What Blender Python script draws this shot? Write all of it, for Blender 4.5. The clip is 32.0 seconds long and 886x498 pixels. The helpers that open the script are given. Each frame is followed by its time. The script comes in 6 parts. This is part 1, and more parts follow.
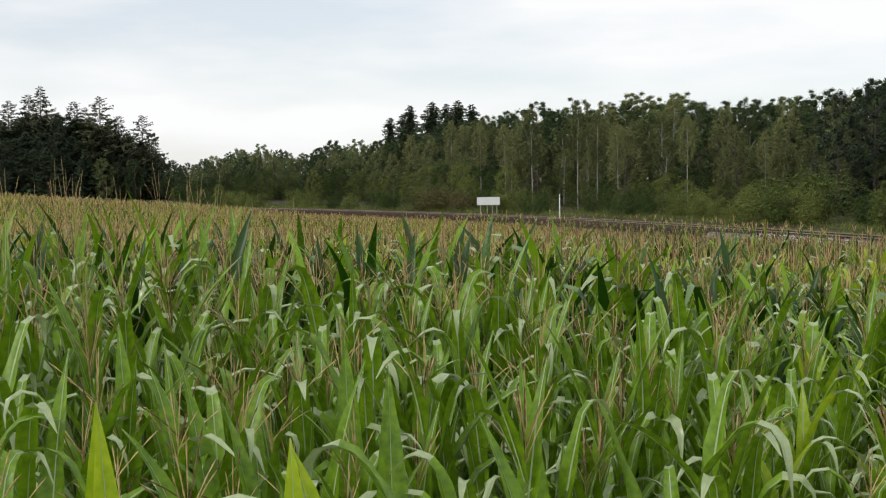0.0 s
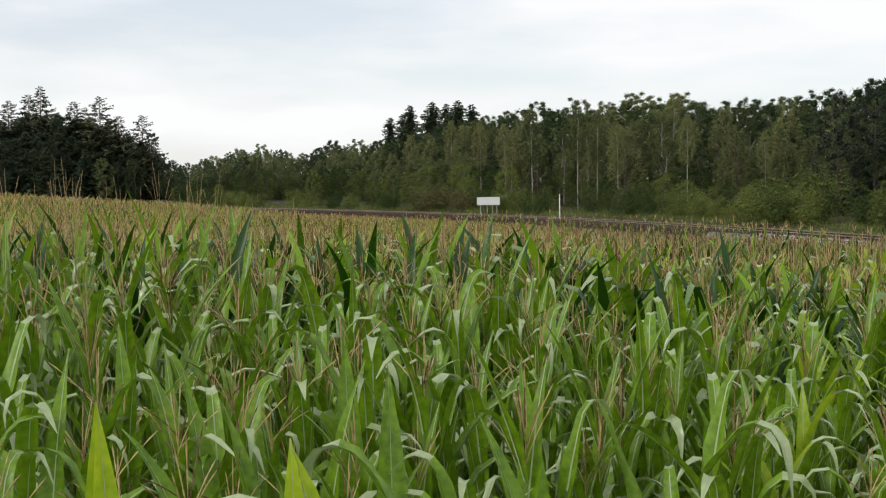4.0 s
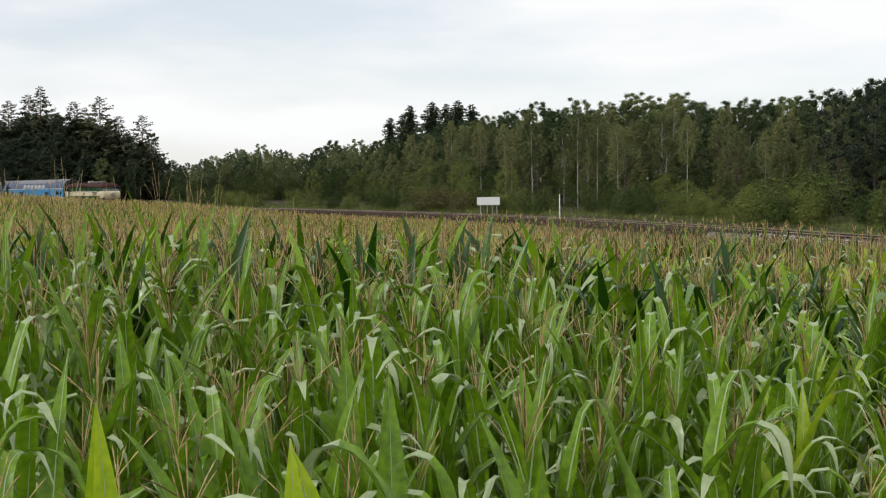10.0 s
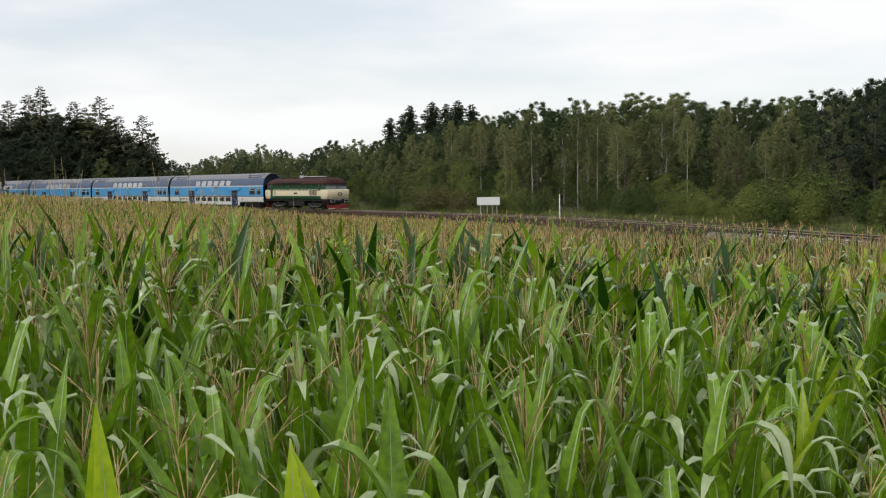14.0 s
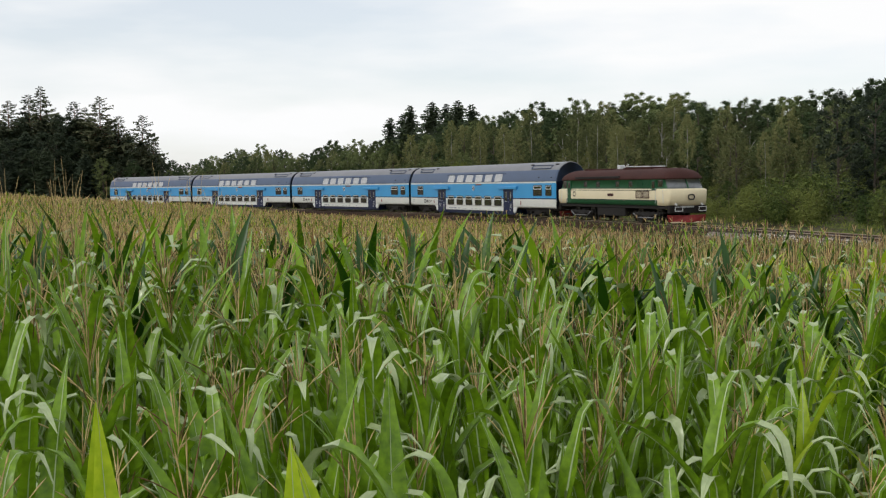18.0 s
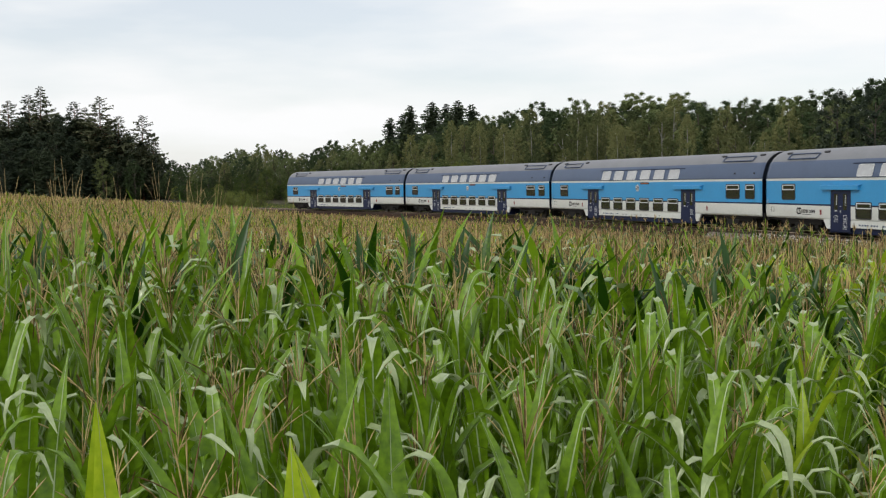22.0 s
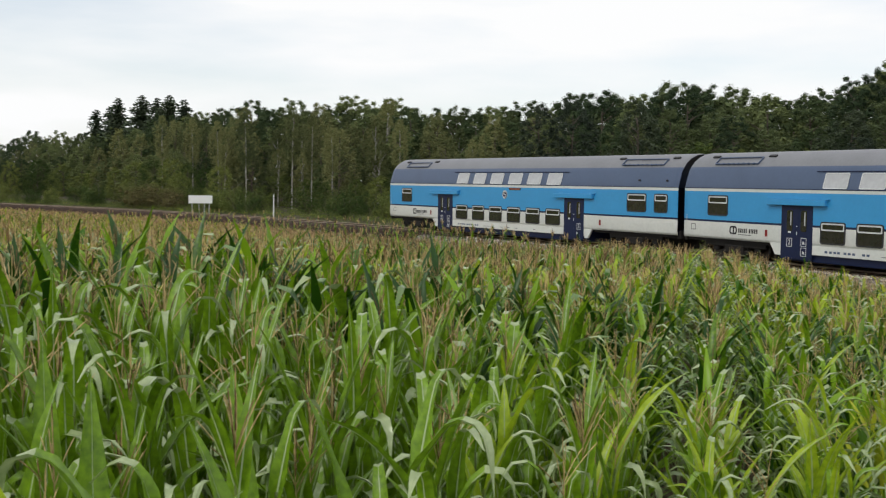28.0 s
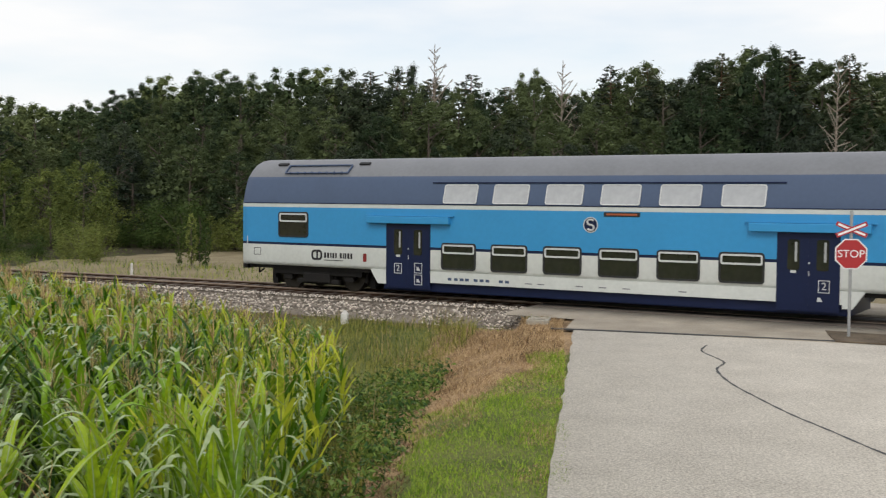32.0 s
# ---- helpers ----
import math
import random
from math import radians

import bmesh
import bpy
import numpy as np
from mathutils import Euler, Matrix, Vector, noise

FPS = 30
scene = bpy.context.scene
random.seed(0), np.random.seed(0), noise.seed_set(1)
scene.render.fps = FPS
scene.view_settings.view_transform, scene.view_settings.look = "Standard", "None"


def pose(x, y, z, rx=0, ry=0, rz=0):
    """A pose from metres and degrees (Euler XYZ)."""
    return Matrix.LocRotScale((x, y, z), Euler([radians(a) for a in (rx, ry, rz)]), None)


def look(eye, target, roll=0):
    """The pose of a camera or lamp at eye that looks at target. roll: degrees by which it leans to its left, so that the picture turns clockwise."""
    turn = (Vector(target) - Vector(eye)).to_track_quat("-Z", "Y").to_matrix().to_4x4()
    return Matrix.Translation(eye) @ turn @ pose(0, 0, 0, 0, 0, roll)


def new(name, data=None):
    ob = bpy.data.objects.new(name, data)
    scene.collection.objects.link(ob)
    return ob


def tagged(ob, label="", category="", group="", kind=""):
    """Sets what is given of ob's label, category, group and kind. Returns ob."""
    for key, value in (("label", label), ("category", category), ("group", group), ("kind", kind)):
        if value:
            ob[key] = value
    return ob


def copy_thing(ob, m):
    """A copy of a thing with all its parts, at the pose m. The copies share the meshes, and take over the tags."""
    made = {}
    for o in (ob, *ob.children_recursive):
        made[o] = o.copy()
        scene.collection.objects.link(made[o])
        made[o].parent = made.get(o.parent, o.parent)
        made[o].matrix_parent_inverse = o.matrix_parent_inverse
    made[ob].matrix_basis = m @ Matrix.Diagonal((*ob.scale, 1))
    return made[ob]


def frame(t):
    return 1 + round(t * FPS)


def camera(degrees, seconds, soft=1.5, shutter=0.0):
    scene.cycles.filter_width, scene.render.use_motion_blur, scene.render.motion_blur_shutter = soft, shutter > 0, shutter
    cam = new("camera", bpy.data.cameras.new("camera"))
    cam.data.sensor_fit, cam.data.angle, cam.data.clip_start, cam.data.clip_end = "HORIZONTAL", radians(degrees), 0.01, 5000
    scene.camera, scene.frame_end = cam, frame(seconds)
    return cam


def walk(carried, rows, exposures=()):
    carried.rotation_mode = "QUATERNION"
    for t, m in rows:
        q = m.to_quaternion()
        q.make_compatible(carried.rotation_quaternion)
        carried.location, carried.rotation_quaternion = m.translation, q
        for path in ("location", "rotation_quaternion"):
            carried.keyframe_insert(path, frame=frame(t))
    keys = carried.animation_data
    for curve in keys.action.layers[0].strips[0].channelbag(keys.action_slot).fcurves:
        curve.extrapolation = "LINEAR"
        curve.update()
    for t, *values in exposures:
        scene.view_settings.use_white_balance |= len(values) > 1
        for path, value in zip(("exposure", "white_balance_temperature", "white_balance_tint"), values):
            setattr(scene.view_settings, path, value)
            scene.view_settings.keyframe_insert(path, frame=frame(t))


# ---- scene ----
import itertools

# ---------------------------------------------------------------- camera
EYE = (0.0, 0.0, 2.94)
cam = camera(43.5, 32.0, soft=1.2, shutter=0.2)
PAN = [
    (0.0, 86.524, 0.902, -0.01), (24.0, 86.524, 0.902, -0.01), (24.5, 86.62, 0.86, 0.13),
    (25.5, 86.6, 0.3, -1.5), (26.5, 86.63, -0.152, -4.587), (27.0, 86.913, -0.092, -7.147),
    (27.5, 86.733, -0.58, -10.205), (28.0, 86.543, -0.756, -14.635), (28.5, 86.82, -0.618, -18.52),
    (29.0, 86.862, -0.463, -21.467), (29.5, 86.848, -0.444, -24.892), (30.0, 86.791, -0.476, -28.786),
    (30.5, 86.697, -0.136, -34.34), (31.0, 86.779, -0.358, -40.49), (31.5, 87.143, -0.675, -46.263),
    (32.0, 87.537, -0.528, -50.947)]
walk(cam, [(t, pose(*EYE, rx, ry, rz)) for t, rx, ry, rz in PAN])

# ---------------------------------------------------------------- sky and sun
SUN_EL, SUN_AZ = 44.0, 232.0  # degrees; azimuth clockwise from +y
world = bpy.data.worlds.new("sky")
scene.world = world
world.use_nodes = True
wn, wl = world.node_tree.nodes, world.node_tree.links
wn.clear()
w_out, w_bg = wn.new("ShaderNodeOutputWorld"), wn.new("ShaderNodeBackground")
w_sky = wn.new("ShaderNodeTexSky")
w_sky.sky_type, w_sky.sun_disc = "NISHITA", False
w_sky.sun_elevation, w_sky.sun_rotation = radians(SUN_EL), radians(SUN_AZ)
w_dim = wn.new("ShaderNodeVectorMath")
w_dim.operation = "SCALE"
w_dim.inputs["Scale"].default_value = 0.13
w_co, w_map = wn.new("ShaderNodeTexCoord"), wn.new("ShaderNodeMapping")
w_map.inputs["Scale"].default_value = (1.5, 1.5, 7.0)
w_map.inputs["Location"].default_value = (0.35, 0.0, 0.6)
w_map.inputs["Rotation"].default_value = (0.0, radians(-4), 0.0)
w_noise, w_ramp, w_mix = wn.new("ShaderNodeTexNoise"), wn.new("ShaderNodeValToRGB"), wn.new("ShaderNodeMix")
w_noise.inputs["Scale"].default_value, w_noise.inputs["Detail"].default_value = 1.7, 5.0
w_noise.inputs["Roughness"].default_value = 0.5
w_ramp.color_ramp.elements[0].position, w_ramp.color_ramp.elements[0].color = 0.38, (0.56, 0.56, 0.56, 1)
w_ramp.color_ramp.elements[1].position, w_ramp.color_ramp.elements[1].color = 0.60, (1, 1, 1, 1)
w_mix.data_type = "RGBA"
w_mix.inputs["B"].default_value = (0.985, 0.99, 0.995, 1)
wl.new(w_sky.outputs[0], w_dim.inputs[0])
wl.new(w_co.outputs["Generated"], w_map.inputs[0])
wl.new(w_map.outputs[0], w_noise.inputs["Vector"])
wl.new(w_noise.outputs["Fac"], w_ramp.inputs[0])
wl.new(w_ramp.outputs[0], w_mix.inputs["Factor"])
wl.new(w_dim.outputs[0], w_mix.inputs["A"])
wl.new(w_mix.outputs["Result"], w_bg.inputs["Color"])
wl.new(w_bg.outputs[0], w_out.inputs[0])
w_bg.inputs["Strength"].default_value = 1.0

sun_data = bpy.data.lights.new("sun", "SUN")
sun_data.energy, sun_data.angle, sun_data.color = 1.15, radians(16), (1.0, 0.95, 0.87)
sun = new("sun", sun_data)
sa, se = radians(SUN_AZ), radians(SUN_EL)
sun.matrix_basis = look((60 * math.sin(sa) * math.cos(se), 60 * math.cos(sa) * math.cos(se), 60 * math.sin(se)), (0, 0, 0))
scene.view_settings.exposure = 0.0


# ---------------------------------------------------------------- materials
def material(name, a, b, scale=3.0, rough=0.7, metal=0.0, bump=0.2, fine=40.0, per_object=0.0, per_island=0.0, spec=0.5, through_light=0.0, coords="Object", grain=0.45):
    """Two colours mixed by coarse and fine noise, with relief; optional change from object to object or piece to piece."""
    m = bpy.data.materials.new(name)
    m.use_nodes = True
    n, l = m.node_tree.nodes, m.node_tree.links
    bsdf = n["Principled BSDF"]
    co = n.new("ShaderNodeTexCoord")
    big, small = n.new("ShaderNodeTexNoise"), n.new("ShaderNodeTexNoise")
    big.inputs["Scale"].default_value, big.inputs["Detail"].default_value = scale, 4
    small.inputs["Scale"].default_value, small.inputs["Detail"].default_value = fine, 3
    for q in (big, small):
        l.new(co.outputs[coords], q.inputs["Vector"])
    both = n.new("ShaderNodeMath")
    both.operation = "MULTIPLY_ADD"
    both.inputs[1].default_value = grain
    l.new(small.outputs["Fac"], both.inputs[0])
    half = n.new("ShaderNodeMath")
    half.operation = "MULTIPLY"
    half.inputs[1].default_value = 1 - grain
    l.new(big.outputs["Fac"], half.inputs[0])
    l.new(half.outputs[0], both.inputs[2])
    fac = both.outputs[0]
    for amount, node, socket in ((per_object, "ShaderNodeObjectInfo", "Random"), (per_island, "ShaderNodeNewGeometry", "Random Per Island")):
        if amount:
            info, add = n.new(node), n.new("ShaderNodeMath")
            sub = n.new("ShaderNodeMath")
            sub.operation, sub.inputs[1].default_value = "SUBTRACT", 0.5
            l.new(info.outputs[socket], sub.inputs[0])
            add.operation, add.inputs[1].default_value = "MULTIPLY_ADD", amount
            l.new(sub.outputs[0], add.inputs[0])
            l.new(fac, add.inputs[2])
            fac = add.outputs[0]
    spread = n.new("ShaderNodeMapRange")
    spread.inputs["From Min"].default_value, spread.inputs["From Max"].default_value = 0.32, 0.68
    l.new(fac, spread.inputs["Value"])
    mix = n.new("ShaderNodeMix")
    mix.data_type = "RGBA"
    mix.inputs["A"].default_value, mix.inputs["B"].default_value = (*a, 1), (*b, 1)
    l.new(spread.outputs[0], mix.inputs["Factor"])
    l.new(mix.outputs["Result"], bsdf.inputs["Base Color"])
    bsdf.inputs["Roughness"].default_value, bsdf.inputs["Metallic"].default_value = rough, metal
    bsdf.inputs["Specular IOR Level"].default_value = spec
    if bump:
        bp = n.new("ShaderNodeBump")
        bp.inputs["Strength"].default_value, bp.inputs["Distance"].default_value = bump, 0.02
        l.new(both.outputs[0], bp.inputs["Height"])
        l.new(bp.outputs[0], bsdf.inputs["Normal"])
    if through_light:
        thin, mx = n.new("ShaderNodeBsdfTranslucent"), n.new("ShaderNodeMixShader")
        l.new(mix.outputs["Result"], thin.inputs["Color"])
        mx.inputs[0].default_value = through_light
        l.new(bsdf.outputs[0], mx.inputs[1])
        l.new(thin.outputs[0], mx.inputs[2])
        l.new(mx.outputs[0], n["Material Output"].inputs["Surface"])
    return m


M_ASPHALT = material("worn asphalt", (0.34, 0.305, 0.255), (0.72, 0.66, 0.57), 0.9, 0.92, 0, 0.8, 34, grain=0.8)
M_PATCH = material("older asphalt", (0.23, 0.195, 0.15), (0.47, 0.405, 0.32), 0.8, 0.92, 0, 0.6, 40)
M_TAR = material("tar joint", (0.03, 0.03, 0.03), (0.06, 0.055, 0.05), 3, 0.6, 0, 0.1)
M_BALLAST = material("ballast", (0.08, 0.066, 0.052), (0.34, 0.29, 0.24), 6, 0.95, 0, 0.9, 22, spec=0.15)
M_STONE = material("ballast stone", (0.14, 0.12, 0.10), (0.74, 0.66, 0.57), 3, 0.9, 0, 0.2, 30, per_island=1.1, spec=0.2)
# Rust stain between the rails; on the shoulder it paints in rail shadow.
M_BEDRUST_SHADE = material("rust-stained, shade-dark ballast", (0.022, 0.013, 0.008), (0.062, 0.037, 0.024), 5, 0.95, 0, 0.9, 25, spec=0.1)
M_RAILSIDE = material("rusty rail", (0.035, 0.019, 0.012), (0.075, 0.042, 0.026), 4, 0.85, 0, 0.2, spec=0.2)
M_RAILTOP = material("worn brown rail head", (0.17, 0.12, 0.085), (0.36, 0.275, 0.20), 3, 0.5, 0.15, 0.02)
M_SLEEPER = material("weathered sleeper", (0.06, 0.045, 0.035), (0.13, 0.10, 0.08), 3, 0.9, 0, 0.3, per_object=0.4)
M_CORNLEAF = material("corn leaf", (0.019, 0.070, 0.003), (0.215, 0.375, 0.012), 1.2, 0.36, 0, 0.12, 26, per_island=1.0, spec=0.45, through_light=0.27)
# Paler leaf underside, lightened further to paint in the sky's glint.
M_CORNPALE = material("pale curled corn leaf with painted glint", (0.14, 0.235, 0.06), (0.43, 0.51, 0.26), 1.2, 0.3, 0, 0.12, 26, per_island=1.0, spec=1.0, through_light=0.2)
M_CORNEDGE = material("yellowing corn leaf", (0.07, 0.17, 0.006), (0.54, 0.58, 0.045), 1.2, 0.45, 0, 0.12, 26, per_island=1.2, spec=0.35, through_light=0.38)
M_CORNLIGHT = material("light green corn leaf", (0.050, 0.150, 0.004), (0.40, 0.53, 0.022), 1.2, 0.38, 0, 0.12, 26, per_island=1.2, spec=0.45, through_light=0.38)
M_CORNYOUNG = material("fresh yellow-green corn leaf", (0.22, 0.38, 0.006), (0.50, 0.62, 0.02), 1.2, 0.45, 0, 0.12, 26, per_island=0.5, spec=0.3, through_light=0.45)
M_STALK = material("corn stalk", (0.10, 0.16, 0.035), (0.20, 0.24, 0.07), 4, 0.6, 0, 0.1, per_object=0.3, per_island=0.3)
M_TASSEL = material("dry corn tassel", (0.17, 0.095, 0.038), (0.60, 0.45, 0.21), 5, 0.8, 0, 0.1, per_island=1.1, through_light=0.15)
M_TASSELRIPE = material("ripe straw-coloured tassel", (0.32, 0.20, 0.085), (0.78, 0.59, 0.30), 5, 0.8, 0, 0.1, per_island=1.1, through_light=0.3)
M_RIB = material("pale leaf rib", (0.32, 0.42, 0.20), (0.42, 0.5, 0.27), 4, 0.5, 0, 0.05)
M_BARK = material("bark", (0.055, 0.045, 0.035), (0.14, 0.11, 0.085), 3, 0.9, 0, 0.6, 20)
M_PINEBARK = material("reddish pine bark", (0.11, 0.06, 0.035), (0.24, 0.13, 0.075), 3, 0.9, 0, 0.5, 20)
M_BIRCHBARK = material("birch bark", (0.16, 0.15, 0.13), (0.50, 0.48, 0.44), 2.5, 0.8, 0, 0.2, 12)
M_LEAF = material("broad leaf crown", (0.055, 0.084, 0.035), (0.165, 0.20, 0.076), 0.4, 0.8, 0, 0.0, 3, per_object=0.9, per_island=0.16, spec=0.15, through_light=0.16)
M_OAKLEAF = material("oak leaf crown", (0.032, 0.055, 0.023), (0.105, 0.135, 0.052), 0.4, 0.7, 0, 0.0, 3, per_object=0.9, per_island=0.2, spec=0.2, through_light=0.14)
M_BIRCHLEAF = material("birch leaf crown", (0.080, 0.102, 0.042), (0.225, 0.235, 0.094), 0.4, 0.8, 0, 0.0, 3, per_object=0.9, per_island=0.2, spec=0.12, through_light=0.18)
# Spruce and pine needle colours are lifted to stand for distant haze.
M_NEEDLE = material("spruce needles", (0.040, 0.060, 0.036), (0.085, 0.110, 0.062), 0.6, 0.7, 0, 0.0, 6, per_object=0.5, per_island=0.4, spec=0.2, through_light=0.1)
M_PINENEEDLE = material("pine needles", (0.052, 0.066, 0.038), (0.115, 0.125, 0.066), 0.6, 0.7, 0, 0.0, 6, per_object=0.9, per_island=0.4, spec=0.2, through_light=0.1)
M_BUSHLEAF = material("shrub leaves", (0.050, 0.082, 0.020), (0.18, 0.21, 0.054), 0.6, 0.8, 0, 0.0, 4, per_object=1.0, per_island=0.25, spec=0.15, through_light=0.16)
M_BROWNBUSH = material("browning leaves", (0.085, 0.082, 0.032), (0.18, 0.155, 0.065), 0.6, 0.8, 0, 0.0, 4, per_island=0.3, spec=0.1, through_light=0.14)
M_GRASS = material("verge grass", (0.13, 0.25, 0.016), (0.42, 0.55, 0.06), 1.2, 0.6, 0, 0.0, 20, per_island=0.9, spec=0.3, through_light=0.25)
M_STRAW = material("dry grass", (0.26, 0.16, 0.075), (0.60, 0.43, 0.23), 1.2, 0.8, 0, 0.0, 20, per_island=1.1)
M_WEED = material("ditch weeds", (0.06, 0.14, 0.014), (0.34, 0.38, 0.06), 1.2, 0.75, 0, 0.0, 20, per_island=1.0, spec=0.2, through_light=0.2)
M_DARKLEAF = material("dark alder leaves", (0.020, 0.034, 0.018), (0.052, 0.072, 0.033), 0.5, 0.65, 0, 0.0, 4, per_object=0.4, per_island=0.3, spec=0.3, through_light=0.1)
M_DEADWOOD = material("bleached dead wood", (0.20, 0.16, 0.12), (0.36, 0.31, 0.26), 3, 0.9, 0, 0.2, 20)
M_DEADWEED = material("withered weeds", (0.06, 0.038, 0.02), (0.22, 0.13, 0.065), 1.2, 0.9, 0, 0.0, 20, per_island=1.0)
# Dark asphalt colour that paints in the shadow under the train.
M_TRAINSHADE = material("asphalt darkened as train shade", (0.055, 0.045, 0.038), (0.13, 0.105, 0.085), 1.5, 0.85, 0, 0.4, 40)
M_DIRT = material("gravelly earth", (0.06, 0.046, 0.032), (0.20, 0.155, 0.11), 1.6, 0.95, 0, 0.8, 30, spec=0.2)
M_RANK = material("rank grass", (0.085, 0.115, 0.018), (0.38, 0.36, 0.09), 1.2, 0.75, 0, 0.0, 20, per_island=1.0, spec=0.2, through_light=0.25)
M_DITCH = material("dark ditch leaves", (0.026, 0.075, 0.010), (0.17, 0.25, 0.045), 1.2, 0.6, 0, 0.0, 20, per_island=1.0, spec=0.3, through_light=0.2)
def ground_material():
    """Soil, turf, scorched turf, stubble and forest floor, mixed by the zones of the ground mesh with ragged borders."""
    m = bpy.data.materials.new("ground")
    m.use_nodes = True
    n, l = m.node_tree.nodes, m.node_tree.links
    bsdf = n["Principled BSDF"]
    bsdf.inputs["Roughness"].default_value = 0.95
    bsdf.inputs["Specular IOR Level"].default_value = 0.2
    co = n.new("ShaderNodeTexCoord")
    noises = []
    for scale, detail in ((0.7, 4), (17.0, 6), (2.6, 5)):
        q = n.new("ShaderNodeTexNoise")
        q.inputs["Scale"].default_value, q.inputs["Detail"].default_value = scale, detail
        l.new(co.outputs["Object"], q.inputs["Vector"])
        noises.append(q)

    def blend(a, b, fac):
        x = n.new("ShaderNodeMix")
        x.data_type = "RGBA"
        for key, value in (("A", a), ("B", b), ("Factor", fac)):
            if isinstance(value, tuple):
                x.inputs[key].default_value = (*value, 1)
            else:
                l.new(value, x.inputs[key])
        return x.outputs["Result"]

    def tone(a, b):
        s = n.new("ShaderNodeMath")
        s.operation = "ADD"
        l.new(noises[0].outputs["Fac"], s.inputs[0])
        l.new(noises[1].outputs["Fac"], s.inputs[1])
        r = n.new("ShaderNodeMapRange")
        r.inputs["From Min"].default_value, r.inputs["From Max"].default_value = 0.72, 1.28
        l.new(s.outputs[0], r.inputs["Value"])
        return blend(a, b, r.outputs[0])

    colour = tone((0.09, 0.068, 0.042), (0.18, 0.14, 0.09))
    for name, a, b in (("turf", (0.065, 0.080, 0.024), (0.19, 0.20, 0.060)), ("scorched", (0.10, 0.062, 0.035), (0.50, 0.34, 0.19)),
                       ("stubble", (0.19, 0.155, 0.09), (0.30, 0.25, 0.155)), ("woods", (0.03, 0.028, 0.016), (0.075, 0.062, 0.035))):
        at = n.new("ShaderNodeAttribute")
        at.attribute_name = name
        s = n.new("ShaderNodeMath")
        s.operation, s.inputs[1].default_value = "MULTIPLY_ADD", 0.9
        l.new(noises[2].outputs["Fac"], s.inputs[0])
        l.new(at.outputs["Fac"], s.inputs[2])
        r = n.new("ShaderNodeMapRange")
        r.inputs["From Min"].default_value, r.inputs["From Max"].default_value = 0.85, 1.05
        l.new(s.outputs[0], r.inputs["Value"])
        colour = blend(colour, tone(a, b), r.outputs[0])
    l.new(colour, bsdf.inputs["Base Color"])
    bp = n.new("ShaderNodeBump")
    bp.inputs["Strength"].default_value, bp.inputs["Distance"].default_value = 0.8, 0.05
    l.new(noises[1].outputs["Fac"], bp.inputs["Height"])
    l.new(bp.outputs[0], bsdf.inputs["Normal"])
    return m


M_GROUND = ground_material()


# ---------------------------------------------------------------- helpers
def part(name, bm, mat, parent=None, label="", smooth=False):
    me = bpy.data.meshes.new(name)
    bm.to_mesh(me)
    bm.free()
    for m in mat if isinstance(mat, (list, tuple)) else [mat]:
        me.materials.append(m)
    if smooth:
        me.polygons.foreach_set("use_smooth", [True] * len(me.polygons))
    ob = new(name, me)
    ob.parent = parent
    if label:
        ob["label"] = label
    return ob


def mesh_object(name, verts, faces, mats, parent=None, index=None, smooth=False):
    """One mesh from arrays: verts (n, 3), faces a list of (k, 3|4) arrays."""
    me = bpy.data.meshes.new(name)
    verts = np.asarray(verts, np.float32)
    faces = [np.asarray(f, np.int32) for f in (faces if isinstance(faces, list) else [faces]) if len(f)]
    sizes = np.concatenate([np.full(len(f), f.shape[1], np.int32) for f in faces])
    loops = np.concatenate([f.ravel() for f in faces])
    me.vertices.add(len(verts))
    me.vertices.foreach_set("co", verts.ravel())
    me.loops.add(len(loops))
    me.loops.foreach_set("vertex_index", loops)
    me.polygons.add(len(sizes))
    me.polygons.foreach_set("loop_start", np.concatenate([[0], np.cumsum(sizes)[:-1]]).astype(np.int32))
    for m in mats:
        me.materials.append(m)
    if index is not None:
        me.polygons.foreach_set("material_index", np.asarray(index, np.int32))
    if smooth:
        me.polygons.foreach_set("use_smooth", np.ones(len(sizes), bool))
    me.update(calc_edges=True)
    me.validate()
    ob = new(name, me)
    ob.parent = parent
    return ob


def empty(name):
    ob = new(name)
    ob.empty_display_size = 0.3
    return ob


def box(bm, x0, x1, y0, y1, z0, z1, bevel=0.0):
    got = bmesh.ops.create_cube(bm, size=1.0, matrix=Matrix.LocRotScale(((x0 + x1) / 2, (y0 + y1) / 2, (z0 + z1) / 2), None, (x1 - x0, y1 - y0, z1 - z0)))
    if bevel:
        edges = list({e for v in got["verts"] for e in v.link_edges})
        bmesh.ops.bevel(bm, geom=edges, offset=bevel, segments=2, affect="EDGES", profile=0.5)
    return got["verts"]


def rod(bm, a, b, r, r2=None, n=8):
    a, b = Vector(a), Vector(b)
    q = (b - a).to_track_quat("Z", "Y").to_matrix().to_4x4()
    bmesh.ops.create_cone(bm, cap_ends=True, segments=n, radius1=r, radius2=r if r2 is None else r2, depth=(b - a).length, matrix=Matrix.Translation((a + b) / 2) @ q)


def smooth_step(x, a, b):
    t = np.clip((np.asarray(x, float) - a) / (b - a), 0, 1)
    return t * t * (3 - 2 * t)


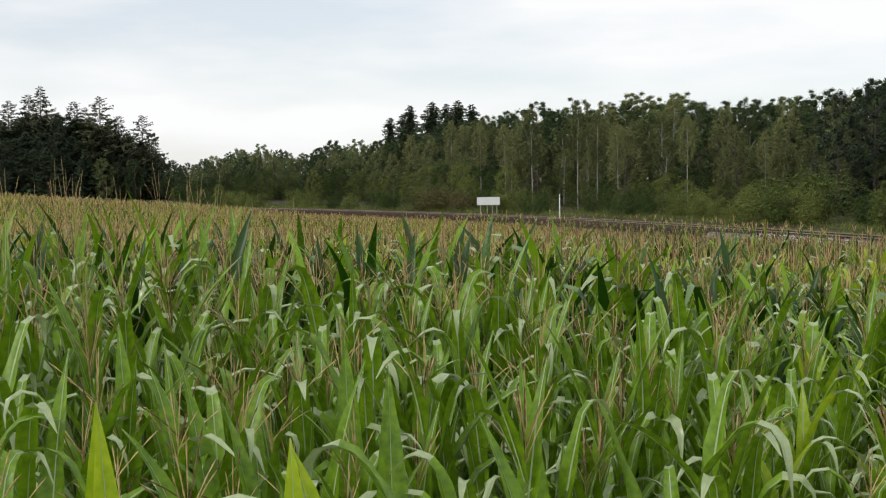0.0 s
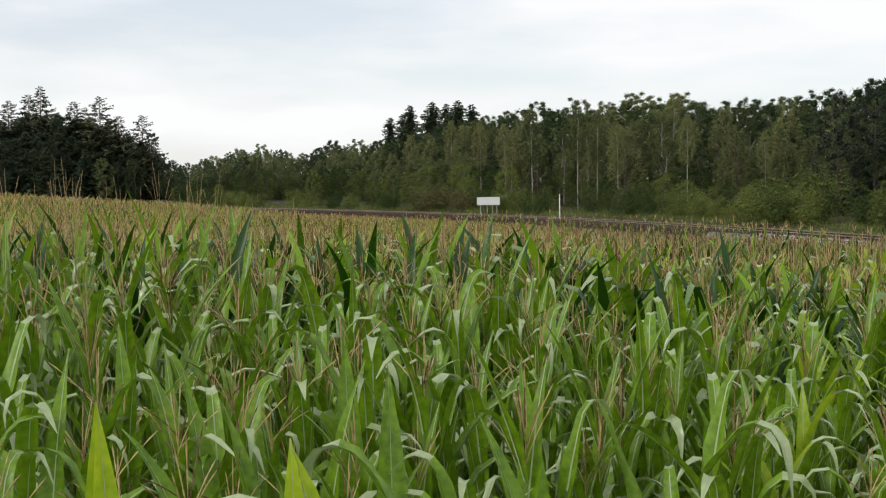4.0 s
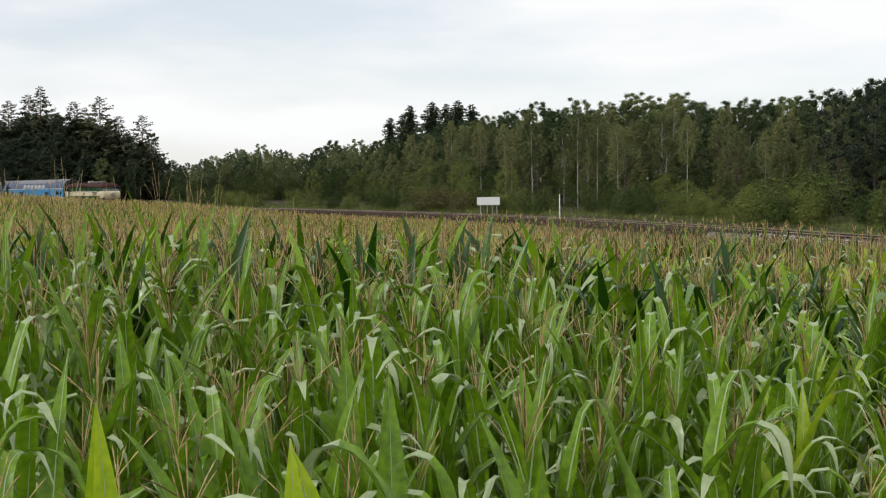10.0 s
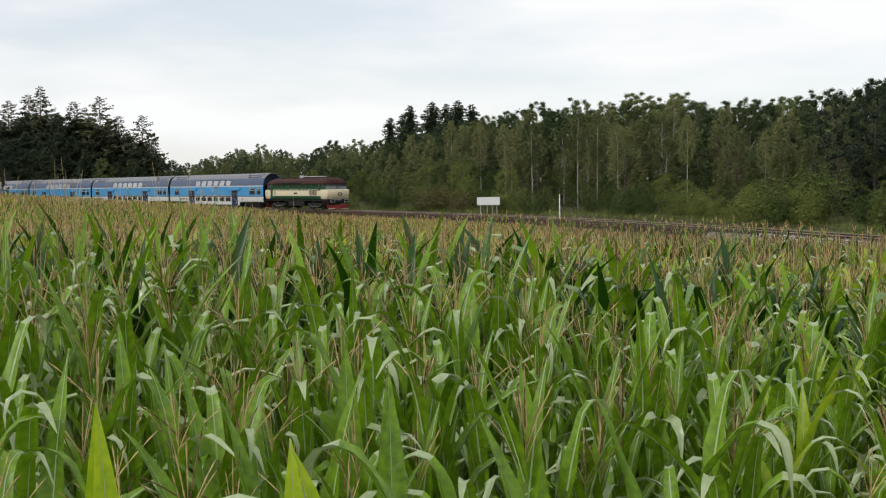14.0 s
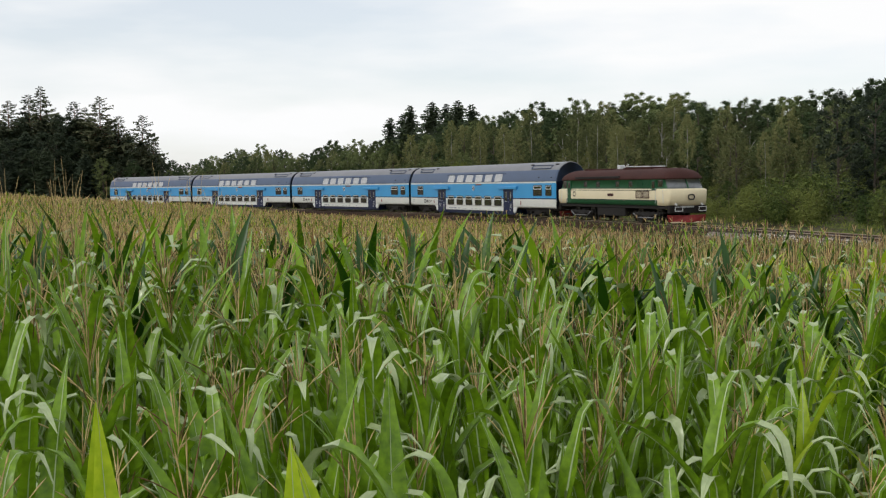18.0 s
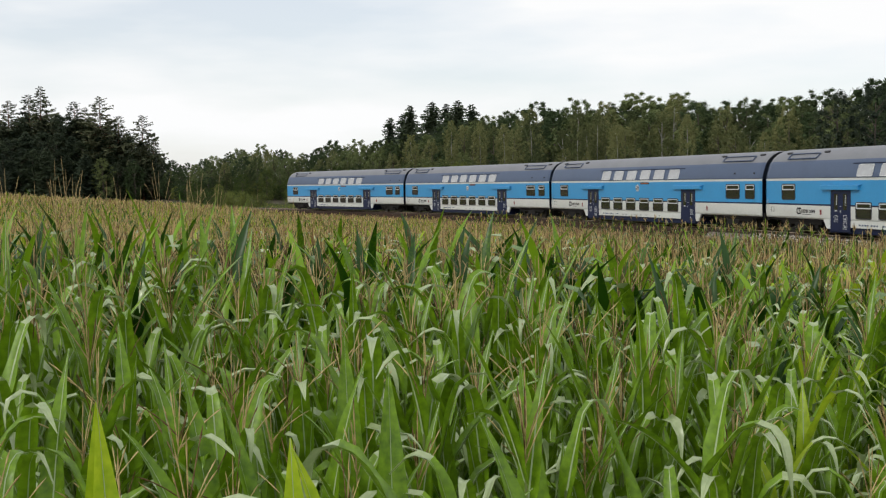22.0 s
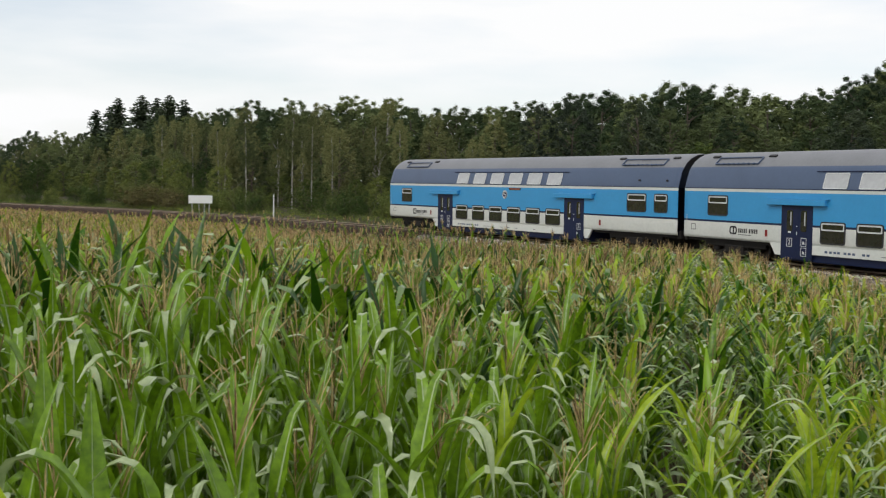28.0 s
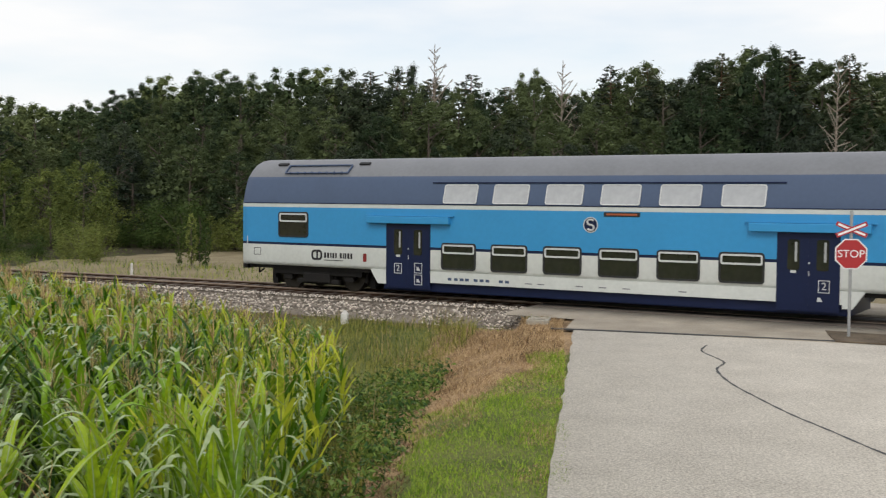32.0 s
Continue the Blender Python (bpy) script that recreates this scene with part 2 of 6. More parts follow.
# ---------------------------------------------------------------- the railway line in plan (rail top is z = 0)
KNOTS = (-260.0, -160.0, -80.0, 0.0, 60.0, 130.0)
BENDS = (0.001125, 0.0009, -0.000225, -0.004795, -0.003551, -0.004221)
ARC = np.arange(-420.0, 200.0, 1.0)
_turn = np.concatenate([[0], np.cumsum(np.interp(ARC[:-1] + 0.5, KNOTS, BENDS))])
_zero = int(np.searchsorted(ARC, 0))
HEAD = _turn - _turn[_zero] - 1.06194
_mid = (HEAD[1:] + HEAD[:-1]) / 2
LINE_X = np.concatenate([[0], np.cumsum(np.cos(_mid))])
LINE_Y = np.concatenate([[0], np.cumsum(np.sin(_mid))])
LINE_X += -0.3066 - LINE_X[_zero]
LINE_Y += 104.252 - LINE_Y[_zero]


def line(s, off=0.0):
    """A point of the track's centre line, off metres towards the field, and the heading there."""
    h = np.interp(s, ARC, HEAD)
    return np.interp(s, ARC, LINE_X) + off * np.sin(h), np.interp(s, ARC, LINE_Y) - off * np.cos(h), h


def off_track(x, y):
    """Signed distance to the track's centre line (towards the field positive) and the chainage."""
    x, y = np.atleast_1d(np.asarray(x, float)), np.atleast_1d(np.asarray(y, float))
    best, dist = np.zeros(x.shape, int), np.full(x.shape, 1e9)
    for i in range(0, len(ARC), 2):
        d = (x - LINE_X[i]) ** 2 + (y - LINE_Y[i]) ** 2
        closer = d < dist
        best[closer], dist[closer] = i, d[closer]
    h = HEAD[best]
    return (x - LINE_X[best]) * np.sin(h) - (y - LINE_Y[best]) * np.cos(h), ARC[best]


# the lane to the level crossing starts beside the camera
ROAD_DIR = np.array([math.sin(radians(57.0)), math.cos(radians(57.0))])


def on_road(x, y):
    """Metres along the lane and to the right of its near edge."""
    return x * ROAD_DIR[0] + y * ROAD_DIR[1], x * ROAD_DIR[1] - y * ROAD_DIR[0] + 0.0


FIELD = (-0.42, -3.01, -2.121, 3.826, 0.528, 1.785, 1.815, -0.222, -1.185)


def ground_z(x, y):
    x, y = np.atleast_1d(np.asarray(x, float)), np.atleast_1d(np.asarray(y, float))
    r = np.hypot(x, y) + 1e-9
    k = np.minimum(1, 135 / r)
    u, v = np.clip(x * k, -55, 40) / 100, np.clip(y * k, 0, 130) / 100
    c = FIELD
    z = c[0] + c[1] * u + c[2] * v + c[3] * u * u + c[4] * u * v + c[5] * v * v + c[6] * u * u * v + c[7] * u * v * v + c[8] * v**3
    z = np.clip(z, -2.2, 1.2)
    along, right = on_road(x, y)
    t = smooth_step(right, -4.5, -0.6)
    z = z * (1 - t) - 0.16 * t
    d, s = off_track(x, y)
    near = smooth_step(d, 7.5, 3.2)
    z = z * (1 - near) + np.where(right > -1.0, -0.2, -0.62) * near
    far = d < 3.2
    beyond = -0.62 + 0.45 * smooth_step(-d, 3.0, 9.0) + 1.5 * smooth_step(-d, 60, 200)
    z = np.where(far, np.where((right > -1.0) & (right < 9.0) & (d > -12), -0.2, beyond), z)
    return z


# ---------------------------------------------------------------- ground
def build_ground():
    az = np.radians(np.concatenate([np.arange(-32, 86, 0.6), np.arange(86, 328, 4.0)]))
    rr = np.concatenate([[0.05], np.arange(1.0, 40, 0.5), np.arange(40, 60, 0.8), np.arange(60, 150, 1.6), np.geomspace(150, 4000, 50)])
    n, m = len(az), len(rr)
    x = (np.sin(az)[:, None] * rr[None]).ravel()
    y = (np.cos(az)[:, None] * rr[None]).ravel()
    z = ground_z(x, y)
    i, j = np.meshgrid(np.arange(n), np.arange(m - 1), indexing="ij")
    k = (i + 1) % n
    f = np.stack([i * m + j, i * m + j + 1, k * m + j + 1, k * m + j], -1).reshape(-1, 4)
    d, s = off_track(x, y)
    along, right = on_road(x, y)
    ob = mesh_object("ground", np.stack([x, y, z], 1), [f], [M_GROUND], smooth=True)
    verge = smooth_step(right, -2.5, -1.8) * smooth_step(d, 3.5, 5.0)
    dry = smooth_step(along - 3.2 * np.maximum(0, right + 1.6), 15.5, 18.5) * smooth_step(right, -3.8, -2.8) * smooth_step(d, 2.5, 3.5)
    dry = np.maximum(dry, smooth_step(d, 2.6, 3.2) * smooth_step(d, 7.5, 6.0) * smooth_step(s, 62, 52) * 0.75)
    dry = np.maximum(dry, 0.62 * smooth_step(right, -3.9, -3.2) * smooth_step(right, -1.5, -2.1) * smooth_step(along, 4, 7))
    verge = np.maximum(verge, smooth_step(along, 18, 20) * smooth_step(right, -9.0, -7.5) * smooth_step(d, 3.2, 4.0) * smooth_step(s, 58, 62))
    beyond = smooth_step(-d, 2.5, 3.5)
    open_land = smooth_step(s, 52, 66)
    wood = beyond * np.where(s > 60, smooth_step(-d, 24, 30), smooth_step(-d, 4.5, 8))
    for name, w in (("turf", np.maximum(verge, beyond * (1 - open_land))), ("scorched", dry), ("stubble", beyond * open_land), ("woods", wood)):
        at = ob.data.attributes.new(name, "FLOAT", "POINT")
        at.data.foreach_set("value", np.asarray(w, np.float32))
    tagged(ob, "gently rolling ground of soil, verge turf and mown stubble", "ground", kind="structure")


def ribbon(name, along0, along1, step, profile, mat, closed=False, smooth=False):
    """A body swept along the track: profile is a list of (off, z)."""
    s = np.arange(along0, along1 + 1e-6, step)
    v = []
    for off, z in profile:
        x, y, h = line(s, off)
        v.append(np.stack([x, y, np.full(len(s), z)], 1))
    v = np.stack(v, 1).reshape(-1, 3)
    k, n = len(profile), len(s)
    i, j = np.meshgrid(np.arange(n - 1), np.arange(k if closed else k - 1), indexing="ij")
    j2 = (j + 1) % k
    f = np.stack([i * k + j, (i + 1) * k + j, (i + 1) * k + j2, i * k + j2], -1).reshape(-1, 4)
    return mesh_object(name, v, f, mat if isinstance(mat, list) else [mat], smooth=smooth)


def build_track():
    bed = ribbon("ballast_bed", -415, 195, 1.0, [(3.3, -0.8), (2.2, -0.2), (1.75, -0.13), (-1.75, -0.13), (-2.2, -0.2), (-3.3, -0.8)], M_BALLAST)
    tagged(bed, "grey crushed stone ballast bed of the railway line", "ballast", kind="structure")
    # Dark ribbon puts rail web and shadow into the shoulder's colour.
    foot = ribbon("painted_shade_shoulder", -415, 44, 1.0, [(3.4, -0.79), (2.2, -0.185), (1.9, -0.15)], M_BEDRUST_SHADE)
    tagged(foot, "ballast shoulder of the railway line, coloured dark as rail shadow", "ballast", kind="structure")
    stain = ribbon("stained_ballast", -415, 195, 1.0, [(1.95, -0.16), (1.7, -0.115), (-1.7, -0.115), (-1.95, -0.16)], M_BEDRUST_SHADE)
    tagged(stain, "dark rust-stained, shade-dark ballast between the rails", "ballast", kind="structure")
    for side in (0.753, -0.753):
        a = [(-0.062, -0.15), (-0.062, -0.135), (-0.012, -0.11), (-0.012, -0.062), (-0.034, -0.052), (-0.034, -0.006), (-0.026, 0.0),
             (0.026, 0.0), (0.034, -0.006), (0.034, -0.052), (0.012, -0.062), (0.012, -0.11), (0.062, -0.135), (0.062, -0.15)]
        rail = ribbon("rail", -415, 195, 1.0, [(side + o, z) for o, z in a], [M_RAILSIDE, M_RAILTOP], closed=True)
        me = rail.data
        idx = np.zeros(len(me.polygons), np.int32).reshape(-1, 14)
        idx[:, 4:9] = 1
        me.polygons.foreach_set("material_index", idx.ravel())
        tagged(rail, "rusty steel rail with a polished running surface", "rail", "rails of the line", "structure")
    bm = bmesh.new()
    box(bm, -0.12, 0.12, -1.3, 1.3, -0.27, -0.085, 0.015)
    first = part("sleeper", bm, M_SLEEPER, bed)
    far_v, far_f = [], []
    base = np.array([v.co for v in first.data.vertices])
    for i, s in enumerate(np.arange(-180, 130, 0.62)):
        x, y, h = line(s)
        m = Matrix.Translation((x, y, 0)) @ Matrix.Rotation(h, 4, "Z")
        if s > 10 and s < 125:
            if s < 10.9:
                first.matrix_basis = m
            else:
                o = first.copy()
                scene.collection.objects.link(o)
                o.matrix_basis = m
        else:
            c, sn = math.cos(h), math.sin(h)
            p = np.array([[-0.12, -1.3], [0.12, -1.3], [0.12, 1.3], [-0.12, 1.3]])
            q = np.stack([x + p[:, 0] * c - p[:, 1] * sn, y + p[:, 0] * sn + p[:, 1] * c], 1)
            k = len(far_v) * 8
            far_v.append(np.concatenate([np.c_[q, np.full(4, -0.2)], np.c_[q, np.full(4, -0.09)]]))
            far_f += [[k + 4, k + 5, k + 6, k + 7], [k, k + 1, k + 5, k + 4], [k + 1, k + 2, k + 6, k + 5], [k + 2, k + 3, k + 7, k + 6], [k + 3, k, k + 4, k + 7]]
    rest = mesh_object("distant_sleepers", np.concatenate(far_v), [np.array(far_f)], [M_SLEEPER], parent=bed)
    tagged(rest, kind="stuff")
    # loose stones on the shoulder
    rng = np.random.default_rng(3)
    n = 22000
    s = rng.uniform(48, 104, n)
    off = rng.uniform(1.45, 3.6, n)
    x, y, h = line(s, off)
    z = np.where(off < 2.2, -0.14, -0.2 - (off - 2.2) * 0.545) + 0.01
    z = np.where(off > 3.0, ground_z(x, y) + 0.02, z)
    keep = ~((on_road(x, y)[1] > -0.8) & (off > 1.2)) & (off < np.interp(s, (74, 84), (3.6, 2.9)) + 0.25 * np.sin(s * 3))
    x, y, z = x[keep], y[keep], z[keep]
    n = len(x)
    octa = np.array([[1, 0, 0], [0, 1, 0], [-1, 0, 0], [0, -1, 0], [0, 0, 0.8], [0, 0, -0.5]], float)
    size = rng.uniform(0.022, 0.06, (n, 1, 3))
    v = octa[None] * size * (1 + rng.uniform(-0.25, 0.25, (n, 6, 3)))
    a = rng.uniform(0, 6.28, n)
    c, sn = np.cos(a)[:, None], np.sin(a)[:, None]
    v = np.stack([v[..., 0] * c - v[..., 1] * sn, v[..., 0] * sn + v[..., 1] * c, v[..., 2]], -1) + np.stack([x, y, z], 1)[:, None]
    f = np.array([[0, 1, 4], [1, 2, 4], [2, 3, 4], [3, 0, 4], [1, 0, 5], [2, 1, 5], [3, 2, 5], [0, 3, 5]])
    f = (np.arange(n)[:, None, None] * 6 + f[None]).reshape(-1, 3)
    ob = mesh_object("ballast_stones", v.reshape(-1, 3), [f], [M_STONE])
    tagged(ob, "loose grey crushed stones beside the rails", "ballast stones", kind="stuff")


def build_road():
    """Worn asphalt lane from beside the camera to the level crossing."""
    R = ROAD_DIR
    side = np.array([R[1], -R[0]])

    def strip(name, a0, a1, r0, r1, z, mat, label, wobble=0.06, thick=0.05, skew=0.0):
        a = np.arange(a0, a1 + 0.01, 0.5)
        rng = np.random.default_rng(int(a1 * 10))
        w = rng.uniform(-wobble, wobble, len(a))
        lv = R[None] * a[:, None] + side[None] * (r0 + w + skew * (a - 14.9))[:, None]
        rv = R[None] * a[:, None] + side[None] * (r1 + w[::-1])[:, None]
        zz = np.full(len(a), z)
        v = np.stack([np.c_[lv, zz - thick], np.c_[lv, zz], np.c_[rv, zz], np.c_[rv, zz - thick]], 1).reshape(-1, 3)
        i, j = np.meshgrid(np.arange(len(a) - 1), np.arange(3), indexing="ij")
        f = np.stack([i * 4 + j, i * 4 + j + 1, (i + 1) * 4 + j + 1, (i + 1) * 4 + j], -1).reshape(-1, 4)
        return tagged(mesh_object(name, v, [f], [mat]), label, "road", kind="structure")

    strip("road", -12, 27.0, 0.0, 13.0, -0.11, M_ASPHALT, "pale worn asphalt lane leading to the level crossing", 0.03, skew=0.029)

    def lane_sheet(name, outline, z, mat, label, category):
        bm = bmesh.new()
        top = [bm.verts.new((*(R * p + side * q), z)) for p, q in outline]
        low = [bm.verts.new((*(R * p + side * q), z - 0.03)) for p, q in outline]
        bm.faces.new(top)
        for k in range(len(top)):
            bm.faces.new((top[k], top[(k + 1) % len(top)], low[(k + 1) % len(top)], low[k]))
        bmesh.ops.recalc_face_normals(bm, faces=bm.faces)
        tagged(part(name, bm, mat), label, category, kind="structure")

    lane_sheet("crossing_apron", [(26.9, 0.15), (30.0, 0.5), (34.5, 1.2), (32.6, 6.9), (25.2, 6.2)], -0.1, M_PATCH, "older brownish asphalt apron before the level crossing", "road")
    lane_sheet("gravel_shoulder", [(25.3, 6.1), (27.4, 6.35), (29.5, 6.45), (31.7, 6.75), (29.9, 13.0), (23.0, 13.0), (23.9, 10.0)], -0.07, M_DIRT, "brown gravelly earth beside the crossing", "ground")
    lane_sheet("tar_joint", [(26.95, -0.2), (26.75, -0.2), (26.2, 2.5), (24.1, 11.5), (24.32, 11.5), (26.4, 2.5)], -0.093, M_TAR, "dark tar joint across the asphalt", "road joint")
    # winding repaired crack
    pts = [(64.41, 7.11), (64.2, 7.4), (65.0, 7.75), (65.3, 7.95), (64.95, 8.3), (65.6, 8.9), (67.0, 9.6), (68.6, 10.3), (70.3, 10.9), (73.0, 11.85), (77.0, 13.0)]
    xy = []
    for az, dip in pts:
        d = 3.05 / math.tan(radians(dip))
        xy.append((d * math.sin(radians(az)), d * math.cos(radians(az))))
    q = np.array(xy)
    t = np.linspace(0, len(q) - 1, 81)
    i = np.clip(t.astype(int), 0, len(q) - 2)
    u = (t - i)[:, None]
    p0, p1, p2, p3 = q[np.maximum(i - 1, 0)], q[i], q[i + 1], q[np.minimum(i + 2, len(q) - 1)]
    xy = 0.5 * (2 * p1 + (p2 - p0) * u + (2 * p0 - 5 * p1 + 4 * p2 - p3) * u**2 + (3 * p1 - p0 - 3 * p2 + p3) * u**3)
    v, f = [], []
    for i in range(len(xy)):
        a, b = np.array(xy[max(0, i - 1)]), np.array(xy[min(len(xy) - 1, i + 1)])
        t = (b - a) / np.linalg.norm(b - a)
        nrm = np.array([-t[1], t[0]]) * (0.022 + 0.008 * math.sin(i * 1.7))
        v += [(*(xy[i] + nrm), -0.106), (*(xy[i] - nrm), -0.106)]
        if i:
            f.append([2 * i - 2, 2 * i - 1, 2 * i + 1, 2 * i])
    tagged(mesh_object("sealed_crack", np.array(v), [np.array(f)], [M_TAR]), "winding black sealed crack in the asphalt", "road crack", kind="structure")
    # planks / panels between and beside the rails at the crossing
    s0 = 97.5
    prof = [(0.70, -0.12), (0.70, -0.012), (-0.70, -0.012), (-0.70, -0.12)]
    # Deck and rim below carry the train's shadow in their colour.
    inner = ribbon("crossing_deck", s0 - 6.5, s0 + 7.5, 0.5, prof, M_TRAINSHADE)
    tagged(inner, "asphalt infill between the rails of the crossing", "level crossing", kind="structure")
    outer = ribbon("crossing_edge", s0 - 6.5, s0 + 7.5, 0.5, [(3.4, -0.14), (3.2, -0.085), (1.7, -0.045), (1.7, -0.12)], M_PATCH)
    worn = ribbon("crossing_rim", s0 - 6.5, s0 + 7.5, 0.5, [(1.7, -0.12), (1.7, -0.043), (0.81, -0.012), (0.81, -0.12)], M_TRAINSHADE)
    tagged(worn, "asphalt along the rail of the crossing, coloured dark as shade under the train", "level crossing", kind="structure")
    tagged(outer, "asphalt ramp up to the rail of the crossing", "level crossing", kind="structure")
    far = ribbon("crossing_far_edge", s0 - 6.5, s0 + 7.5, 0.5, [(-0.81, -0.12), (-0.81, -0.012), (-6.2, -0.1), (-6.4, -0.2)], M_PATCH)
    tagged(far, "asphalt ramp beyond the rails of the crossing", "level crossing", kind="structure")


build_ground()
build_track()
build_road()


# ---------------------------------------------------------------- trees
def leaf_cards(rng, centres, radii, count, size, droop=0.0, flat=0.0):
    """Many small folded leaf sprays scattered over lumps of the crown."""
    k = rng.integers(0, len(centres), count)
    d = rng.normal(size=(count, 3))
    d /= np.linalg.norm(d, axis=1)[:, None] + 1e-9
    rad = rng.uniform(0.45, 1.0, (count, 1)) ** 0.8
    stray = rng.uniform(size=(count, 1)) < 0.17
    rad = np.where(stray, rad * rng.uniform(1.0, 1.4, (count, 1)), rad)
    p = centres[k] + d * rad * radii[k]
    p[:, 2] -= droop * rng.uniform(0, 1, count) ** 2
    n = d * 0.9 + rng.normal(size=(count, 3)) * 0.42
    n[:, 2] = n[:, 2] * (1 - flat) + 0.3
    n /= np.linalg.norm(n, axis=1)[:, None] + 1e-9
    t = np.cross(n, rng.normal(size=(count, 3)))
    t /= np.linalg.norm(t, axis=1)[:, None] + 1e-9
    b = np.cross(n, t)
    s = size * rng.uniform(0.5, 1.25, (count, 1))
    q = np.stack([p - t * s, p - b * s * 0.55 + n * s * 0.1, p + t * s * 1.1 - n * s * 0.2 + b * s * 0.25], 1)
    f = np.arange(count * 3).reshape(-1, 3)
    return q.reshape(-1, 3), f


def tube_mesh(bm, pts, r0, r1, n=6):
    rings = []
    for i, p in enumerate(pts):
        a, b = Vector(pts[max(0, i - 1)]), Vector(pts[min(len(pts) - 1, i + 1)])
        q = (b - a).to_track_quat("Z", "Y")
        r = r0 + (r1 - r0) * i / (len(pts) - 1)
        rings.append([bm.verts.new(Vector(p) + q @ Vector((r * math.cos(6.2832 * k / n), r * math.sin(6.2832 * k / n), 0))) for k in range(n)])
    for a, b in zip(rings, rings[1:]):
        for k in range(n):
            bm.faces.new((a[k], a[(k + 1) % n], b[(k + 1) % n], b[k]))


ICO_V = []
for _s in (-1, 1):
    for _t in (-1.618, 1.618):
        ICO_V += [(0, _s, _t), (_s, _t, 0), (_t, 0, _s)]
ICO_V = np.array(ICO_V, float) / 1.902
ICO_F = np.array([q for q in itertools.combinations(range(12), 3)
                  if all(np.linalg.norm(ICO_V[a] - ICO_V[b]) < 1.2 for a, b in ((q[0], q[1]), (q[1], q[2]), (q[0], q[2])))])


def lumps(rng, centres, radii, share=0.55):
    """Uneven solid hearts of the leaf masses, so that a crown closes."""
    n = len(centres)
    k = rng.uniform(0.72, 1.15, (n, 12, 1)) * share
    v = centres[:, None] + ICO_V[None] * radii[:, None] * k
    f = ICO_F[None] + (np.arange(n) * 12)[:, None, None]
    return v.reshape(-1, 3), f.reshape(-1, 3)


def crown_mesh(rng, centres, radii, count, size, mat, root, droop=0.0, share=0.56, name="crown", floor=None):
    v, f = leaf_cards(rng, centres, radii, count, size, droop)
    v2, f2 = lumps(rng, centres, radii, share)
    v = np.concatenate([v, v2])
    if floor is not None:
        v[:, 2] = np.maximum(v[:, 2], floor)
    return mesh_object(name, v, [np.concatenate([f, f2 + len(f) * 3])], [mat], parent=root, smooth=True)


def broadleaf(rng, name, height, spread, leaf_mat, bark_mat, count, size, low=0.22, droop=0.0, label="", category="tree", belly=0.42, masses=82, heart=0.5):
    root = empty(name)
    bm = bmesh.new()
    lean = rng.normal(0, 0.02, 2) * height
    trunk = [(lean[0] * t * t + rng.normal(0, 0.015) * height * t * 0.4, lean[1] * t * t, height * 0.86 * t - 0.15) for t in np.linspace(0, 1, 7)]
    tube_mesh(bm, trunk, (0.007 if bark_mat is M_BIRCHBARK else 0.014) * height, 0.003 * height, 7)
    centres, radii = [], []
    for i in range(masses):
        t = (i + rng.uniform(0, 1)) / masses
        z = low + (0.97 - low) * t
        q = t / belly if t < belly else (1 - t) / (1 - belly)
        prof = max(0.2, 1 - (1 - min(1, q)) ** 2.4) ** (0.62 if t > belly else 0.5)
        k = rng.uniform(0.15, 0.30) * (0.65 + 0.35 * prof) * (1 - 0.35 * max(0.0, t - 0.6) / 0.4)
        a = i * 2.4 + rng.uniform(-0.6, 0.6)
        reach = spread * max(0.0, prof - k * 0.8) * (rng.uniform(0.25, 1.0) ** 0.5) * rng.uniform(0.85, 1.12)
        p = np.array([lean[0] * z * z + math.cos(a) * reach, lean[1] * z * z + math.sin(a) * reach, z * height - 0.5 * k * spread * (t > 0.85)])
        if i % 5 == 0 and reach > 0.3 * spread and low < 0.4:
            z0 = max(0.05, z - 0.12) * height
            tube_mesh(bm, [(lean[0] * z * z, lean[1] * z * z, z0), tuple(p)], 0.005 * height, 0.0015 * height, 4)
        centres.append(p)
        radii.append([k * spread, k * spread, k * spread * rng.uniform(0.8, 1.15)])
    part("trunk", bm, bark_mat, root, smooth=True)
    crown_mesh(rng, np.array(centres), np.array(radii), count, size, leaf_mat, root, droop, heart)
    return tagged(root, label, category)


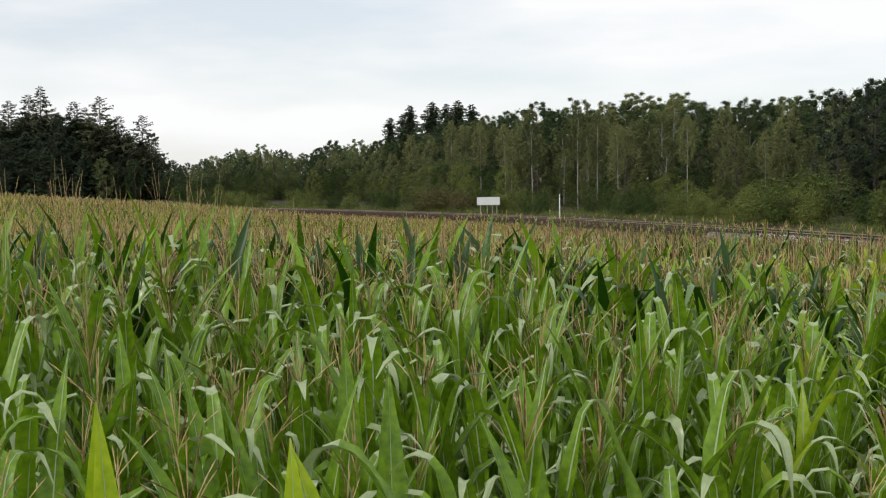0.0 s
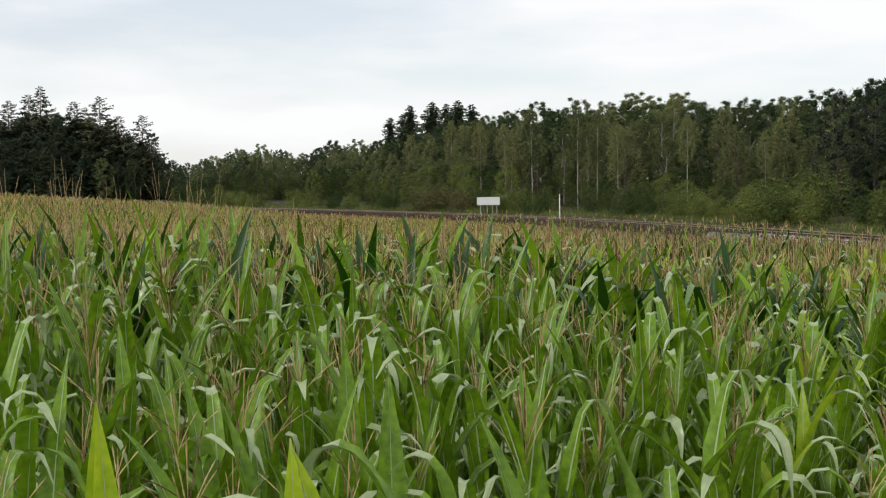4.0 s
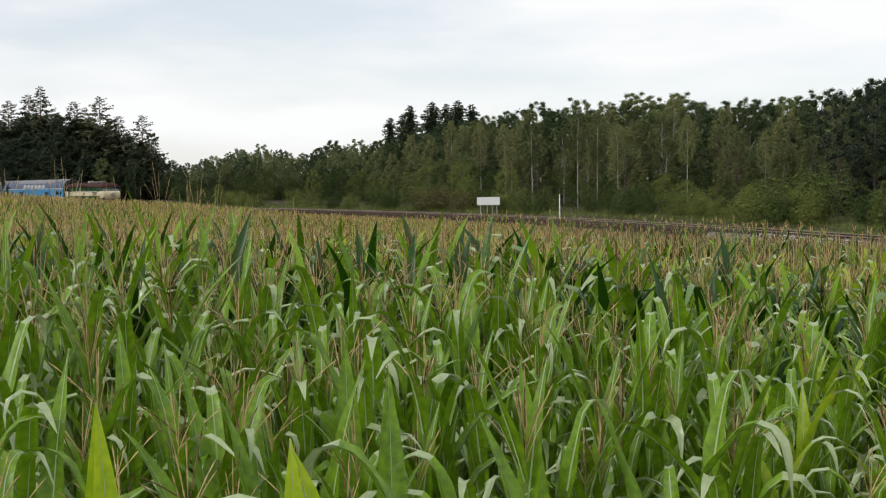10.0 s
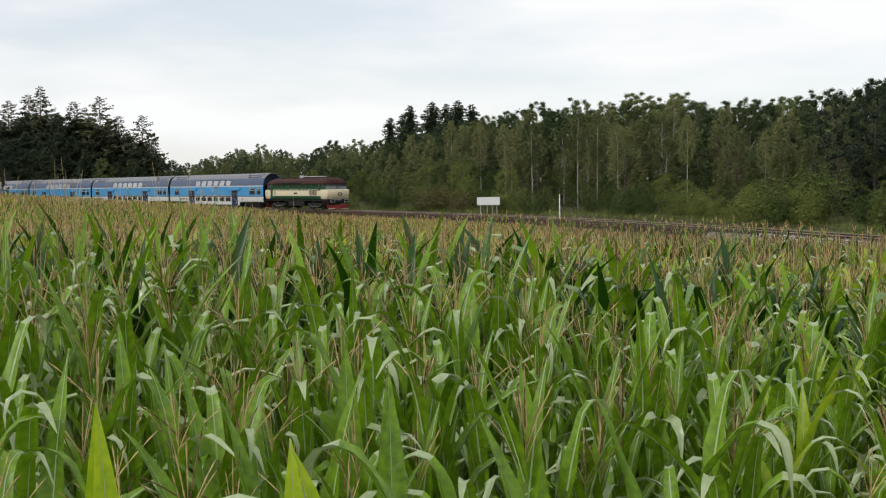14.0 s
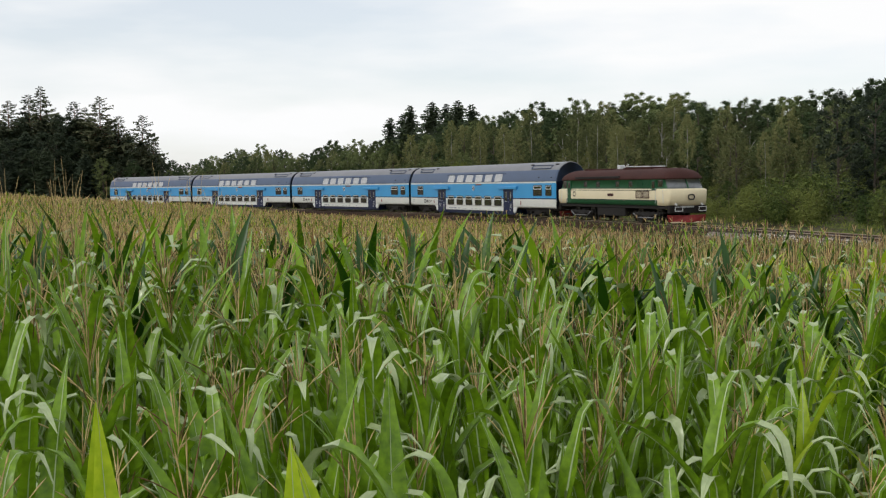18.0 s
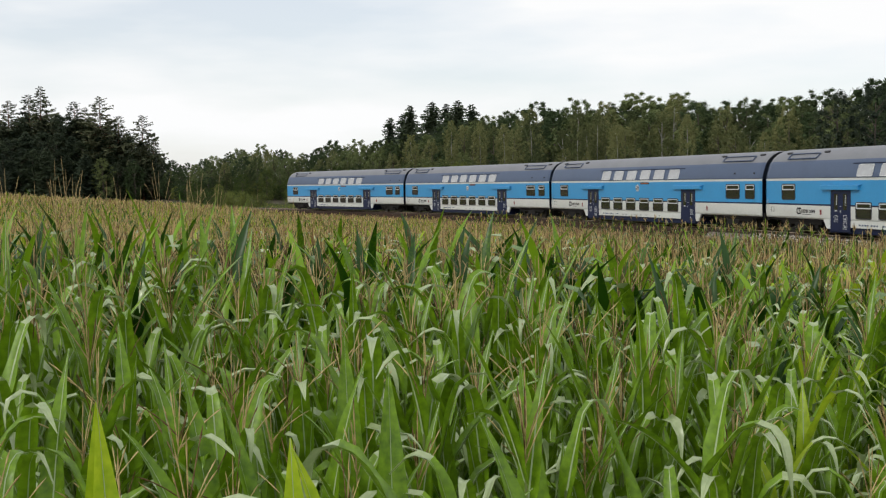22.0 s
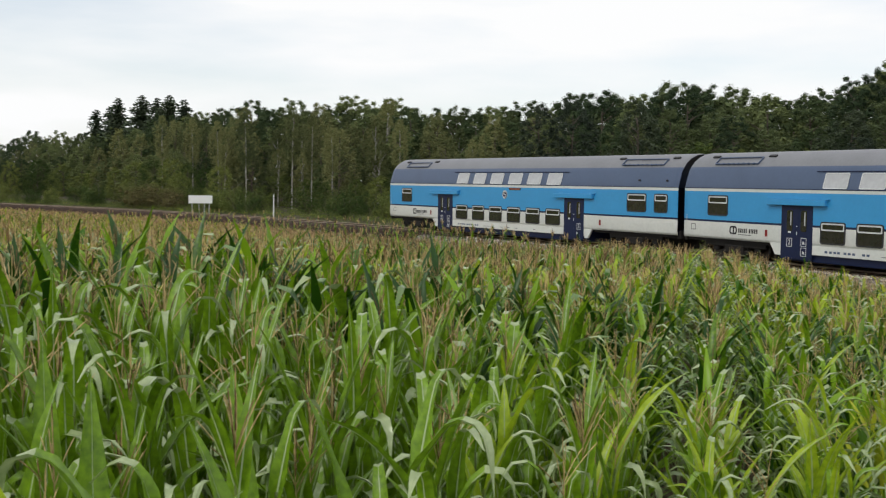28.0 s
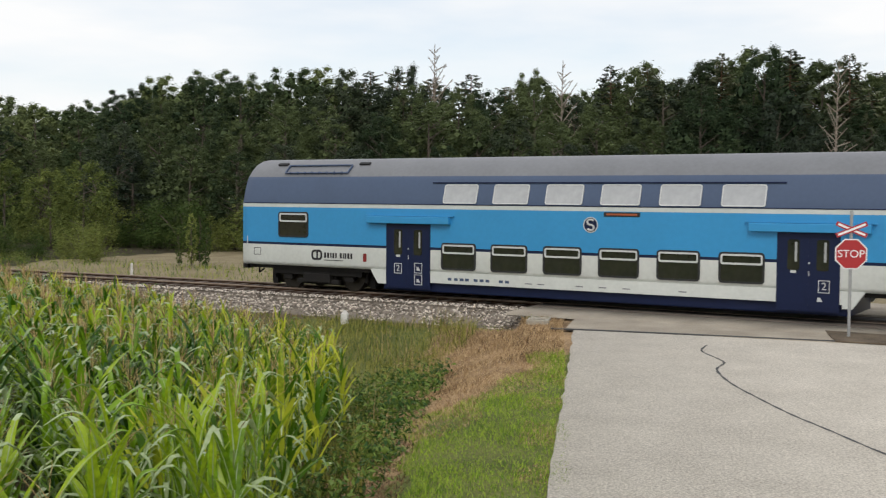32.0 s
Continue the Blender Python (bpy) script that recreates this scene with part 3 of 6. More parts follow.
def conifer(rng, name, height, spread, leaf_mat, bark_mat, label, ragged=0.0, start=0.06, count=150):
    """A spruce (ragged 0) or an open, uneven conifer (ragged near 1)."""
    root = empty(name)
    bm = bmesh.new()
    tube_mesh(bm, [(0, 0, -0.2), (0.01 * height, 0, height * 0.5), (0, 0.005 * height, height * 0.99)], 0.014 * height, 0.002 * height, 6)
    v = []
    uneven = rng.uniform(0.35, 1.25, 40)
    for i in range(count):
        t = start + (1 - start) * (i + rng.uniform(0, 1)) / count
        z = t * height
        a = i * 2.4 + rng.uniform(-0.5, 0.5)
        full = (1 - t) ** 0.62 + 0.02
        if ragged:
            full = min(1.0, 1.7 * (1 - t) ** 0.6) * (1 - ragged + ragged * uneven[int((a % 6.283) * 6)] * uneven[int(t * 39)])
        reach = spread * full * rng.uniform(0.7, 1.08)
        d = np.array([math.cos(a), math.sin(a), 0])
        s = np.array([-d[1], d[0], 0])
        slope = rng.uniform(-0.45, -0.1) if not ragged else rng.uniform(-0.4, 0.25)
        if reach > 0.7 and i % 2 == 0:
            tube_mesh(bm, [(0, 0, z), tuple(d * reach * 0.9 + np.array([0, 0, z + slope * reach * 0.9]))], 0.0025 * height, 0.0008 * height, 3)
        m = 7
        for q in range(m):
            u0 = (q + rng.uniform(0, 0.6)) / m
            if ragged and u0 < 0.2:
                continue
            p0 = d * reach * u0 + np.array([0, 0, z + slope * reach * u0 + 0.12 * reach * u0 * u0])
            w = (reach * rng.uniform(0.13, 0.30) * (1.15 - u0 * 0.6) + 0.14) * (0.72 if ragged else 0.9)
            for sgn in (-1, 1):
                tip = p0 + s * sgn * w + d * w * rng.uniform(0.2, 0.9) + np.array([0, 0, -w * rng.uniform(0.0, 1.1)])
                end = p0 + d * w * rng.uniform(0.7, 1.3) + np.array([0, 0, w * rng.uniform(-0.4, 0.4)])
                v += [p0, tip, end]
    part("trunk", bm, bark_mat, root, smooth=True)
    v, f = np.array(v), np.arange(len(v)).reshape(-1, 3)
    zs = np.linspace(start + 0.05, 0.66 if ragged else 0.9, 16)
    wide = spread * (1 - zs) ** 0.8 * (0.34 if ragged else 0.5)
    a = rng.uniform(0, 6.28, 16)
    hearts = np.stack([np.cos(a) * wide * 0.3, np.sin(a) * wide * 0.3, zs * height], 1)
    v2, f2 = lumps(rng, hearts, np.stack([wide, wide, np.full(16, 0.055 * height)], 1), 1.0)
    mesh_object("crown", np.concatenate([v, v2]), [np.concatenate([f, f2 + len(v)])], [leaf_mat], parent=root)
    return tagged(root, label, "tree")


def shrub(rng, name, height, width, leaf_mat, count, size, label):
    root = empty(name)
    bm = bmesh.new()
    c, r = [], []
    for i in range(13):
        a, d = rng.uniform(0, 6.28), width * rng.uniform(0.05, 0.5)
        top = np.array([math.cos(a) * d, math.sin(a) * d, height * rng.uniform(0.3, 0.88)])
        tube_mesh(bm, [(0, 0, -0.1), tuple(top * [0.5, 0.5, 0.6]), tuple(top)], 0.03, 0.01, 4)
        c.append(top)
        k = width * rng.uniform(0.15, 0.26)
        r.append([k, k, k * 1.0])
        c.append(top * [1.05, 1.05, 0.45])
        r.append([k, k, k])
    part("stem", bm, M_BARK, root)
    crown_mesh(rng, np.array(c), np.array(r), count, size, leaf_mat, root, share=0.22, name="foliage", floor=0.02)
    return tagged(root, label, "shrub")


# skyline of the woods: azimuth, elevation of the tree tops (degrees), and the wood's edge: azimuth, distance
SKYLINE_AZ = (-26, -21.6, -19.8, -18.6, -17, -16.1, -15, -13.9, -12.9, -11.5, -9.3, -7.6, -5, -3.5, -2.6, -1.6, 0.8, 2, 4.6, 7.5, 9.1, 12, 13.3, 15, 18, 20, 22.3, 26.7, 30, 34, 36, 38, 41.5, 45.7, 48.8, 51, 55, 59, 63, 66.8, 70.5, 80)
SKYLINE_EL = (3.2, 3.3, 3.6, 3.4, 3.2, 2.7, 2.2, 1.3, 1.05, 1.6, 2.0, 1.7, 2.2, 2.1, 2.3, 2.6, 3.0, 3.5, 3.7, 4.0, 4.0, 4.3, 4.0, 3.9, 4.1, 4.4, 4.6, 5.0, 4.6, 4.9, 5.8, 6.1, 6.1, 6.7, 6.9, 6.2, 6.6, 6.2, 7.1, 7.7, 7.1, 7)
EDGE_AZ = (-28, -14, -13, -5, -3, 0, 9, 20, 30, 38, 45, 60, 75, 85)
EDGE_R = (262, 255, 235, 205, 175, 150, 122, 100, 84, 71, 68, 70, 75, 80)


def dead_tree(rng, height, label):
    root = empty("dead_tree")
    bm = bmesh.new()
    tube_mesh(bm, [(0, 0, -0.2), (0.1, 0, height * 0.5), (0, 0.1, height)], 0.012 * height, 0.0025 * height, 6)
    part("trunk", bm, M_DEADWOOD, root)
    bm = bmesh.new()
    for i in range(34):
        t = 0.35 + 0.63 * i / 34
        a, reach = i * 2.4, height * 0.2 * (1.05 - t) ** 0.6 * rng.uniform(0.6, 1.1)
        e = (math.cos(a) * reach, math.sin(a) * reach, t * height + reach * rng.uniform(0.2, 1.3))
        tube_mesh(bm, [(0, 0, t * height), e], 0.004 * height, 0.0018 * height, 4)
        for q in (0.5, 0.8):
            b = rng.uniform(0, 6.28)
            m = tuple(q * e[k] + (1 - q) * (0, 0, t * height)[k] for k in range(3))
            tube_mesh(bm, [m, (m[0] + math.cos(b) * reach * 0.3, m[1] + math.sin(b) * reach * 0.3, m[2] + reach * 0.12)], 0.0024 * height, 0.0012 * height, 3)
    part("branchwork", bm, M_DEADWOOD, root)
    return tagged(root, label, "tree")


def build_woods():
    rng = np.random.default_rng(11)
    H = 12.0
    green = [broadleaf(rng, "broadleaf_tree", H, s, M_LEAF, M_BARK, 7500, 0.115, lo, label="dense green broadleaf tree at the edge of the wood")
             for s, lo in ((2.9, 0.04), (3.5, 0.06), (2.7, 0.04), (3.2, 0.08))]
    close = [broadleaf(rng, "oak_tree", H, s, M_OAKLEAF, M_BARK, 17000, 0.068, lo, label="full green broadleaf tree at the edge of the wood")
             for s, lo in ((2.9, 0.04), (3.3, 0.06), (2.6, 0.04))]
    dark = [broadleaf(rng, "alder_tree", H, s, M_DARKLEAF, M_BARK, 15000, 0.078, 0.03, label="very dark dense alder standing before the wood", belly=0.5) for s in (3.4, 3.0)]
    birch = [broadleaf(rng, "birch_tree", H, s, M_BIRCHLEAF, bark, 9500, 0.085, lo, droop=0.9, label="slender birch with drooping light green crown", belly=0.35)
             for s, lo, bark in ((2.1, 0.1, M_BARK), (2.5, 0.06, M_BARK), (1.9, 0.16, M_BIRCHBARK))]
    bare = [broadleaf(rng, "bare_stemmed_birch", H, 1.7, M_BIRCHLEAF, M_BIRCHBARK, 5500, 0.08, 0.5, droop=0.8, label="tall birch with a long bare white stem")]
    spruce = [conifer(rng, "spruce_tree", H, s, M_NEEDLE, M_BARK, "dark pointed spruce tree rising above the wood", count=190) for s in (3.3, 4.0)]
    pine = [conifer(rng, "pine_tree", H, s, M_PINENEEDLE, M_PINEBARK, "tall ragged conifer with open branches", ragged=0.7, start=0.12, count=210) for s in (2.8, 3.3, 2.4)]
    back_green = [broadleaf(rng, "inner_wood_tree", H, 3.3, leaf, M_BARK, 7500, 0.085, 0.25, label="tall broadleaf tree inside the wood", heart=0.6) for leaf in (M_OAKLEAF, M_LEAF)]
    young = [broadleaf(rng, "young_tree", 6.0, s, M_BUSHLEAF, M_BARK, 5500, 0.085, 0.03, label="light green young tree before the wood", masses=54, heart=0.32) for s in (1.9, 2.4)]
    used = set()

    def plant(kinds, az, r, h, k=1.0, group="trees of the wood", tall=12.0, sink=0.05):
        x, y = r * math.sin(radians(az)), r * math.cos(radians(az))
        z = float(ground_z(x, y)[0]) - sink
        src = kinds[int(rng.integers(0, len(kinds)))]
        src = next((q for q in kinds if q.name not in used), src)
        m = pose(x, y, z, 0, 0, float(rng.uniform(0, 360)))
        if src.name in used:
            src = copy_thing(src, m)
        else:
            used.add(src.name)
            src.matrix_basis = m
        tagged(src, group=group)
        src.scale = (h / tall * k, h / tall * k, h / tall)

    def height_for(az, r, el):
        return 2.94 + r * math.tan(radians(el)) - float(ground_z(r * math.sin(radians(az)), r * math.cos(radians(az)))[0])

    for row, (back, share) in enumerate(((0.0, 0.62), (5.5, 0.84), (12.0, 1.0), (21.0, 1.03), (29.0, 0.97))):
        az = -27.0
        while az < 79:
            r = float(np.interp(az, EDGE_AZ, EDGE_R)) + back + float(rng.uniform(-2, 2))
            h = max(3.0, height_for(az, r, float(np.interp(az, SKYLINE_AZ, SKYLINE_EL))) * share * float(rng.uniform(0.88, 1.06) if row < 2 else rng.uniform(0.88, 1.07)))
            wide, k = 2.9, 1.0
            if az < -13.8:
                kinds, wide = (spruce + spruce + dark, 3.6) if row else (dark + spruce + green[:1], 3.4)
                k = 1.15
            elif az < -3.2:
                kinds, wide = green + green + birch[:2], 3.0
            elif az < 22:
                kinds = (bare + birch if 2.6 < az < 8.6 and row < 2 else birch + birch + green) if row < 3 else back_green[1:]
            elif az < 46:
                kinds = (close + green[:2] + birch[:2] if az < 33 else close + close + dark) if row < 3 else back_green
            else:
                kinds = close + close + dark if row < 3 else back_green[:1] + pine[:1]
            if row >= 3:
                wide *= 0.95
            k *= min(1.8, max(1.22, 10.5 / h))
            plant(kinds, az, r, h, k)
            az += math.degrees(wide * float(rng.uniform(0.75, 1.25)) / r)
    # spruce tops that rise out of the wood, and ragged conifers at the far bend
    for az, el, r in ((-2.66, 3.33, 196), (-1.64, 3.94, 186), (-0.48, 4.1, 182), (0.25, 4.0, 178), (0.83, 4.15, 176), (1.55, 3.95, 172), (-2.0, 3.5, 190)):
        plant(spruce, az, r, height_for(az, r, el), 1.15)
    for az, el, r in ((-21.2, 4.2, 272), (-19.76, 4.9, 268), (-20.3, 4.5, 274), (-18.23, 4.2, 270), (-17.05, 4.45, 262), (-16.15, 3.5, 264), (-15.06, 3.55, 258), (-17.7, 3.9, 268), (-14.5, 2.4, 262)):
        plant(pine, az, r, height_for(az, r, el), 1.1)
    # the line comes out of the wood between trees
    for az, r, h, kinds in ((-21.75, 206, 7.5, dark), (-22.5, 203, 10.0, spruce), (-23.4, 208, 12.0, dark), (-24.3, 212, 12.0, spruce), (-22.9, 196, 7.0, dark), (-25.4, 220, 13.0, dark)):
        plant(kinds, az, r, h, 1.1)
    # single trees that stand before the wood
    for az, el, r in ((19.6, 4.25, 90), (21.2, 4.5, 92), (24.6, 4.5, 82)):
        plant(dark, az, r, height_for(az, r, el), 1.05)
    for az, el, r in ((0.46, 3.3, 140), (1.97, 3.2, 132), (3.23, 3.1, 128), (4.6, 3.4, 114), (6.9, 3.9, 116), (7.9, 3.6, 118), (8.96, 2.9, 109), (16.2, 2.4, 99), (12.4, 3.4, 106)):
        plant(bare, az, r, height_for(az, r, el), 0.85)
    # lower trees in front of the tall ones
    for az, el, r in ((-12.6, 0.3, 226), (-11.4, 0.1, 222), (-10.2, 0.6, 218), (-9.0, 0.9, 212), (-7.8, 0.4, 208), (-6.6, 0.8, 200), (-5.4, 0.9, 192), (-4.2, 0.7, 184), (-3.0, 0.4, 176), (-1.8, 0.6, 160),
                      (-0.8, 0.9, 146), (0.0, 1.0, 140), (0.9, 1.1, 134), (1.7, 0.9, 128), (2.6, 0.7, 122), (3.4, 0.8, 118), (1.2, 0.4, 122), (8.6, 0.0, 108), (10.2, 0.2, 103), (11.2, 0.3, 100), (12.3, 0.0, 98),
                      (14.4, -0.1, 95), (15.4, -0.3, 93), (16.8, -0.3, 91), (18.2, 0.0, 88), (22.6, 1.0, 84), (23.4, 1.6, 83), (26.6, 1.8, 76), (27.8, 2.4, 75), (29.4, 2.0, 73), (31.5, 1.6, 71), (33.0, 2.0, 69)):
        plant(young, az, r, height_for(az, r, el), 1.15, tall=6.0)
    plant(birch[:1], 9.3, 112, height_for(9.3, 112, 2.9), 1.5)
    plant(birch[1:2], 14.8, 106, height_for(14.8, 106, 2.7), 1.2)
    plant(birch[1:2], 17.3, 108, height_for(17.3, 108, 3.6), 1.2)
    az = -13.5
    while az < 24:
        r = float(np.interp(az, EDGE_AZ, EDGE_R)) - float(rng.uniform(0, 3))
        if not 2.8 < az < 8.4 or rng.uniform() < 0.3:
            plant(young, az, r, float(rng.uniform(2.6, 4.4)), 1.7, tall=6.0)
        az += math.degrees(2.6 * float(rng.uniform(0.75, 1.25)) / r)
    for az, el, r in ((59.4, 7.0, 84), (61.3, 6.9, 86), (64.9, 7.5, 83), (68.2, 7.6, 82), (70.9, 7.3, 82)):
        plant(pine, az, r, height_for(az, r, el), 1.0)
    dead = [dead_tree(rng, 12.0, "bare dead larch above the tree tops")]
    for az, el, r in ((50.5, 8.0, 82), (57.0, 7.2, 80)):
        plant(dead, az, r, height_for(az, r, el), 0.8)
    pale = [dead_tree(rng, 12.0, "pale half-dead birch at the edge of the wood")]
    plant(pale, 70.4, 69, height_for(70.4, 69, 6.9), 0.75)
    for az, el, r in ((60.2, 7.0, 84), (66.8, 8.0, 80), (55.2, 7.0, 84), (63.8, 7.4, 84), (36.0, 6.0, 86), (38.2, 6.4, 84), (45.7, 7.0, 82), (48.9, 7.2, 82)):
        plant(dark + close, az, r, height_for(az, r, el), 0.9)
    # shrubs along the far side of the track and at the wood's edge
    shrubs = [shrub(rng, "shrub", 3.0, w, M_BUSHLEAF, 5500, 0.07, "light green leafy shrub beside the railway line") for w in (3.4, 4.2, 3.0)]
    for s in np.arange(-130, 66, 2.2):
        x, y, h = line(s, -float(rng.uniform(6.5, 13)))
        r, az = math.hypot(x, y), math.degrees(math.atan2(x, y))
        if az < -14 or rng.uniform() < (0.75 if 2.8 < az < 8.4 else 0.1):
            continue
        plant(shrubs, az, r, float(rng.uniform(1.0, 2.5)), 1.1, "shrubs along the line", 3.0)
    for az, back, h in ((0.0, 9, 2.3), (-0.8, 9, 2.0), (8.2, 10, 1.8), (9.4, 11, 2.2), (10.6, 9, 3.0), (11.6, 10, 3.6), (12.5, 9, 3.0), (14.4, 10, 2.0), (15.6, 9, 2.3), (17.0, 11, 2.4), (18.2, 9, 2.8), (19.6, 9, 2.2), (21.5, 10, 2.0)):
        s = np.interp(az, np.degrees(np.arctan2(LINE_X[300:520], LINE_Y[300:520])), ARC[300:520])
        x, y, _ = line(s, -back)
        plant(shrubs, math.degrees(math.atan2(x, y)), math.hypot(x, y), h, 1.25, "shrubs along the line", 3.0)
    brown = [shrub(rng, "browning_bush", 3.0, 4.6, M_BROWNBUSH, 6500, 0.06, "round bush with browning leaves beyond the rails")]
    for az, r, h in ((-0.9, 124, 2.7), (0.75, 118, 2.6), (-0.1, 121, 3.1)):
        plant(brown, az, r, h, 1.2, "shrubs along the line", 3.0)
    for az in np.arange(25, 78, 1.3):
        r = float(np.interp(az, EDGE_AZ, EDGE_R)) - float(rng.uniform(1.5, 4))
        plant(shrubs, az, r, float(rng.uniform(1.5, 3.6)), 1.1, "shrubs along the line", 3.0)
    sapling = [broadleaf(rng, "sapling", 3.0, 0.45, M_BUSHLEAF, M_BARK, 420, 0.1, 0.1, label="thin young tree beyond the track")]
    for az, r, h in ((38.2, 52, 2.6), (38.9, 51.5, 2.2), (37.6, 53, 1.9), (38.6, 53, 2.9)):
        plant(sapling, az, r, h, 1.0, "saplings beyond the track", 3.0)


build_woods()


# ---------------------------------------------------------------- corn
def leaf_strip(rng, base, a, length, width, up, bend, segs, wide3):
    """An arching corn leaf; returns points (segs + 1, 2 or 3, 3)."""
    d = np.array([math.cos(a), math.sin(a), 0])
    s = np.array([-d[1], d[0], 0])
    t = np.linspace(0, 1, segs + 1)
    fold = rng.uniform(0.2, 0.5)
    q = np.clip((t - fold) / 0.42, 0, 1)
    ang = up - (bend * t**1.4 if bend < 1.0 else 0.25 * t + bend * q * q * (3 - 2 * q))
    step = length / segs
    px = np.concatenate([[0], np.cumsum(np.cos(ang[:-1]) * step)])
    pz = np.concatenate([[0], np.cumsum(np.sin(ang[:-1]) * step)])
    w = width * np.clip(np.minimum(0.45 + 3.0 * t, 1.0) * (1 - t**2.2), 0.0, 1) / 2
    w[-1] = 0.002
    twist = rng.uniform(-0.6, 0.6) * t
    c = np.array(base)[None] + d[None] * px[:, None] + np.array([0, 0, 1.0])[None] * pz[:, None]
    nrm = np.stack([-np.sin(ang)[:, None] * d[None, 0], -np.sin(ang)[:, None] * d[None, 1], np.cos(ang)[:, None]], -1)[:, 0]
    sv = s[None] * np.cos(twist)[:, None] + nrm * np.sin(twist)[:, None]
    ripple = nrm * (np.sin(t * rng.uniform(9, 16) + rng.uniform(0, 6)) * 0.18 * w)[:, None]
    if wide3:
        lift = nrm * (w * 0.45)[:, None]
        return np.stack([c - sv * w[:, None] + lift + ripple, c, c + sv * w[:, None] + lift - ripple], 1)
    return np.stack([c - sv * w[:, None], c + sv * w[:, None]], 1)


def grid_faces(n, k, start=0):
    i, j = np.meshgrid(np.arange(n - 1), np.arange(k - 1), indexing="ij")
    return (start + np.stack([i * k + j, i * k + j + 1, (i + 1) * k + j + 1, (i + 1) * k + j], -1)).reshape(-1, 4)


def corn_parts(rng, height, leaves, segs, wide3, tassel=True, thick=1.0, slim=1.0, leafy=0.97):
    """Pieces of one corn plant: lists of (verts, faces) for stalk, leaves, tassel."""
    lean = rng.normal(0, 0.03, 2)
    top = height * 0.84
    at = lambda z: np.array([lean[0] * z, lean[1] * z, z])
    n = 5 if wide3 else 3
    zs = np.linspace(-0.05, top, 4)
    sv = np.concatenate([[at(z) + np.array([math.cos(6.283 * k / n), math.sin(6.283 * k / n), 0]) * (0.014 - 0.008 * z / top) for k in range(n)] for z in zs])
    sf = np.concatenate([[[i * n + k, i * n + (k + 1) % n, (i + 1) * n + (k + 1) % n, (i + 1) * n + k] for k in range(n)] for i in range(3)])
    plane = rng.uniform(0, 6.28)
    lv = []
    low = 0.22 if wide3 else 0.38
    for i in range(leaves):
        u = low + (leafy - low) * i / (leaves - 1)
        a = plane + math.pi * (i % 2) + rng.normal(0, 0.4)
        ln = height * (0.38 if u < 0.75 else 0.30) * rng.uniform(0.7, 1.15)
        up = rng.uniform(1.05, 1.45) if u > 0.55 else rng.uniform(0.8, 1.25)
        bend = rng.uniform(0.1, 0.95) if rng.uniform() < 0.36 else rng.uniform(1.4, 2.9)
        p = leaf_strip(rng, at(u * top), a, ln, rng.uniform(0.075, 0.115) * slim, up, bend, segs, wide3)
        # the hanging end of a folded leaf: pale underside, plus sky glint as colour
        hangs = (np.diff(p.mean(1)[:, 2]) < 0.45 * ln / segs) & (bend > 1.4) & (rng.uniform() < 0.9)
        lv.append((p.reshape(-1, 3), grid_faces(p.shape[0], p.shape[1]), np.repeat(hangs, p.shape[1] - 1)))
    tv, tf = [], []
    if tassel:
        k = 0
        base = at(top)
        for j in range(int(rng.integers(5, 9)) if wide3 else 4):
            a, sp = rng.uniform(0, 6.28), (0.0 if j == 0 else rng.uniform(0.12, 0.75 if wide3 else 0.5))
            ln = height * (0.19 if j == 0 else rng.uniform(0.09, 0.15)) * (1.0 if wide3 else 1.3)
            d = np.array([math.cos(a) * math.sin(sp), math.sin(a) * math.sin(sp), math.cos(sp)])
            b0 = base + np.array([0, 0, 0.0 if j == 0 else rng.uniform(0.01, 0.08) * height])
            e = b0 + d * ln
            q = np.cross(d, [0.3, 0.7, 0.2])
            q /= np.linalg.norm(q)
            q2 = np.cross(d, q)
            w = (0.0027 if wide3 else 0.011) * thick
            m = 9 if wide3 else 3
            sag = d * [1, 1, 0] * (0.05 * height * rng.uniform(0, 1)) - np.array([0, 0, 0.02 * height * sp])
            for r in range(m):
                t = r / (m - 1)
                ww = w * ((0.6 if r == 0 else 0.35 if r == m - 1 else (1.5 if r % 2 else 0.75)) if wide3 else (0.6, 1.0, 0.3)[r])
                for g in range(3):
                    tv.append(b0 + d * ln * t + sag * t * t + (q * math.cos(g * 2.094) + q2 * math.sin(g * 2.094)) * ww)
            for r in range(m - 1):
                for g in range(3):
                    o, o2 = k + r * 3, k + r * 3 + 3
                    tf.append([o + g, o + (g + 1) % 3, o2 + (g + 1) % 3, o2 + g])
            k += 3 * m
    return (sv, sf), lv, (np.array(tv).reshape(-1, 3), np.array(tf, int).reshape(-1, 4))


# outline of the corn field: azimuth and distance of its far edge
CORN_AZ = (-30, -24, -14, -8, 0, 9, 20, 26, 33.7, 38, 42, 44.5, 46, 47)
CORN_FAR = (135, 135, 131, 116, 93, 70, 50, 41.5, 34, 28.5, 23.5, 20.5, 18, 12)


def corn_edge(az):
    return np.interp(az, CORN_AZ, CORN_FAR)


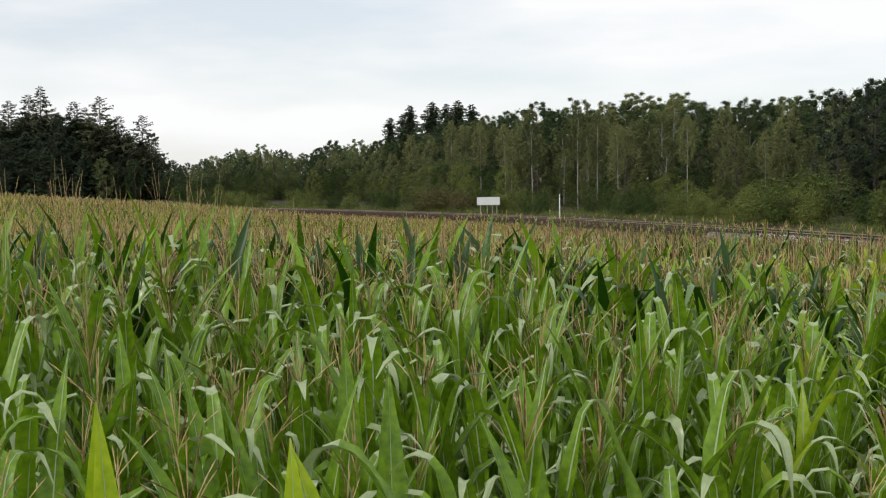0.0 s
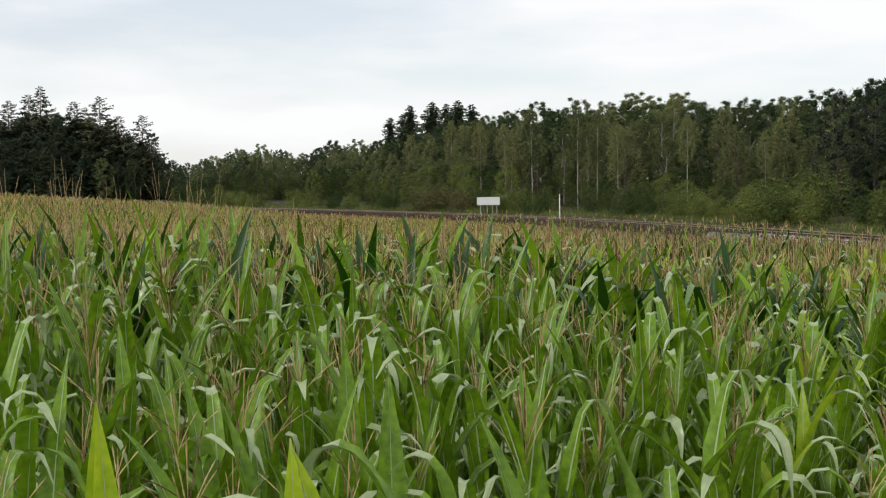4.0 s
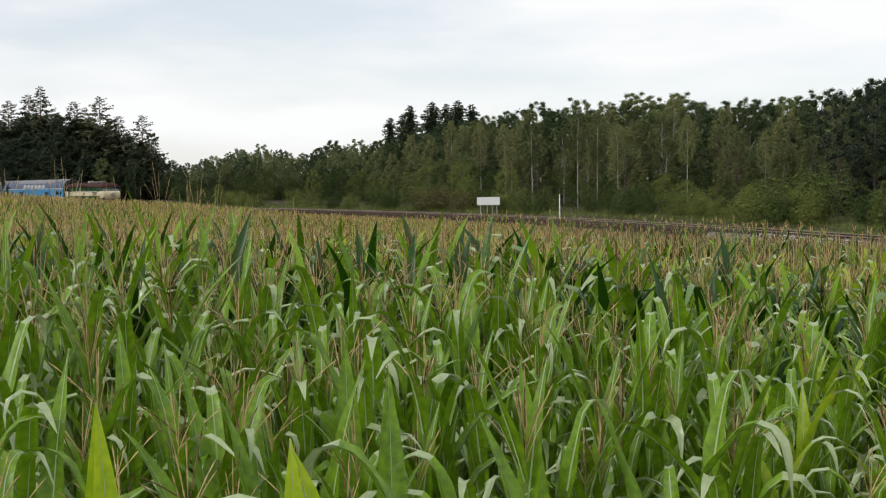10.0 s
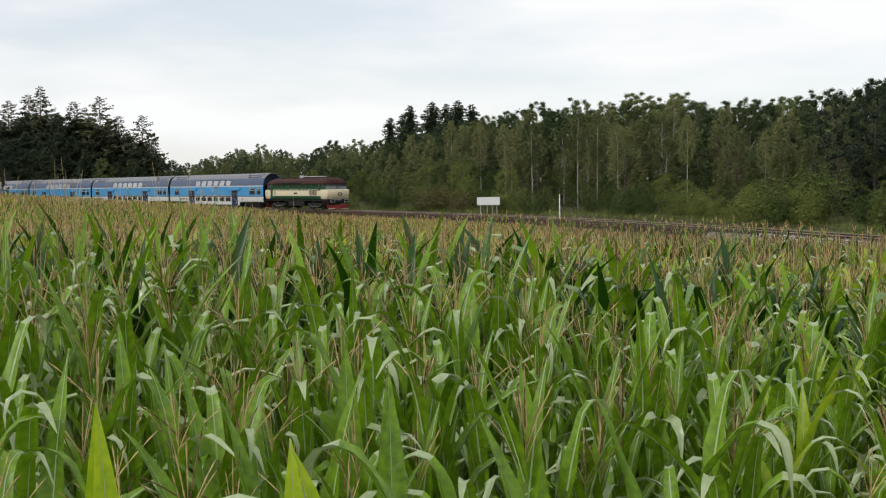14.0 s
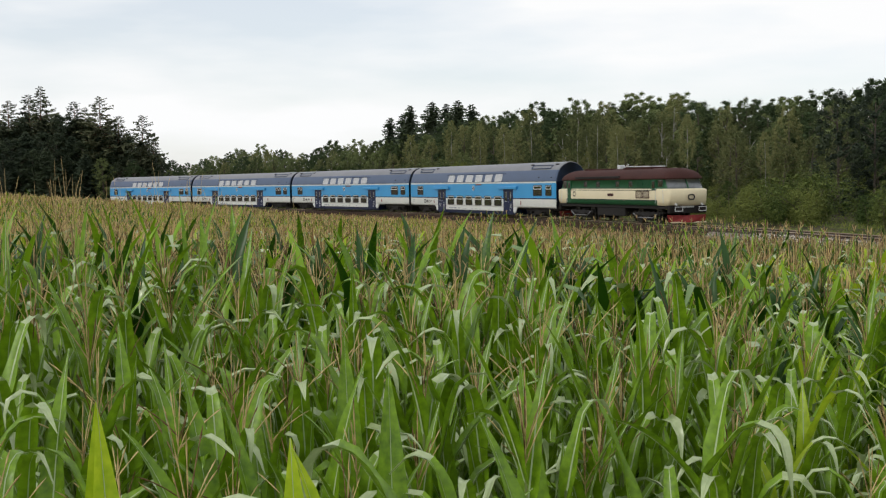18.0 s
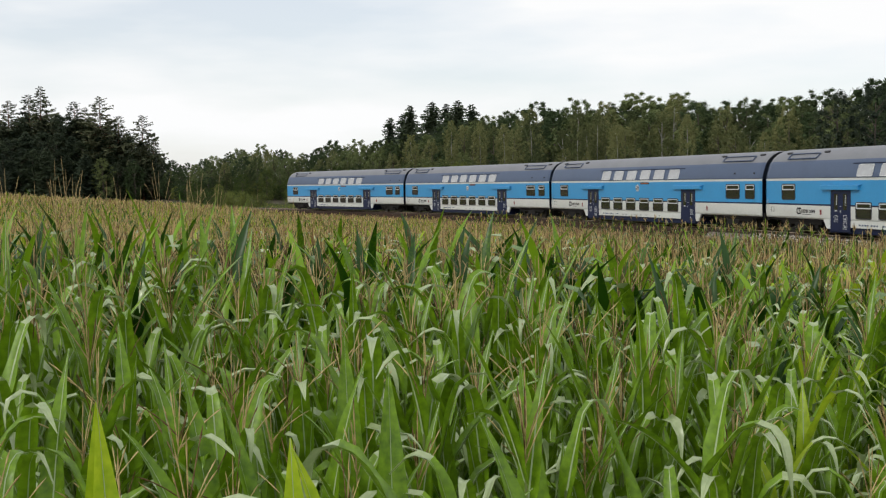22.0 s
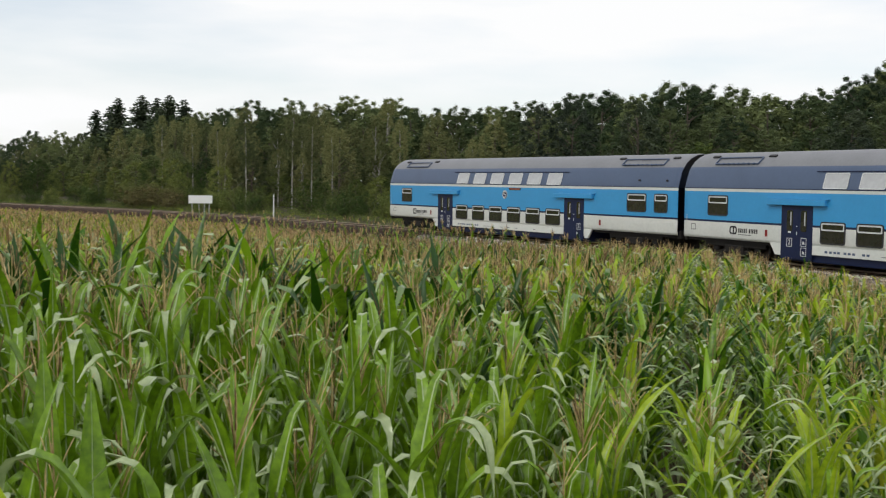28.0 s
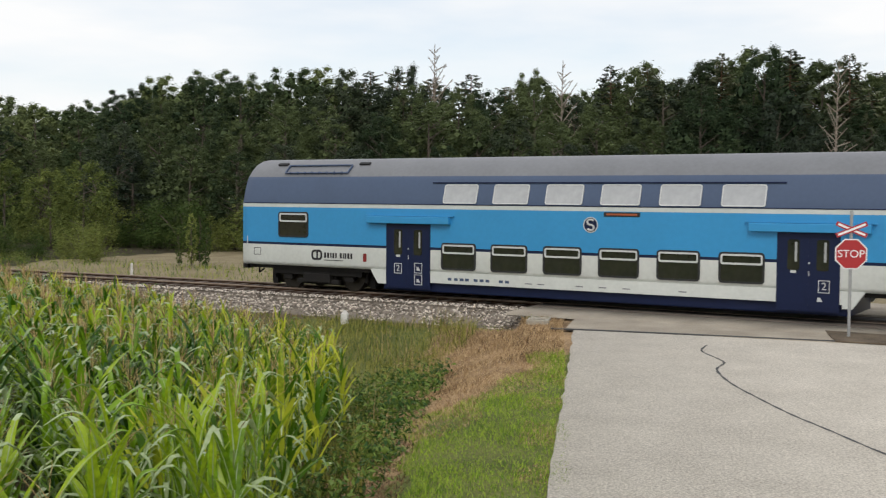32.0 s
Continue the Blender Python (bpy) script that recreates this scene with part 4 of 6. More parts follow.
def build_corn():
    rng = np.random.default_rng(5)

    def spots(r0, r1, density, az0=-27.0, az1=47.5):
        """Planted in rows 0.7 m apart that run along the slope."""
        pts = []
        row = radians(62)
        u, v = np.array([math.cos(row), math.sin(row)]), np.array([-math.sin(row), math.cos(row)])
        gap = 0.7
        along = 1 / (density * gap)
        for b in np.arange(-r1, r1, gap):
            a = np.arange(-r1, r1, along)
            p = u[None] * (a + rng.uniform(-0.3, 0.3, len(a)) * along)[:, None] + v[None] * (b + rng.normal(0, 0.05, len(a)))[:, None]
            r = np.hypot(p[:, 0], p[:, 1])
            az = np.degrees(np.arctan2(p[:, 0], p[:, 1]))
            right = -on_road(p[:, 0], p[:, 1])[1]
            k = (r > np.maximum(r0, np.interp(az, (-5, 15, 30, 45), (4.2, 4.9, 6.2, 7.6)))) & (r <= r1) & (az > az0) & (az < az1) & (r < corn_edge(az)) & (right > 1.2 + 0.12 * r)
            pts.append(p[k])
        return np.concatenate(pts)

    def stand(p, h):
        x, y = p[:, 0], p[:, 1]
        r = np.hypot(x, y)
        az = np.degrees(np.arctan2(x, y))
        edge = np.clip((corn_edge(az) - r) / 6, 0, 1)
        return h * (0.95 + 0.05 * edge) * (np.interp(az, (5, 44), (1.0, 0.90)) + np.interp(az, (17, 24, 30, 34, 44), (0, 0.14, 0.12, 0.03, -0.06)) * np.clip((r - 15) / 8, 0, 1)) * (1 + np.interp(r, (3, 5, 8, 14, 22, 34, 42), (0.04, 0.06, 0.21, 0.21, 0.28, 0.15, 0.0)) * np.interp(az, (-22, -12, 5, 14, 22, 32), (1.15, 1.0, 1.0, 0.7, 0.35, 0.1))) * (1 - 0.11 * np.clip((r - 38) / 15, 0, 1) * np.interp(az, (-7, 1, 12, 17), (0, 1, 1, 0)) + 0.28 * np.clip((-7 - az) / 5, 0, 1) * np.clip((r - 60) / 40, 0, 1))

    def blade(root, p, f, hangs, mat):
        """A leaf with its raised pale midrib."""
        strip3 = p.reshape(-1, 3, 3)
        c = strip3[:, 1]
        d = np.cross(strip3[:, 2] - strip3[:, 0], np.gradient(c, axis=0))
        d /= np.linalg.norm(d, axis=1)[:, None] + 1e-9
        side = strip3[:, 2] - c
        side /= np.linalg.norm(side, axis=1)[:, None] + 1e-9
        w = np.linspace(0.0045, 0.0008, len(c))[:, None]
        rib = np.concatenate([np.stack([c - side * w + d * h, c + side * w + d * h], 1).reshape(-1, 3) for h in (0.003, -0.003)])
        n = len(c)
        faces = np.concatenate([f, grid_faces(n, 2, 3 * n), grid_faces(n, 2, 5 * n)])
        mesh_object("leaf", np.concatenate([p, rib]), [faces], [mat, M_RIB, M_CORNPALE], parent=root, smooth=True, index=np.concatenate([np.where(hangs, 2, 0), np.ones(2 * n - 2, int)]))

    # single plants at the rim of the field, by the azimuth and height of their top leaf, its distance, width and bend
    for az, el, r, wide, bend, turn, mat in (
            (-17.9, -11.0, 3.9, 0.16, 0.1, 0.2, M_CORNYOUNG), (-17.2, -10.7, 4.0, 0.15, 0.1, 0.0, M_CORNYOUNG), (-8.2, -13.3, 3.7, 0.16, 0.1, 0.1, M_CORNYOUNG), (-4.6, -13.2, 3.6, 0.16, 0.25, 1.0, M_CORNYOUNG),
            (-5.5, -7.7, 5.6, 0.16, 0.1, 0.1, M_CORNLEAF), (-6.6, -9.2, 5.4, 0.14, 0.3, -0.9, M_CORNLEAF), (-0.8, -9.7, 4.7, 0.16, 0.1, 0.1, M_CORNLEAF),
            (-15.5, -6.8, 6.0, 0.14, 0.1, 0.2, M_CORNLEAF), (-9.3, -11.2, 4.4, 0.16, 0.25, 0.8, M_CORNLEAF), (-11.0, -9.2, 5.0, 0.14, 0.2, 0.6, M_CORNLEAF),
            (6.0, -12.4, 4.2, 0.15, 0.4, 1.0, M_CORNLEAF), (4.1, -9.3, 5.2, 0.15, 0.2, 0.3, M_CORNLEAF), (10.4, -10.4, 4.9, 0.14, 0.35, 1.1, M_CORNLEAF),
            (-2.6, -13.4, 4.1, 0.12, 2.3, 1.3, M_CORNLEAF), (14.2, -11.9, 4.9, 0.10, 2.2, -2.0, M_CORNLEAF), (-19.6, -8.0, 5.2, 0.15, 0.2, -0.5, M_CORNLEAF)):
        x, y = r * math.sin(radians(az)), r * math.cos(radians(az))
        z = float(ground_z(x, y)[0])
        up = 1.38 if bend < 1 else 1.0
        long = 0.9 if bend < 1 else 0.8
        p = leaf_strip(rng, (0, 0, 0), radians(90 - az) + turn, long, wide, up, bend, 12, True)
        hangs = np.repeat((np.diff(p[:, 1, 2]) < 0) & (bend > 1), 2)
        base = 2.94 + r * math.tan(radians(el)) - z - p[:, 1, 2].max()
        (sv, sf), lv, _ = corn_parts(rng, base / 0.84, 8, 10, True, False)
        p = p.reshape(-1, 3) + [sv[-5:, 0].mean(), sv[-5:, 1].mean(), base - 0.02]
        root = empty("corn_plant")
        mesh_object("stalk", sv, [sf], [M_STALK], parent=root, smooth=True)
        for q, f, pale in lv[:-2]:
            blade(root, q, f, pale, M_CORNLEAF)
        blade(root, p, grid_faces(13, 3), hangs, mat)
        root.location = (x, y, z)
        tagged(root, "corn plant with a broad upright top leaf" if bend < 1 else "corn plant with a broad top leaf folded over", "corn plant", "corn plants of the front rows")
    # nearest plants, one by one
    near = spots(3.0, 40, 7.0)
    near = near[np.argsort(np.hypot(near[:, 0], near[:, 1]))]
    own, rest = near[:290], near[290:]
    kinds = []
    for i in range(11):
        light = i > 6
        (sv, sf), lv, (tv, tf) = corn_parts(rng, 2.1 if light else 2.2, int(rng.integers(9, 12)) + light, 10, True, i in (0, 2, 4, 5, 8, 10), slim=0.78 if light else 0.92)
        root = empty("corn_plant")
        mesh_object("stalk", sv, [sf], [M_STALK], parent=root, smooth=True)
        for p, f, hangs in lv:
            blade(root, p, f, hangs, M_CORNLIGHT if light and rng.uniform() < 0.45 else M_CORNLEAF)
        if len(tv):
            mesh_object("tassel", tv, [tf], [M_TASSEL], parent=root)
        kinds.append(tagged(root, "tall green corn plant with arching leaves and dry tassel", "corn plant", "corn plants of the front rows"))
    used = set()
    hs = stand(own, 1.0)
    for p, h in zip(own, hs):
        i = int(rng.integers(0, 7)) if math.degrees(math.atan2(p[0], p[1])) < rng.uniform(15, 36) else int(rng.integers(7, 11))
        k = h * float(rng.uniform(0.9, 1.1))
        m = pose(p[0], p[1], float(ground_z(p[0], p[1])[0]), float(rng.normal(0, 2)), float(rng.normal(0, 2)), float(rng.uniform(0, 360)))
        ob = copy_thing(kinds[i], m) if i in used else kinds[i]
        used.add(i)
        ob.matrix_basis = m
        ob.scale = (k, k, k)
    tall = []
    for i in range(2):
        (sv, sf), lv, (tv, tf) = corn_parts(rng, 2.2, 8, 10, True, True, 0.6, 0.8, 0.72)
        root = empty("tall_corn_plant")
        mesh_object("stalk", sv, [sf], [M_STALK], parent=root, smooth=True)
        for p, f, _ in lv:
            mesh_object("leaf", p, [f], [M_CORNLEAF], parent=root, smooth=True)
        mesh_object("tassel", tv, [tf], [M_TASSEL], parent=root)
        tall.append(tagged(root, "tall corn plant with tassel standing above the field", "corn plant", "corn plants of the front rows"))
    # a few taller plants whose tassels stand above the field
    for n, (az, el, r) in enumerate(((-21.5, 0.75, 8.5), (-19.6, 1.25, 8.8), (-19.1, 0.7, 9.6), (-17.2, 0.25, 10.0), (-14.4, 0.55, 10.5), (-20.5, 0.2, 9.0), (-11.4, -0.15, 11.0), (-7.4, -0.75, 12.5), (-16.0, -0.1, 11.5), (-18.0, 0.45, 9.4), (-18.6, 0.1, 10.4), (-15.0, -0.2, 12.0), (-12.6, 0.0, 12.0), (-9.6, -0.4, 12.5), (-13.4, 0.2, 12.2))):
        x, y = r * math.sin(radians(az)), r * math.cos(radians(az))
        z = float(ground_z(x, y)[0])
        k = (2.94 + r * math.tan(radians(el)) - z) / (2.2 * 1.02)
        m = pose(x, y, z, 0, 0, float(rng.uniform(0, 360)))
        ob = tall[n] if n < 2 else copy_thing(tall[n % 2], m)
        ob.matrix_basis = m
        ob.scale = (0.9, 0.9, k)

    def mass(name, pts, variants, height, leaves, segs, wide3, label, mat_leaf, grow=1.0, tassel_share=0.8, thick=1.0, slim=1.0, ripe=None):
        temps = []
        for i in range(variants):
            st, lv, ta = corn_parts(rng, 2.0, leaves, segs, wide3, rng.uniform() < tassel_share, thick, slim)
            vs, fs, ix, o = [], [], [], 0
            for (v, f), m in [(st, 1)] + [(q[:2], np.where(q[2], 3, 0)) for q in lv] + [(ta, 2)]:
                if len(v):
                    vs.append(v), fs.append(f + o), ix.append(np.zeros(len(f), int) + m)
                    o += len(v)
            temps.append((np.concatenate(vs), np.concatenate(fs), np.concatenate(ix)))
        which = rng.integers(0, variants, len(pts))
        hs = stand(pts, height / 2.0) * rng.uniform(0.84, 1.13, len(pts))
        zz = ground_z(pts[:, 0], pts[:, 1])
        V, F, I, o = [], [], [], 0
        for k in range(variants):
            sel = np.where(which == k)[0]
            if not len(sel):
                continue
            v, f, ix = temps[k]
            a = rng.uniform(0, 6.283, len(sel))
            c, s = np.cos(a)[:, None], np.sin(a)[:, None]
            h, g = hs[sel][:, None], grow
            x = (v[None, :, 0] * c - v[None, :, 1] * s) * h * g + pts[sel, 0][:, None]
            y = (v[None, :, 0] * s + v[None, :, 1] * c) * h * g + pts[sel, 1][:, None]
            z = v[None, :, 2] * h + zz[sel][:, None]
            V.append(np.stack([x, y, z], -1).reshape(-1, 3))
            F.append((f[None] + (o + np.arange(len(sel)) * len(v))[:, None, None]).reshape(-1, 4))
            I.append(np.tile(ix, len(sel)))
            o += len(sel) * len(v)
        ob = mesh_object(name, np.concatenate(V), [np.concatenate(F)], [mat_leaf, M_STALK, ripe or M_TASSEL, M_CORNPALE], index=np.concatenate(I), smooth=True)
        return tagged(ob, label, "corn field", kind="stuff")

    r = np.hypot(rest[:, 0], rest[:, 1])
    az = np.degrees(np.arctan2(rest[:, 0], rest[:, 1]))
    lim = (corn_edge(az) - r < 2.5) & (az > 30) | (rest[:, 0] * ROAD_DIR[1] * -1 + rest[:, 1] * ROAD_DIR[0] < 2.6 + 0.12 * r) & (r > 8)
    mid = rest[(r < 17) & ~lim & (az < 26 + 5 * np.sin(r * 1.3))]
    slope = rest[(r < 17) & ~lim & (az >= 26 + 5 * np.sin(r * 1.3))]
    mass("corn_rows", mid, 12, 2.15, 10, 6, True, "dense rows of green corn with dry tassels", M_CORNLEAF, 1.0, 0.9, 1.1, 0.98)
    mass("corn_slope", slope, 12, 2.0, 11, 6, True, "green corn on the slope towards the road", M_CORNLEAF, 1.0, 0.7, 1.0, 0.85, ripe=M_TASSELRIPE)
    mass("corn_margin", rest[lim], 12, 1.9, 11, 6, True, "yellowing corn along the margin of the field", M_CORNEDGE, 0.95, 0.6, 0.8, 0.8, ripe=M_TASSELRIPE)
    out = (r >= 17) & ~lim
    bright = (r < 27) | (az < 7 + 4 * np.sin(r * 0.4)) | (az > 24 + 3 * np.sin(r * 0.5))
    mass("corn_field", rest[out & bright], 12, 1.86, 8, 4, False, "wide green corn field with brown tassels", M_CORNLIGHT, 1.15, 0.9, 0.6, 0.95, ripe=M_TASSELRIPE)
    mass("corn_hollow", rest[out & ~bright], 12, 1.86, 8, 4, False, "dull green corn with many brown tassels", M_CORNLEAF, 1.1, 1.0, 0.8, 0.85)
    far2 = np.concatenate([spots(40, 62, 3.0), spots(62, 140, 1.7)])
    left = np.degrees(np.arctan2(far2[:, 0], far2[:, 1])) < 6
    mass("distant_corn", far2[left], 10, 1.62, 4, 2, False, "distant part of the corn field, tassels turning brown", M_CORNLIGHT, 1.4, 1.0, 1.5, 0.8, ripe=M_TASSELRIPE)
    mass("corn_by_the_line", far2[~left], 10, 1.62, 4, 2, False, "brownish corn at the field's end towards the railway", M_CORNLEAF, 1.4, 1.0, 1.7, 0.75)



build_corn()


# ---------------------------------------------------------------- the train
def paint(name, a, rough=0.38, dirt=0.75, spec=0.5):
    return material(name, tuple(c * dirt for c in a), a, 0.7, rough, 0, 0.03, 9, spec=spec)


P_WHITE = paint("white coach paint", (0.68, 0.70, 0.66), 0.4, 0.84)
P_NAVY = paint("navy coach paint", (0.008, 0.015, 0.055), 0.45, 0.75, 0.25)
P_BLUE = paint("sky blue coach paint", (0.036, 0.29, 0.59), 0.36, 0.9)
P_CREAMLINE = paint("pale waist stripe", (0.60, 0.63, 0.60), 0.45, 0.85)
P_SLATE = paint("slate blue coach paint", (0.060, 0.092, 0.165), 0.42, 0.85)
P_ROOF = paint("grey coach roof", (0.20, 0.205, 0.22), 0.5, 0.8)
P_RUBBER = paint("black rubber", (0.02, 0.02, 0.022), 0.7)
P_FRAME = paint("aluminium window frame", (0.62, 0.63, 0.62), 0.4, 0.85)
P_GLASS = material("dark coach glass", (0.016, 0.017, 0.014), (0.034, 0.034, 0.027), 0.6, 0.06, 0, 0.0, 5, spec=0.7)
# Pale base colour stands for the sky mirrored in the glass.
P_SKYGLASS = material("pale glass with sky reflection in its colour", (0.34, 0.35, 0.36), (0.46, 0.47, 0.48), 0.6, 0.12, 0, 0.0, 5, spec=0.8)
P_DARK = material("greasy running gear", (0.005, 0.0045, 0.004), (0.017, 0.014, 0.012), 2, 0.75, 0.2, 0.25, 15)
P_STEEL = material("worn wheel steel", (0.03, 0.026, 0.022), (0.07, 0.06, 0.05), 3, 0.45, 0.8, 0.1)
P_SCREEN = material("locomotive windscreen", (0.07, 0.08, 0.085), (0.13, 0.14, 0.145), 0.8, 0.08, 0, 0.0, 5, spec=0.8)
P_GREEN = paint("dark green locomotive paint", (0.011, 0.082, 0.030), 0.5, spec=0.3)
P_CREAM = paint("cream locomotive paint", (0.68, 0.60, 0.40), 0.42, 0.88)
P_BROWN = paint("brown locomotive roof", (0.060, 0.022, 0.018), 0.75, 0.6, spec=0.2)
P_RED = paint("red paint", (0.30, 0.018, 0.014), 0.65, 0.35)
P_ORANGE = bpy.data.materials.new("orange destination display")
P_ORANGE.use_nodes = True
P_ORANGE.node_tree.nodes["Principled BSDF"].inputs["Base Color"].default_value = (0.10, 0.03, 0.02, 1)
P_ORANGE.node_tree.nodes["Principled BSDF"].inputs["Emission Color"].default_value = (0.8, 0.16, 0.02, 1)
P_ORANGE.node_tree.nodes["Principled BSDF"].inputs["Emission Strength"].default_value = 0.25

COACH = 26.4
SIDE = 1.40  # half width


def rounded(w, h, r, n=4):
    pts = []
    for cx, cz, a0 in ((w / 2 - r, h / 2 - r, 0), (-w / 2 + r, h / 2 - r, 90), (-w / 2 + r, -h / 2 + r, 180), (w / 2 - r, -h / 2 + r, 270)):
        pts += [(cx + r * math.cos(radians(a0 + 90 * k / n)), cz + r * math.sin(radians(a0 + 90 * k / n))) for k in range(n + 1)]
    return pts


def plate(bm, pts, thick):
    """Extrudes an outline in x, z by thick towards -y."""
    a = [bm.verts.new((x, 0, z)) for x, z in pts]
    b = [bm.verts.new((x, -thick, z)) for x, z in pts]
    bm.faces.new(b)
    for i in range(len(pts)):
        j = (i + 1) % len(pts)
        bm.faces.new((a[i], a[j], b[j], b[i]))


def ring(bm, outer, inner, thick):
    n = len(outer)
    lay = [[bm.verts.new((x, y, z)) for x, z in o] for o, y in ((outer, 0), (outer, -thick), (inner, -thick), (inner, 0.0))]
    for p, q in zip(lay, lay[1:]):
        for i in range(n):
            j = (i + 1) % n
            bm.faces.new((p[i], p[j], q[j], q[i]))


def side_pose(x, z, sgn, y=SIDE, tilt=0.0):
    """Placed on the side wall: sgn -1 the right side, 1 the left."""
    return pose(x, -y, z, -tilt, 0, 0) if sgn < 0 else pose(x, y, z, -tilt, 0, 180) if tilt == 0 else Matrix.Rotation(math.pi, 4, "Z") @ pose(-x, -y, z, -tilt, 0, 0)


_shared = {}


def piece(key, make, mat, parent, m, name, label=""):
    """A part whose mesh is built once and shared between alike parts."""
    if key not in _shared:
        bm = bmesh.new()
        make(bm)
        me = bpy.data.meshes.new(name)
        bm.to_mesh(me)
        bm.free()
        me.materials.append(mat)
        _shared[key] = me
    ob = new(name, _shared[key])
    ob.parent = parent
    ob.matrix_basis = m
    if label:
        ob["label"] = label
    return ob


def window(parent, x0, x1, z0, z1, sgn, bar=True):
    w, h = x1 - x0, z1 - z0
    key = (round(w, 2), round(h, 2), bar)
    m = side_pose((x0 + x1) / 2, (z0 + z1) / 2, sgn)
    win = piece(("wf",) + key, lambda bm: ring(bm, rounded(w, h, 0.1), rounded(w - 0.1, h - 0.1, 0.07), 0.025), P_RUBBER, parent, m, "window", "dark window in a black rubber seal")
    piece(("wg",) + key, lambda bm: plate(bm, rounded(w - 0.09, h - 0.09, 0.07), 0.008), P_GLASS, win, Matrix.Identity(4), "pane")
    if bar:
        hh = h * 0.34
        piece(("wh",) + key, lambda bm: ring(bm, rounded(w - 0.1, hh, 0.06), rounded(w - 0.19, hh - 0.10, 0.03), 0.03), P_FRAME, win, pose(0, 0, h / 2 - 0.05 - hh / 2), "hopper_frame", "pale aluminium tilting frame")
    return win


def text_mesh(word, size, mat, parent, m, name="lettering", depth=0.004):
    cu = bpy.data.curves.new("letters", "FONT")
    cu.body, cu.size, cu.align_x, cu.align_y, cu.extrude = word, size, "CENTER", "CENTER", depth
    tmp = bpy.data.objects.new("letters", cu)
    scene.collection.objects.link(tmp)
    bpy.context.view_layer.update()
    me = bpy.data.meshes.new_from_object(tmp.evaluated_get(bpy.context.evaluated_depsgraph_get()))
    bpy.data.objects.remove(tmp)
    me.materials.clear()
    me.materials.append(mat)
    ob = new(name, me)
    ob.parent = parent
    ob.matrix_basis = m @ pose(0, 0, 0, 90, 0, 0)
    return ob


COACH_CUTS = (0.28, 26.12)
SECTION = [(1.36, 0.78), (1.40, 0.9), (1.40, 1.46), (1.40, 1.54), (1.40, 2.70), (1.40, 2.83), (1.33, 3.1), (1.19, 3.56), (1.10, 3.70), (0.93, 3.92), (0.66, 4.12), (0.34, 4.26), (0.0, 4.31)]
BAND = [0, 0, 1, 2, 3, 4, 4, 4, 5, 5, 5, 5]


def bogie(parent, x, base, r, name="bogie"):
    bg = empty(name)
    bg.parent = parent
    bg.location = (x, 0, 0)

    def frame_mesh(bm):
        for sg in (-1, 1):
            y = sg * 1.05
            box(bm, -base / 2 - 0.55, base / 2 + 0.55, y - 0.09, y + 0.09, r + 0.02, r + 0.24, 0.03)
            box(bm, -0.55, 0.55, y - 0.12, y + 0.12, 0.24, r + 0.1, 0.04)
            for k in (-1, 1):
                box(bm, k * base / 2 - 0.17, k * base / 2 + 0.17, y - 0.03, y + 0.17 if sg > 0 else y + 0.05, r - 0.16, r + 0.16, 0.03)
                rod(bm, (k * base / 2 - 0.3, y, r + 0.05), (k * base / 2 - 0.3, y, r + 0.34), 0.085, n=8)
                rod(bm, (k * base / 2 + 0.3, y, r + 0.05), (k * base / 2 + 0.3, y, r + 0.34), 0.085, n=8)
                box(bm, k * (base / 2 + 0.75) - 0.1, k * (base / 2 + 0.75) + 0.1, sg * 0.75 - 0.06, sg * 0.75 + 0.06, 0.12, 0.5)
        box(bm, -0.3, 0.3, -1.0, 1.0, r + 0.05, r + 0.35, 0.03)
        for sg in (-1, 1):
            for k in (-1, 1):
                box(bm, k * base / 4 - 0.22, k * base / 4 + 0.22, sg * 1.0 - 0.1, sg * 1.0 + 0.1, 0.2, 0.36, 0.03)
                rod(bm, (k * base / 2 - 0.62, sg * 0.95, 0.3), (k * base / 2 - 0.62, sg * 0.95, r + 0.2), 0.06)
                rod(bm, (k * base / 2 + 0.62, sg * 0.95, 0.3), (k * base / 2 + 0.62, sg * 0.95, r + 0.2), 0.06)
        box(bm, -base / 2 - 0.4, base / 2 + 0.4, -0.55, 0.55, 0.2, r + 0.2)

    piece(("bf", base, r), frame_mesh, P_DARK, bg, Matrix.Identity(4), "bogie_frame", "black greasy steel bogie frame")

    def wheels(bm):
        for sg in (-1, 1):
            rod(bm, (0, sg * 0.68, 0), (0, sg * 0.82, 0), r - 0.005, n=24)
            rod(bm, (0, sg * 0.655, 0), (0, sg * 0.68, 0), r + 0.03, n=24)
            rod(bm, (0, sg * 0.82, 0), (0, sg * 0.92, 0), 0.16, n=12)
        rod(bm, (0, -0.9, 0), (0, 0.9, 0), 0.08, n=10)

    for k in (-1, 1):
        piece(("ws", r), wheels, P_STEEL, bg, pose(k * base / 2, 0, r), "wheelset", "worn steel wheels on an axle")
    return bg


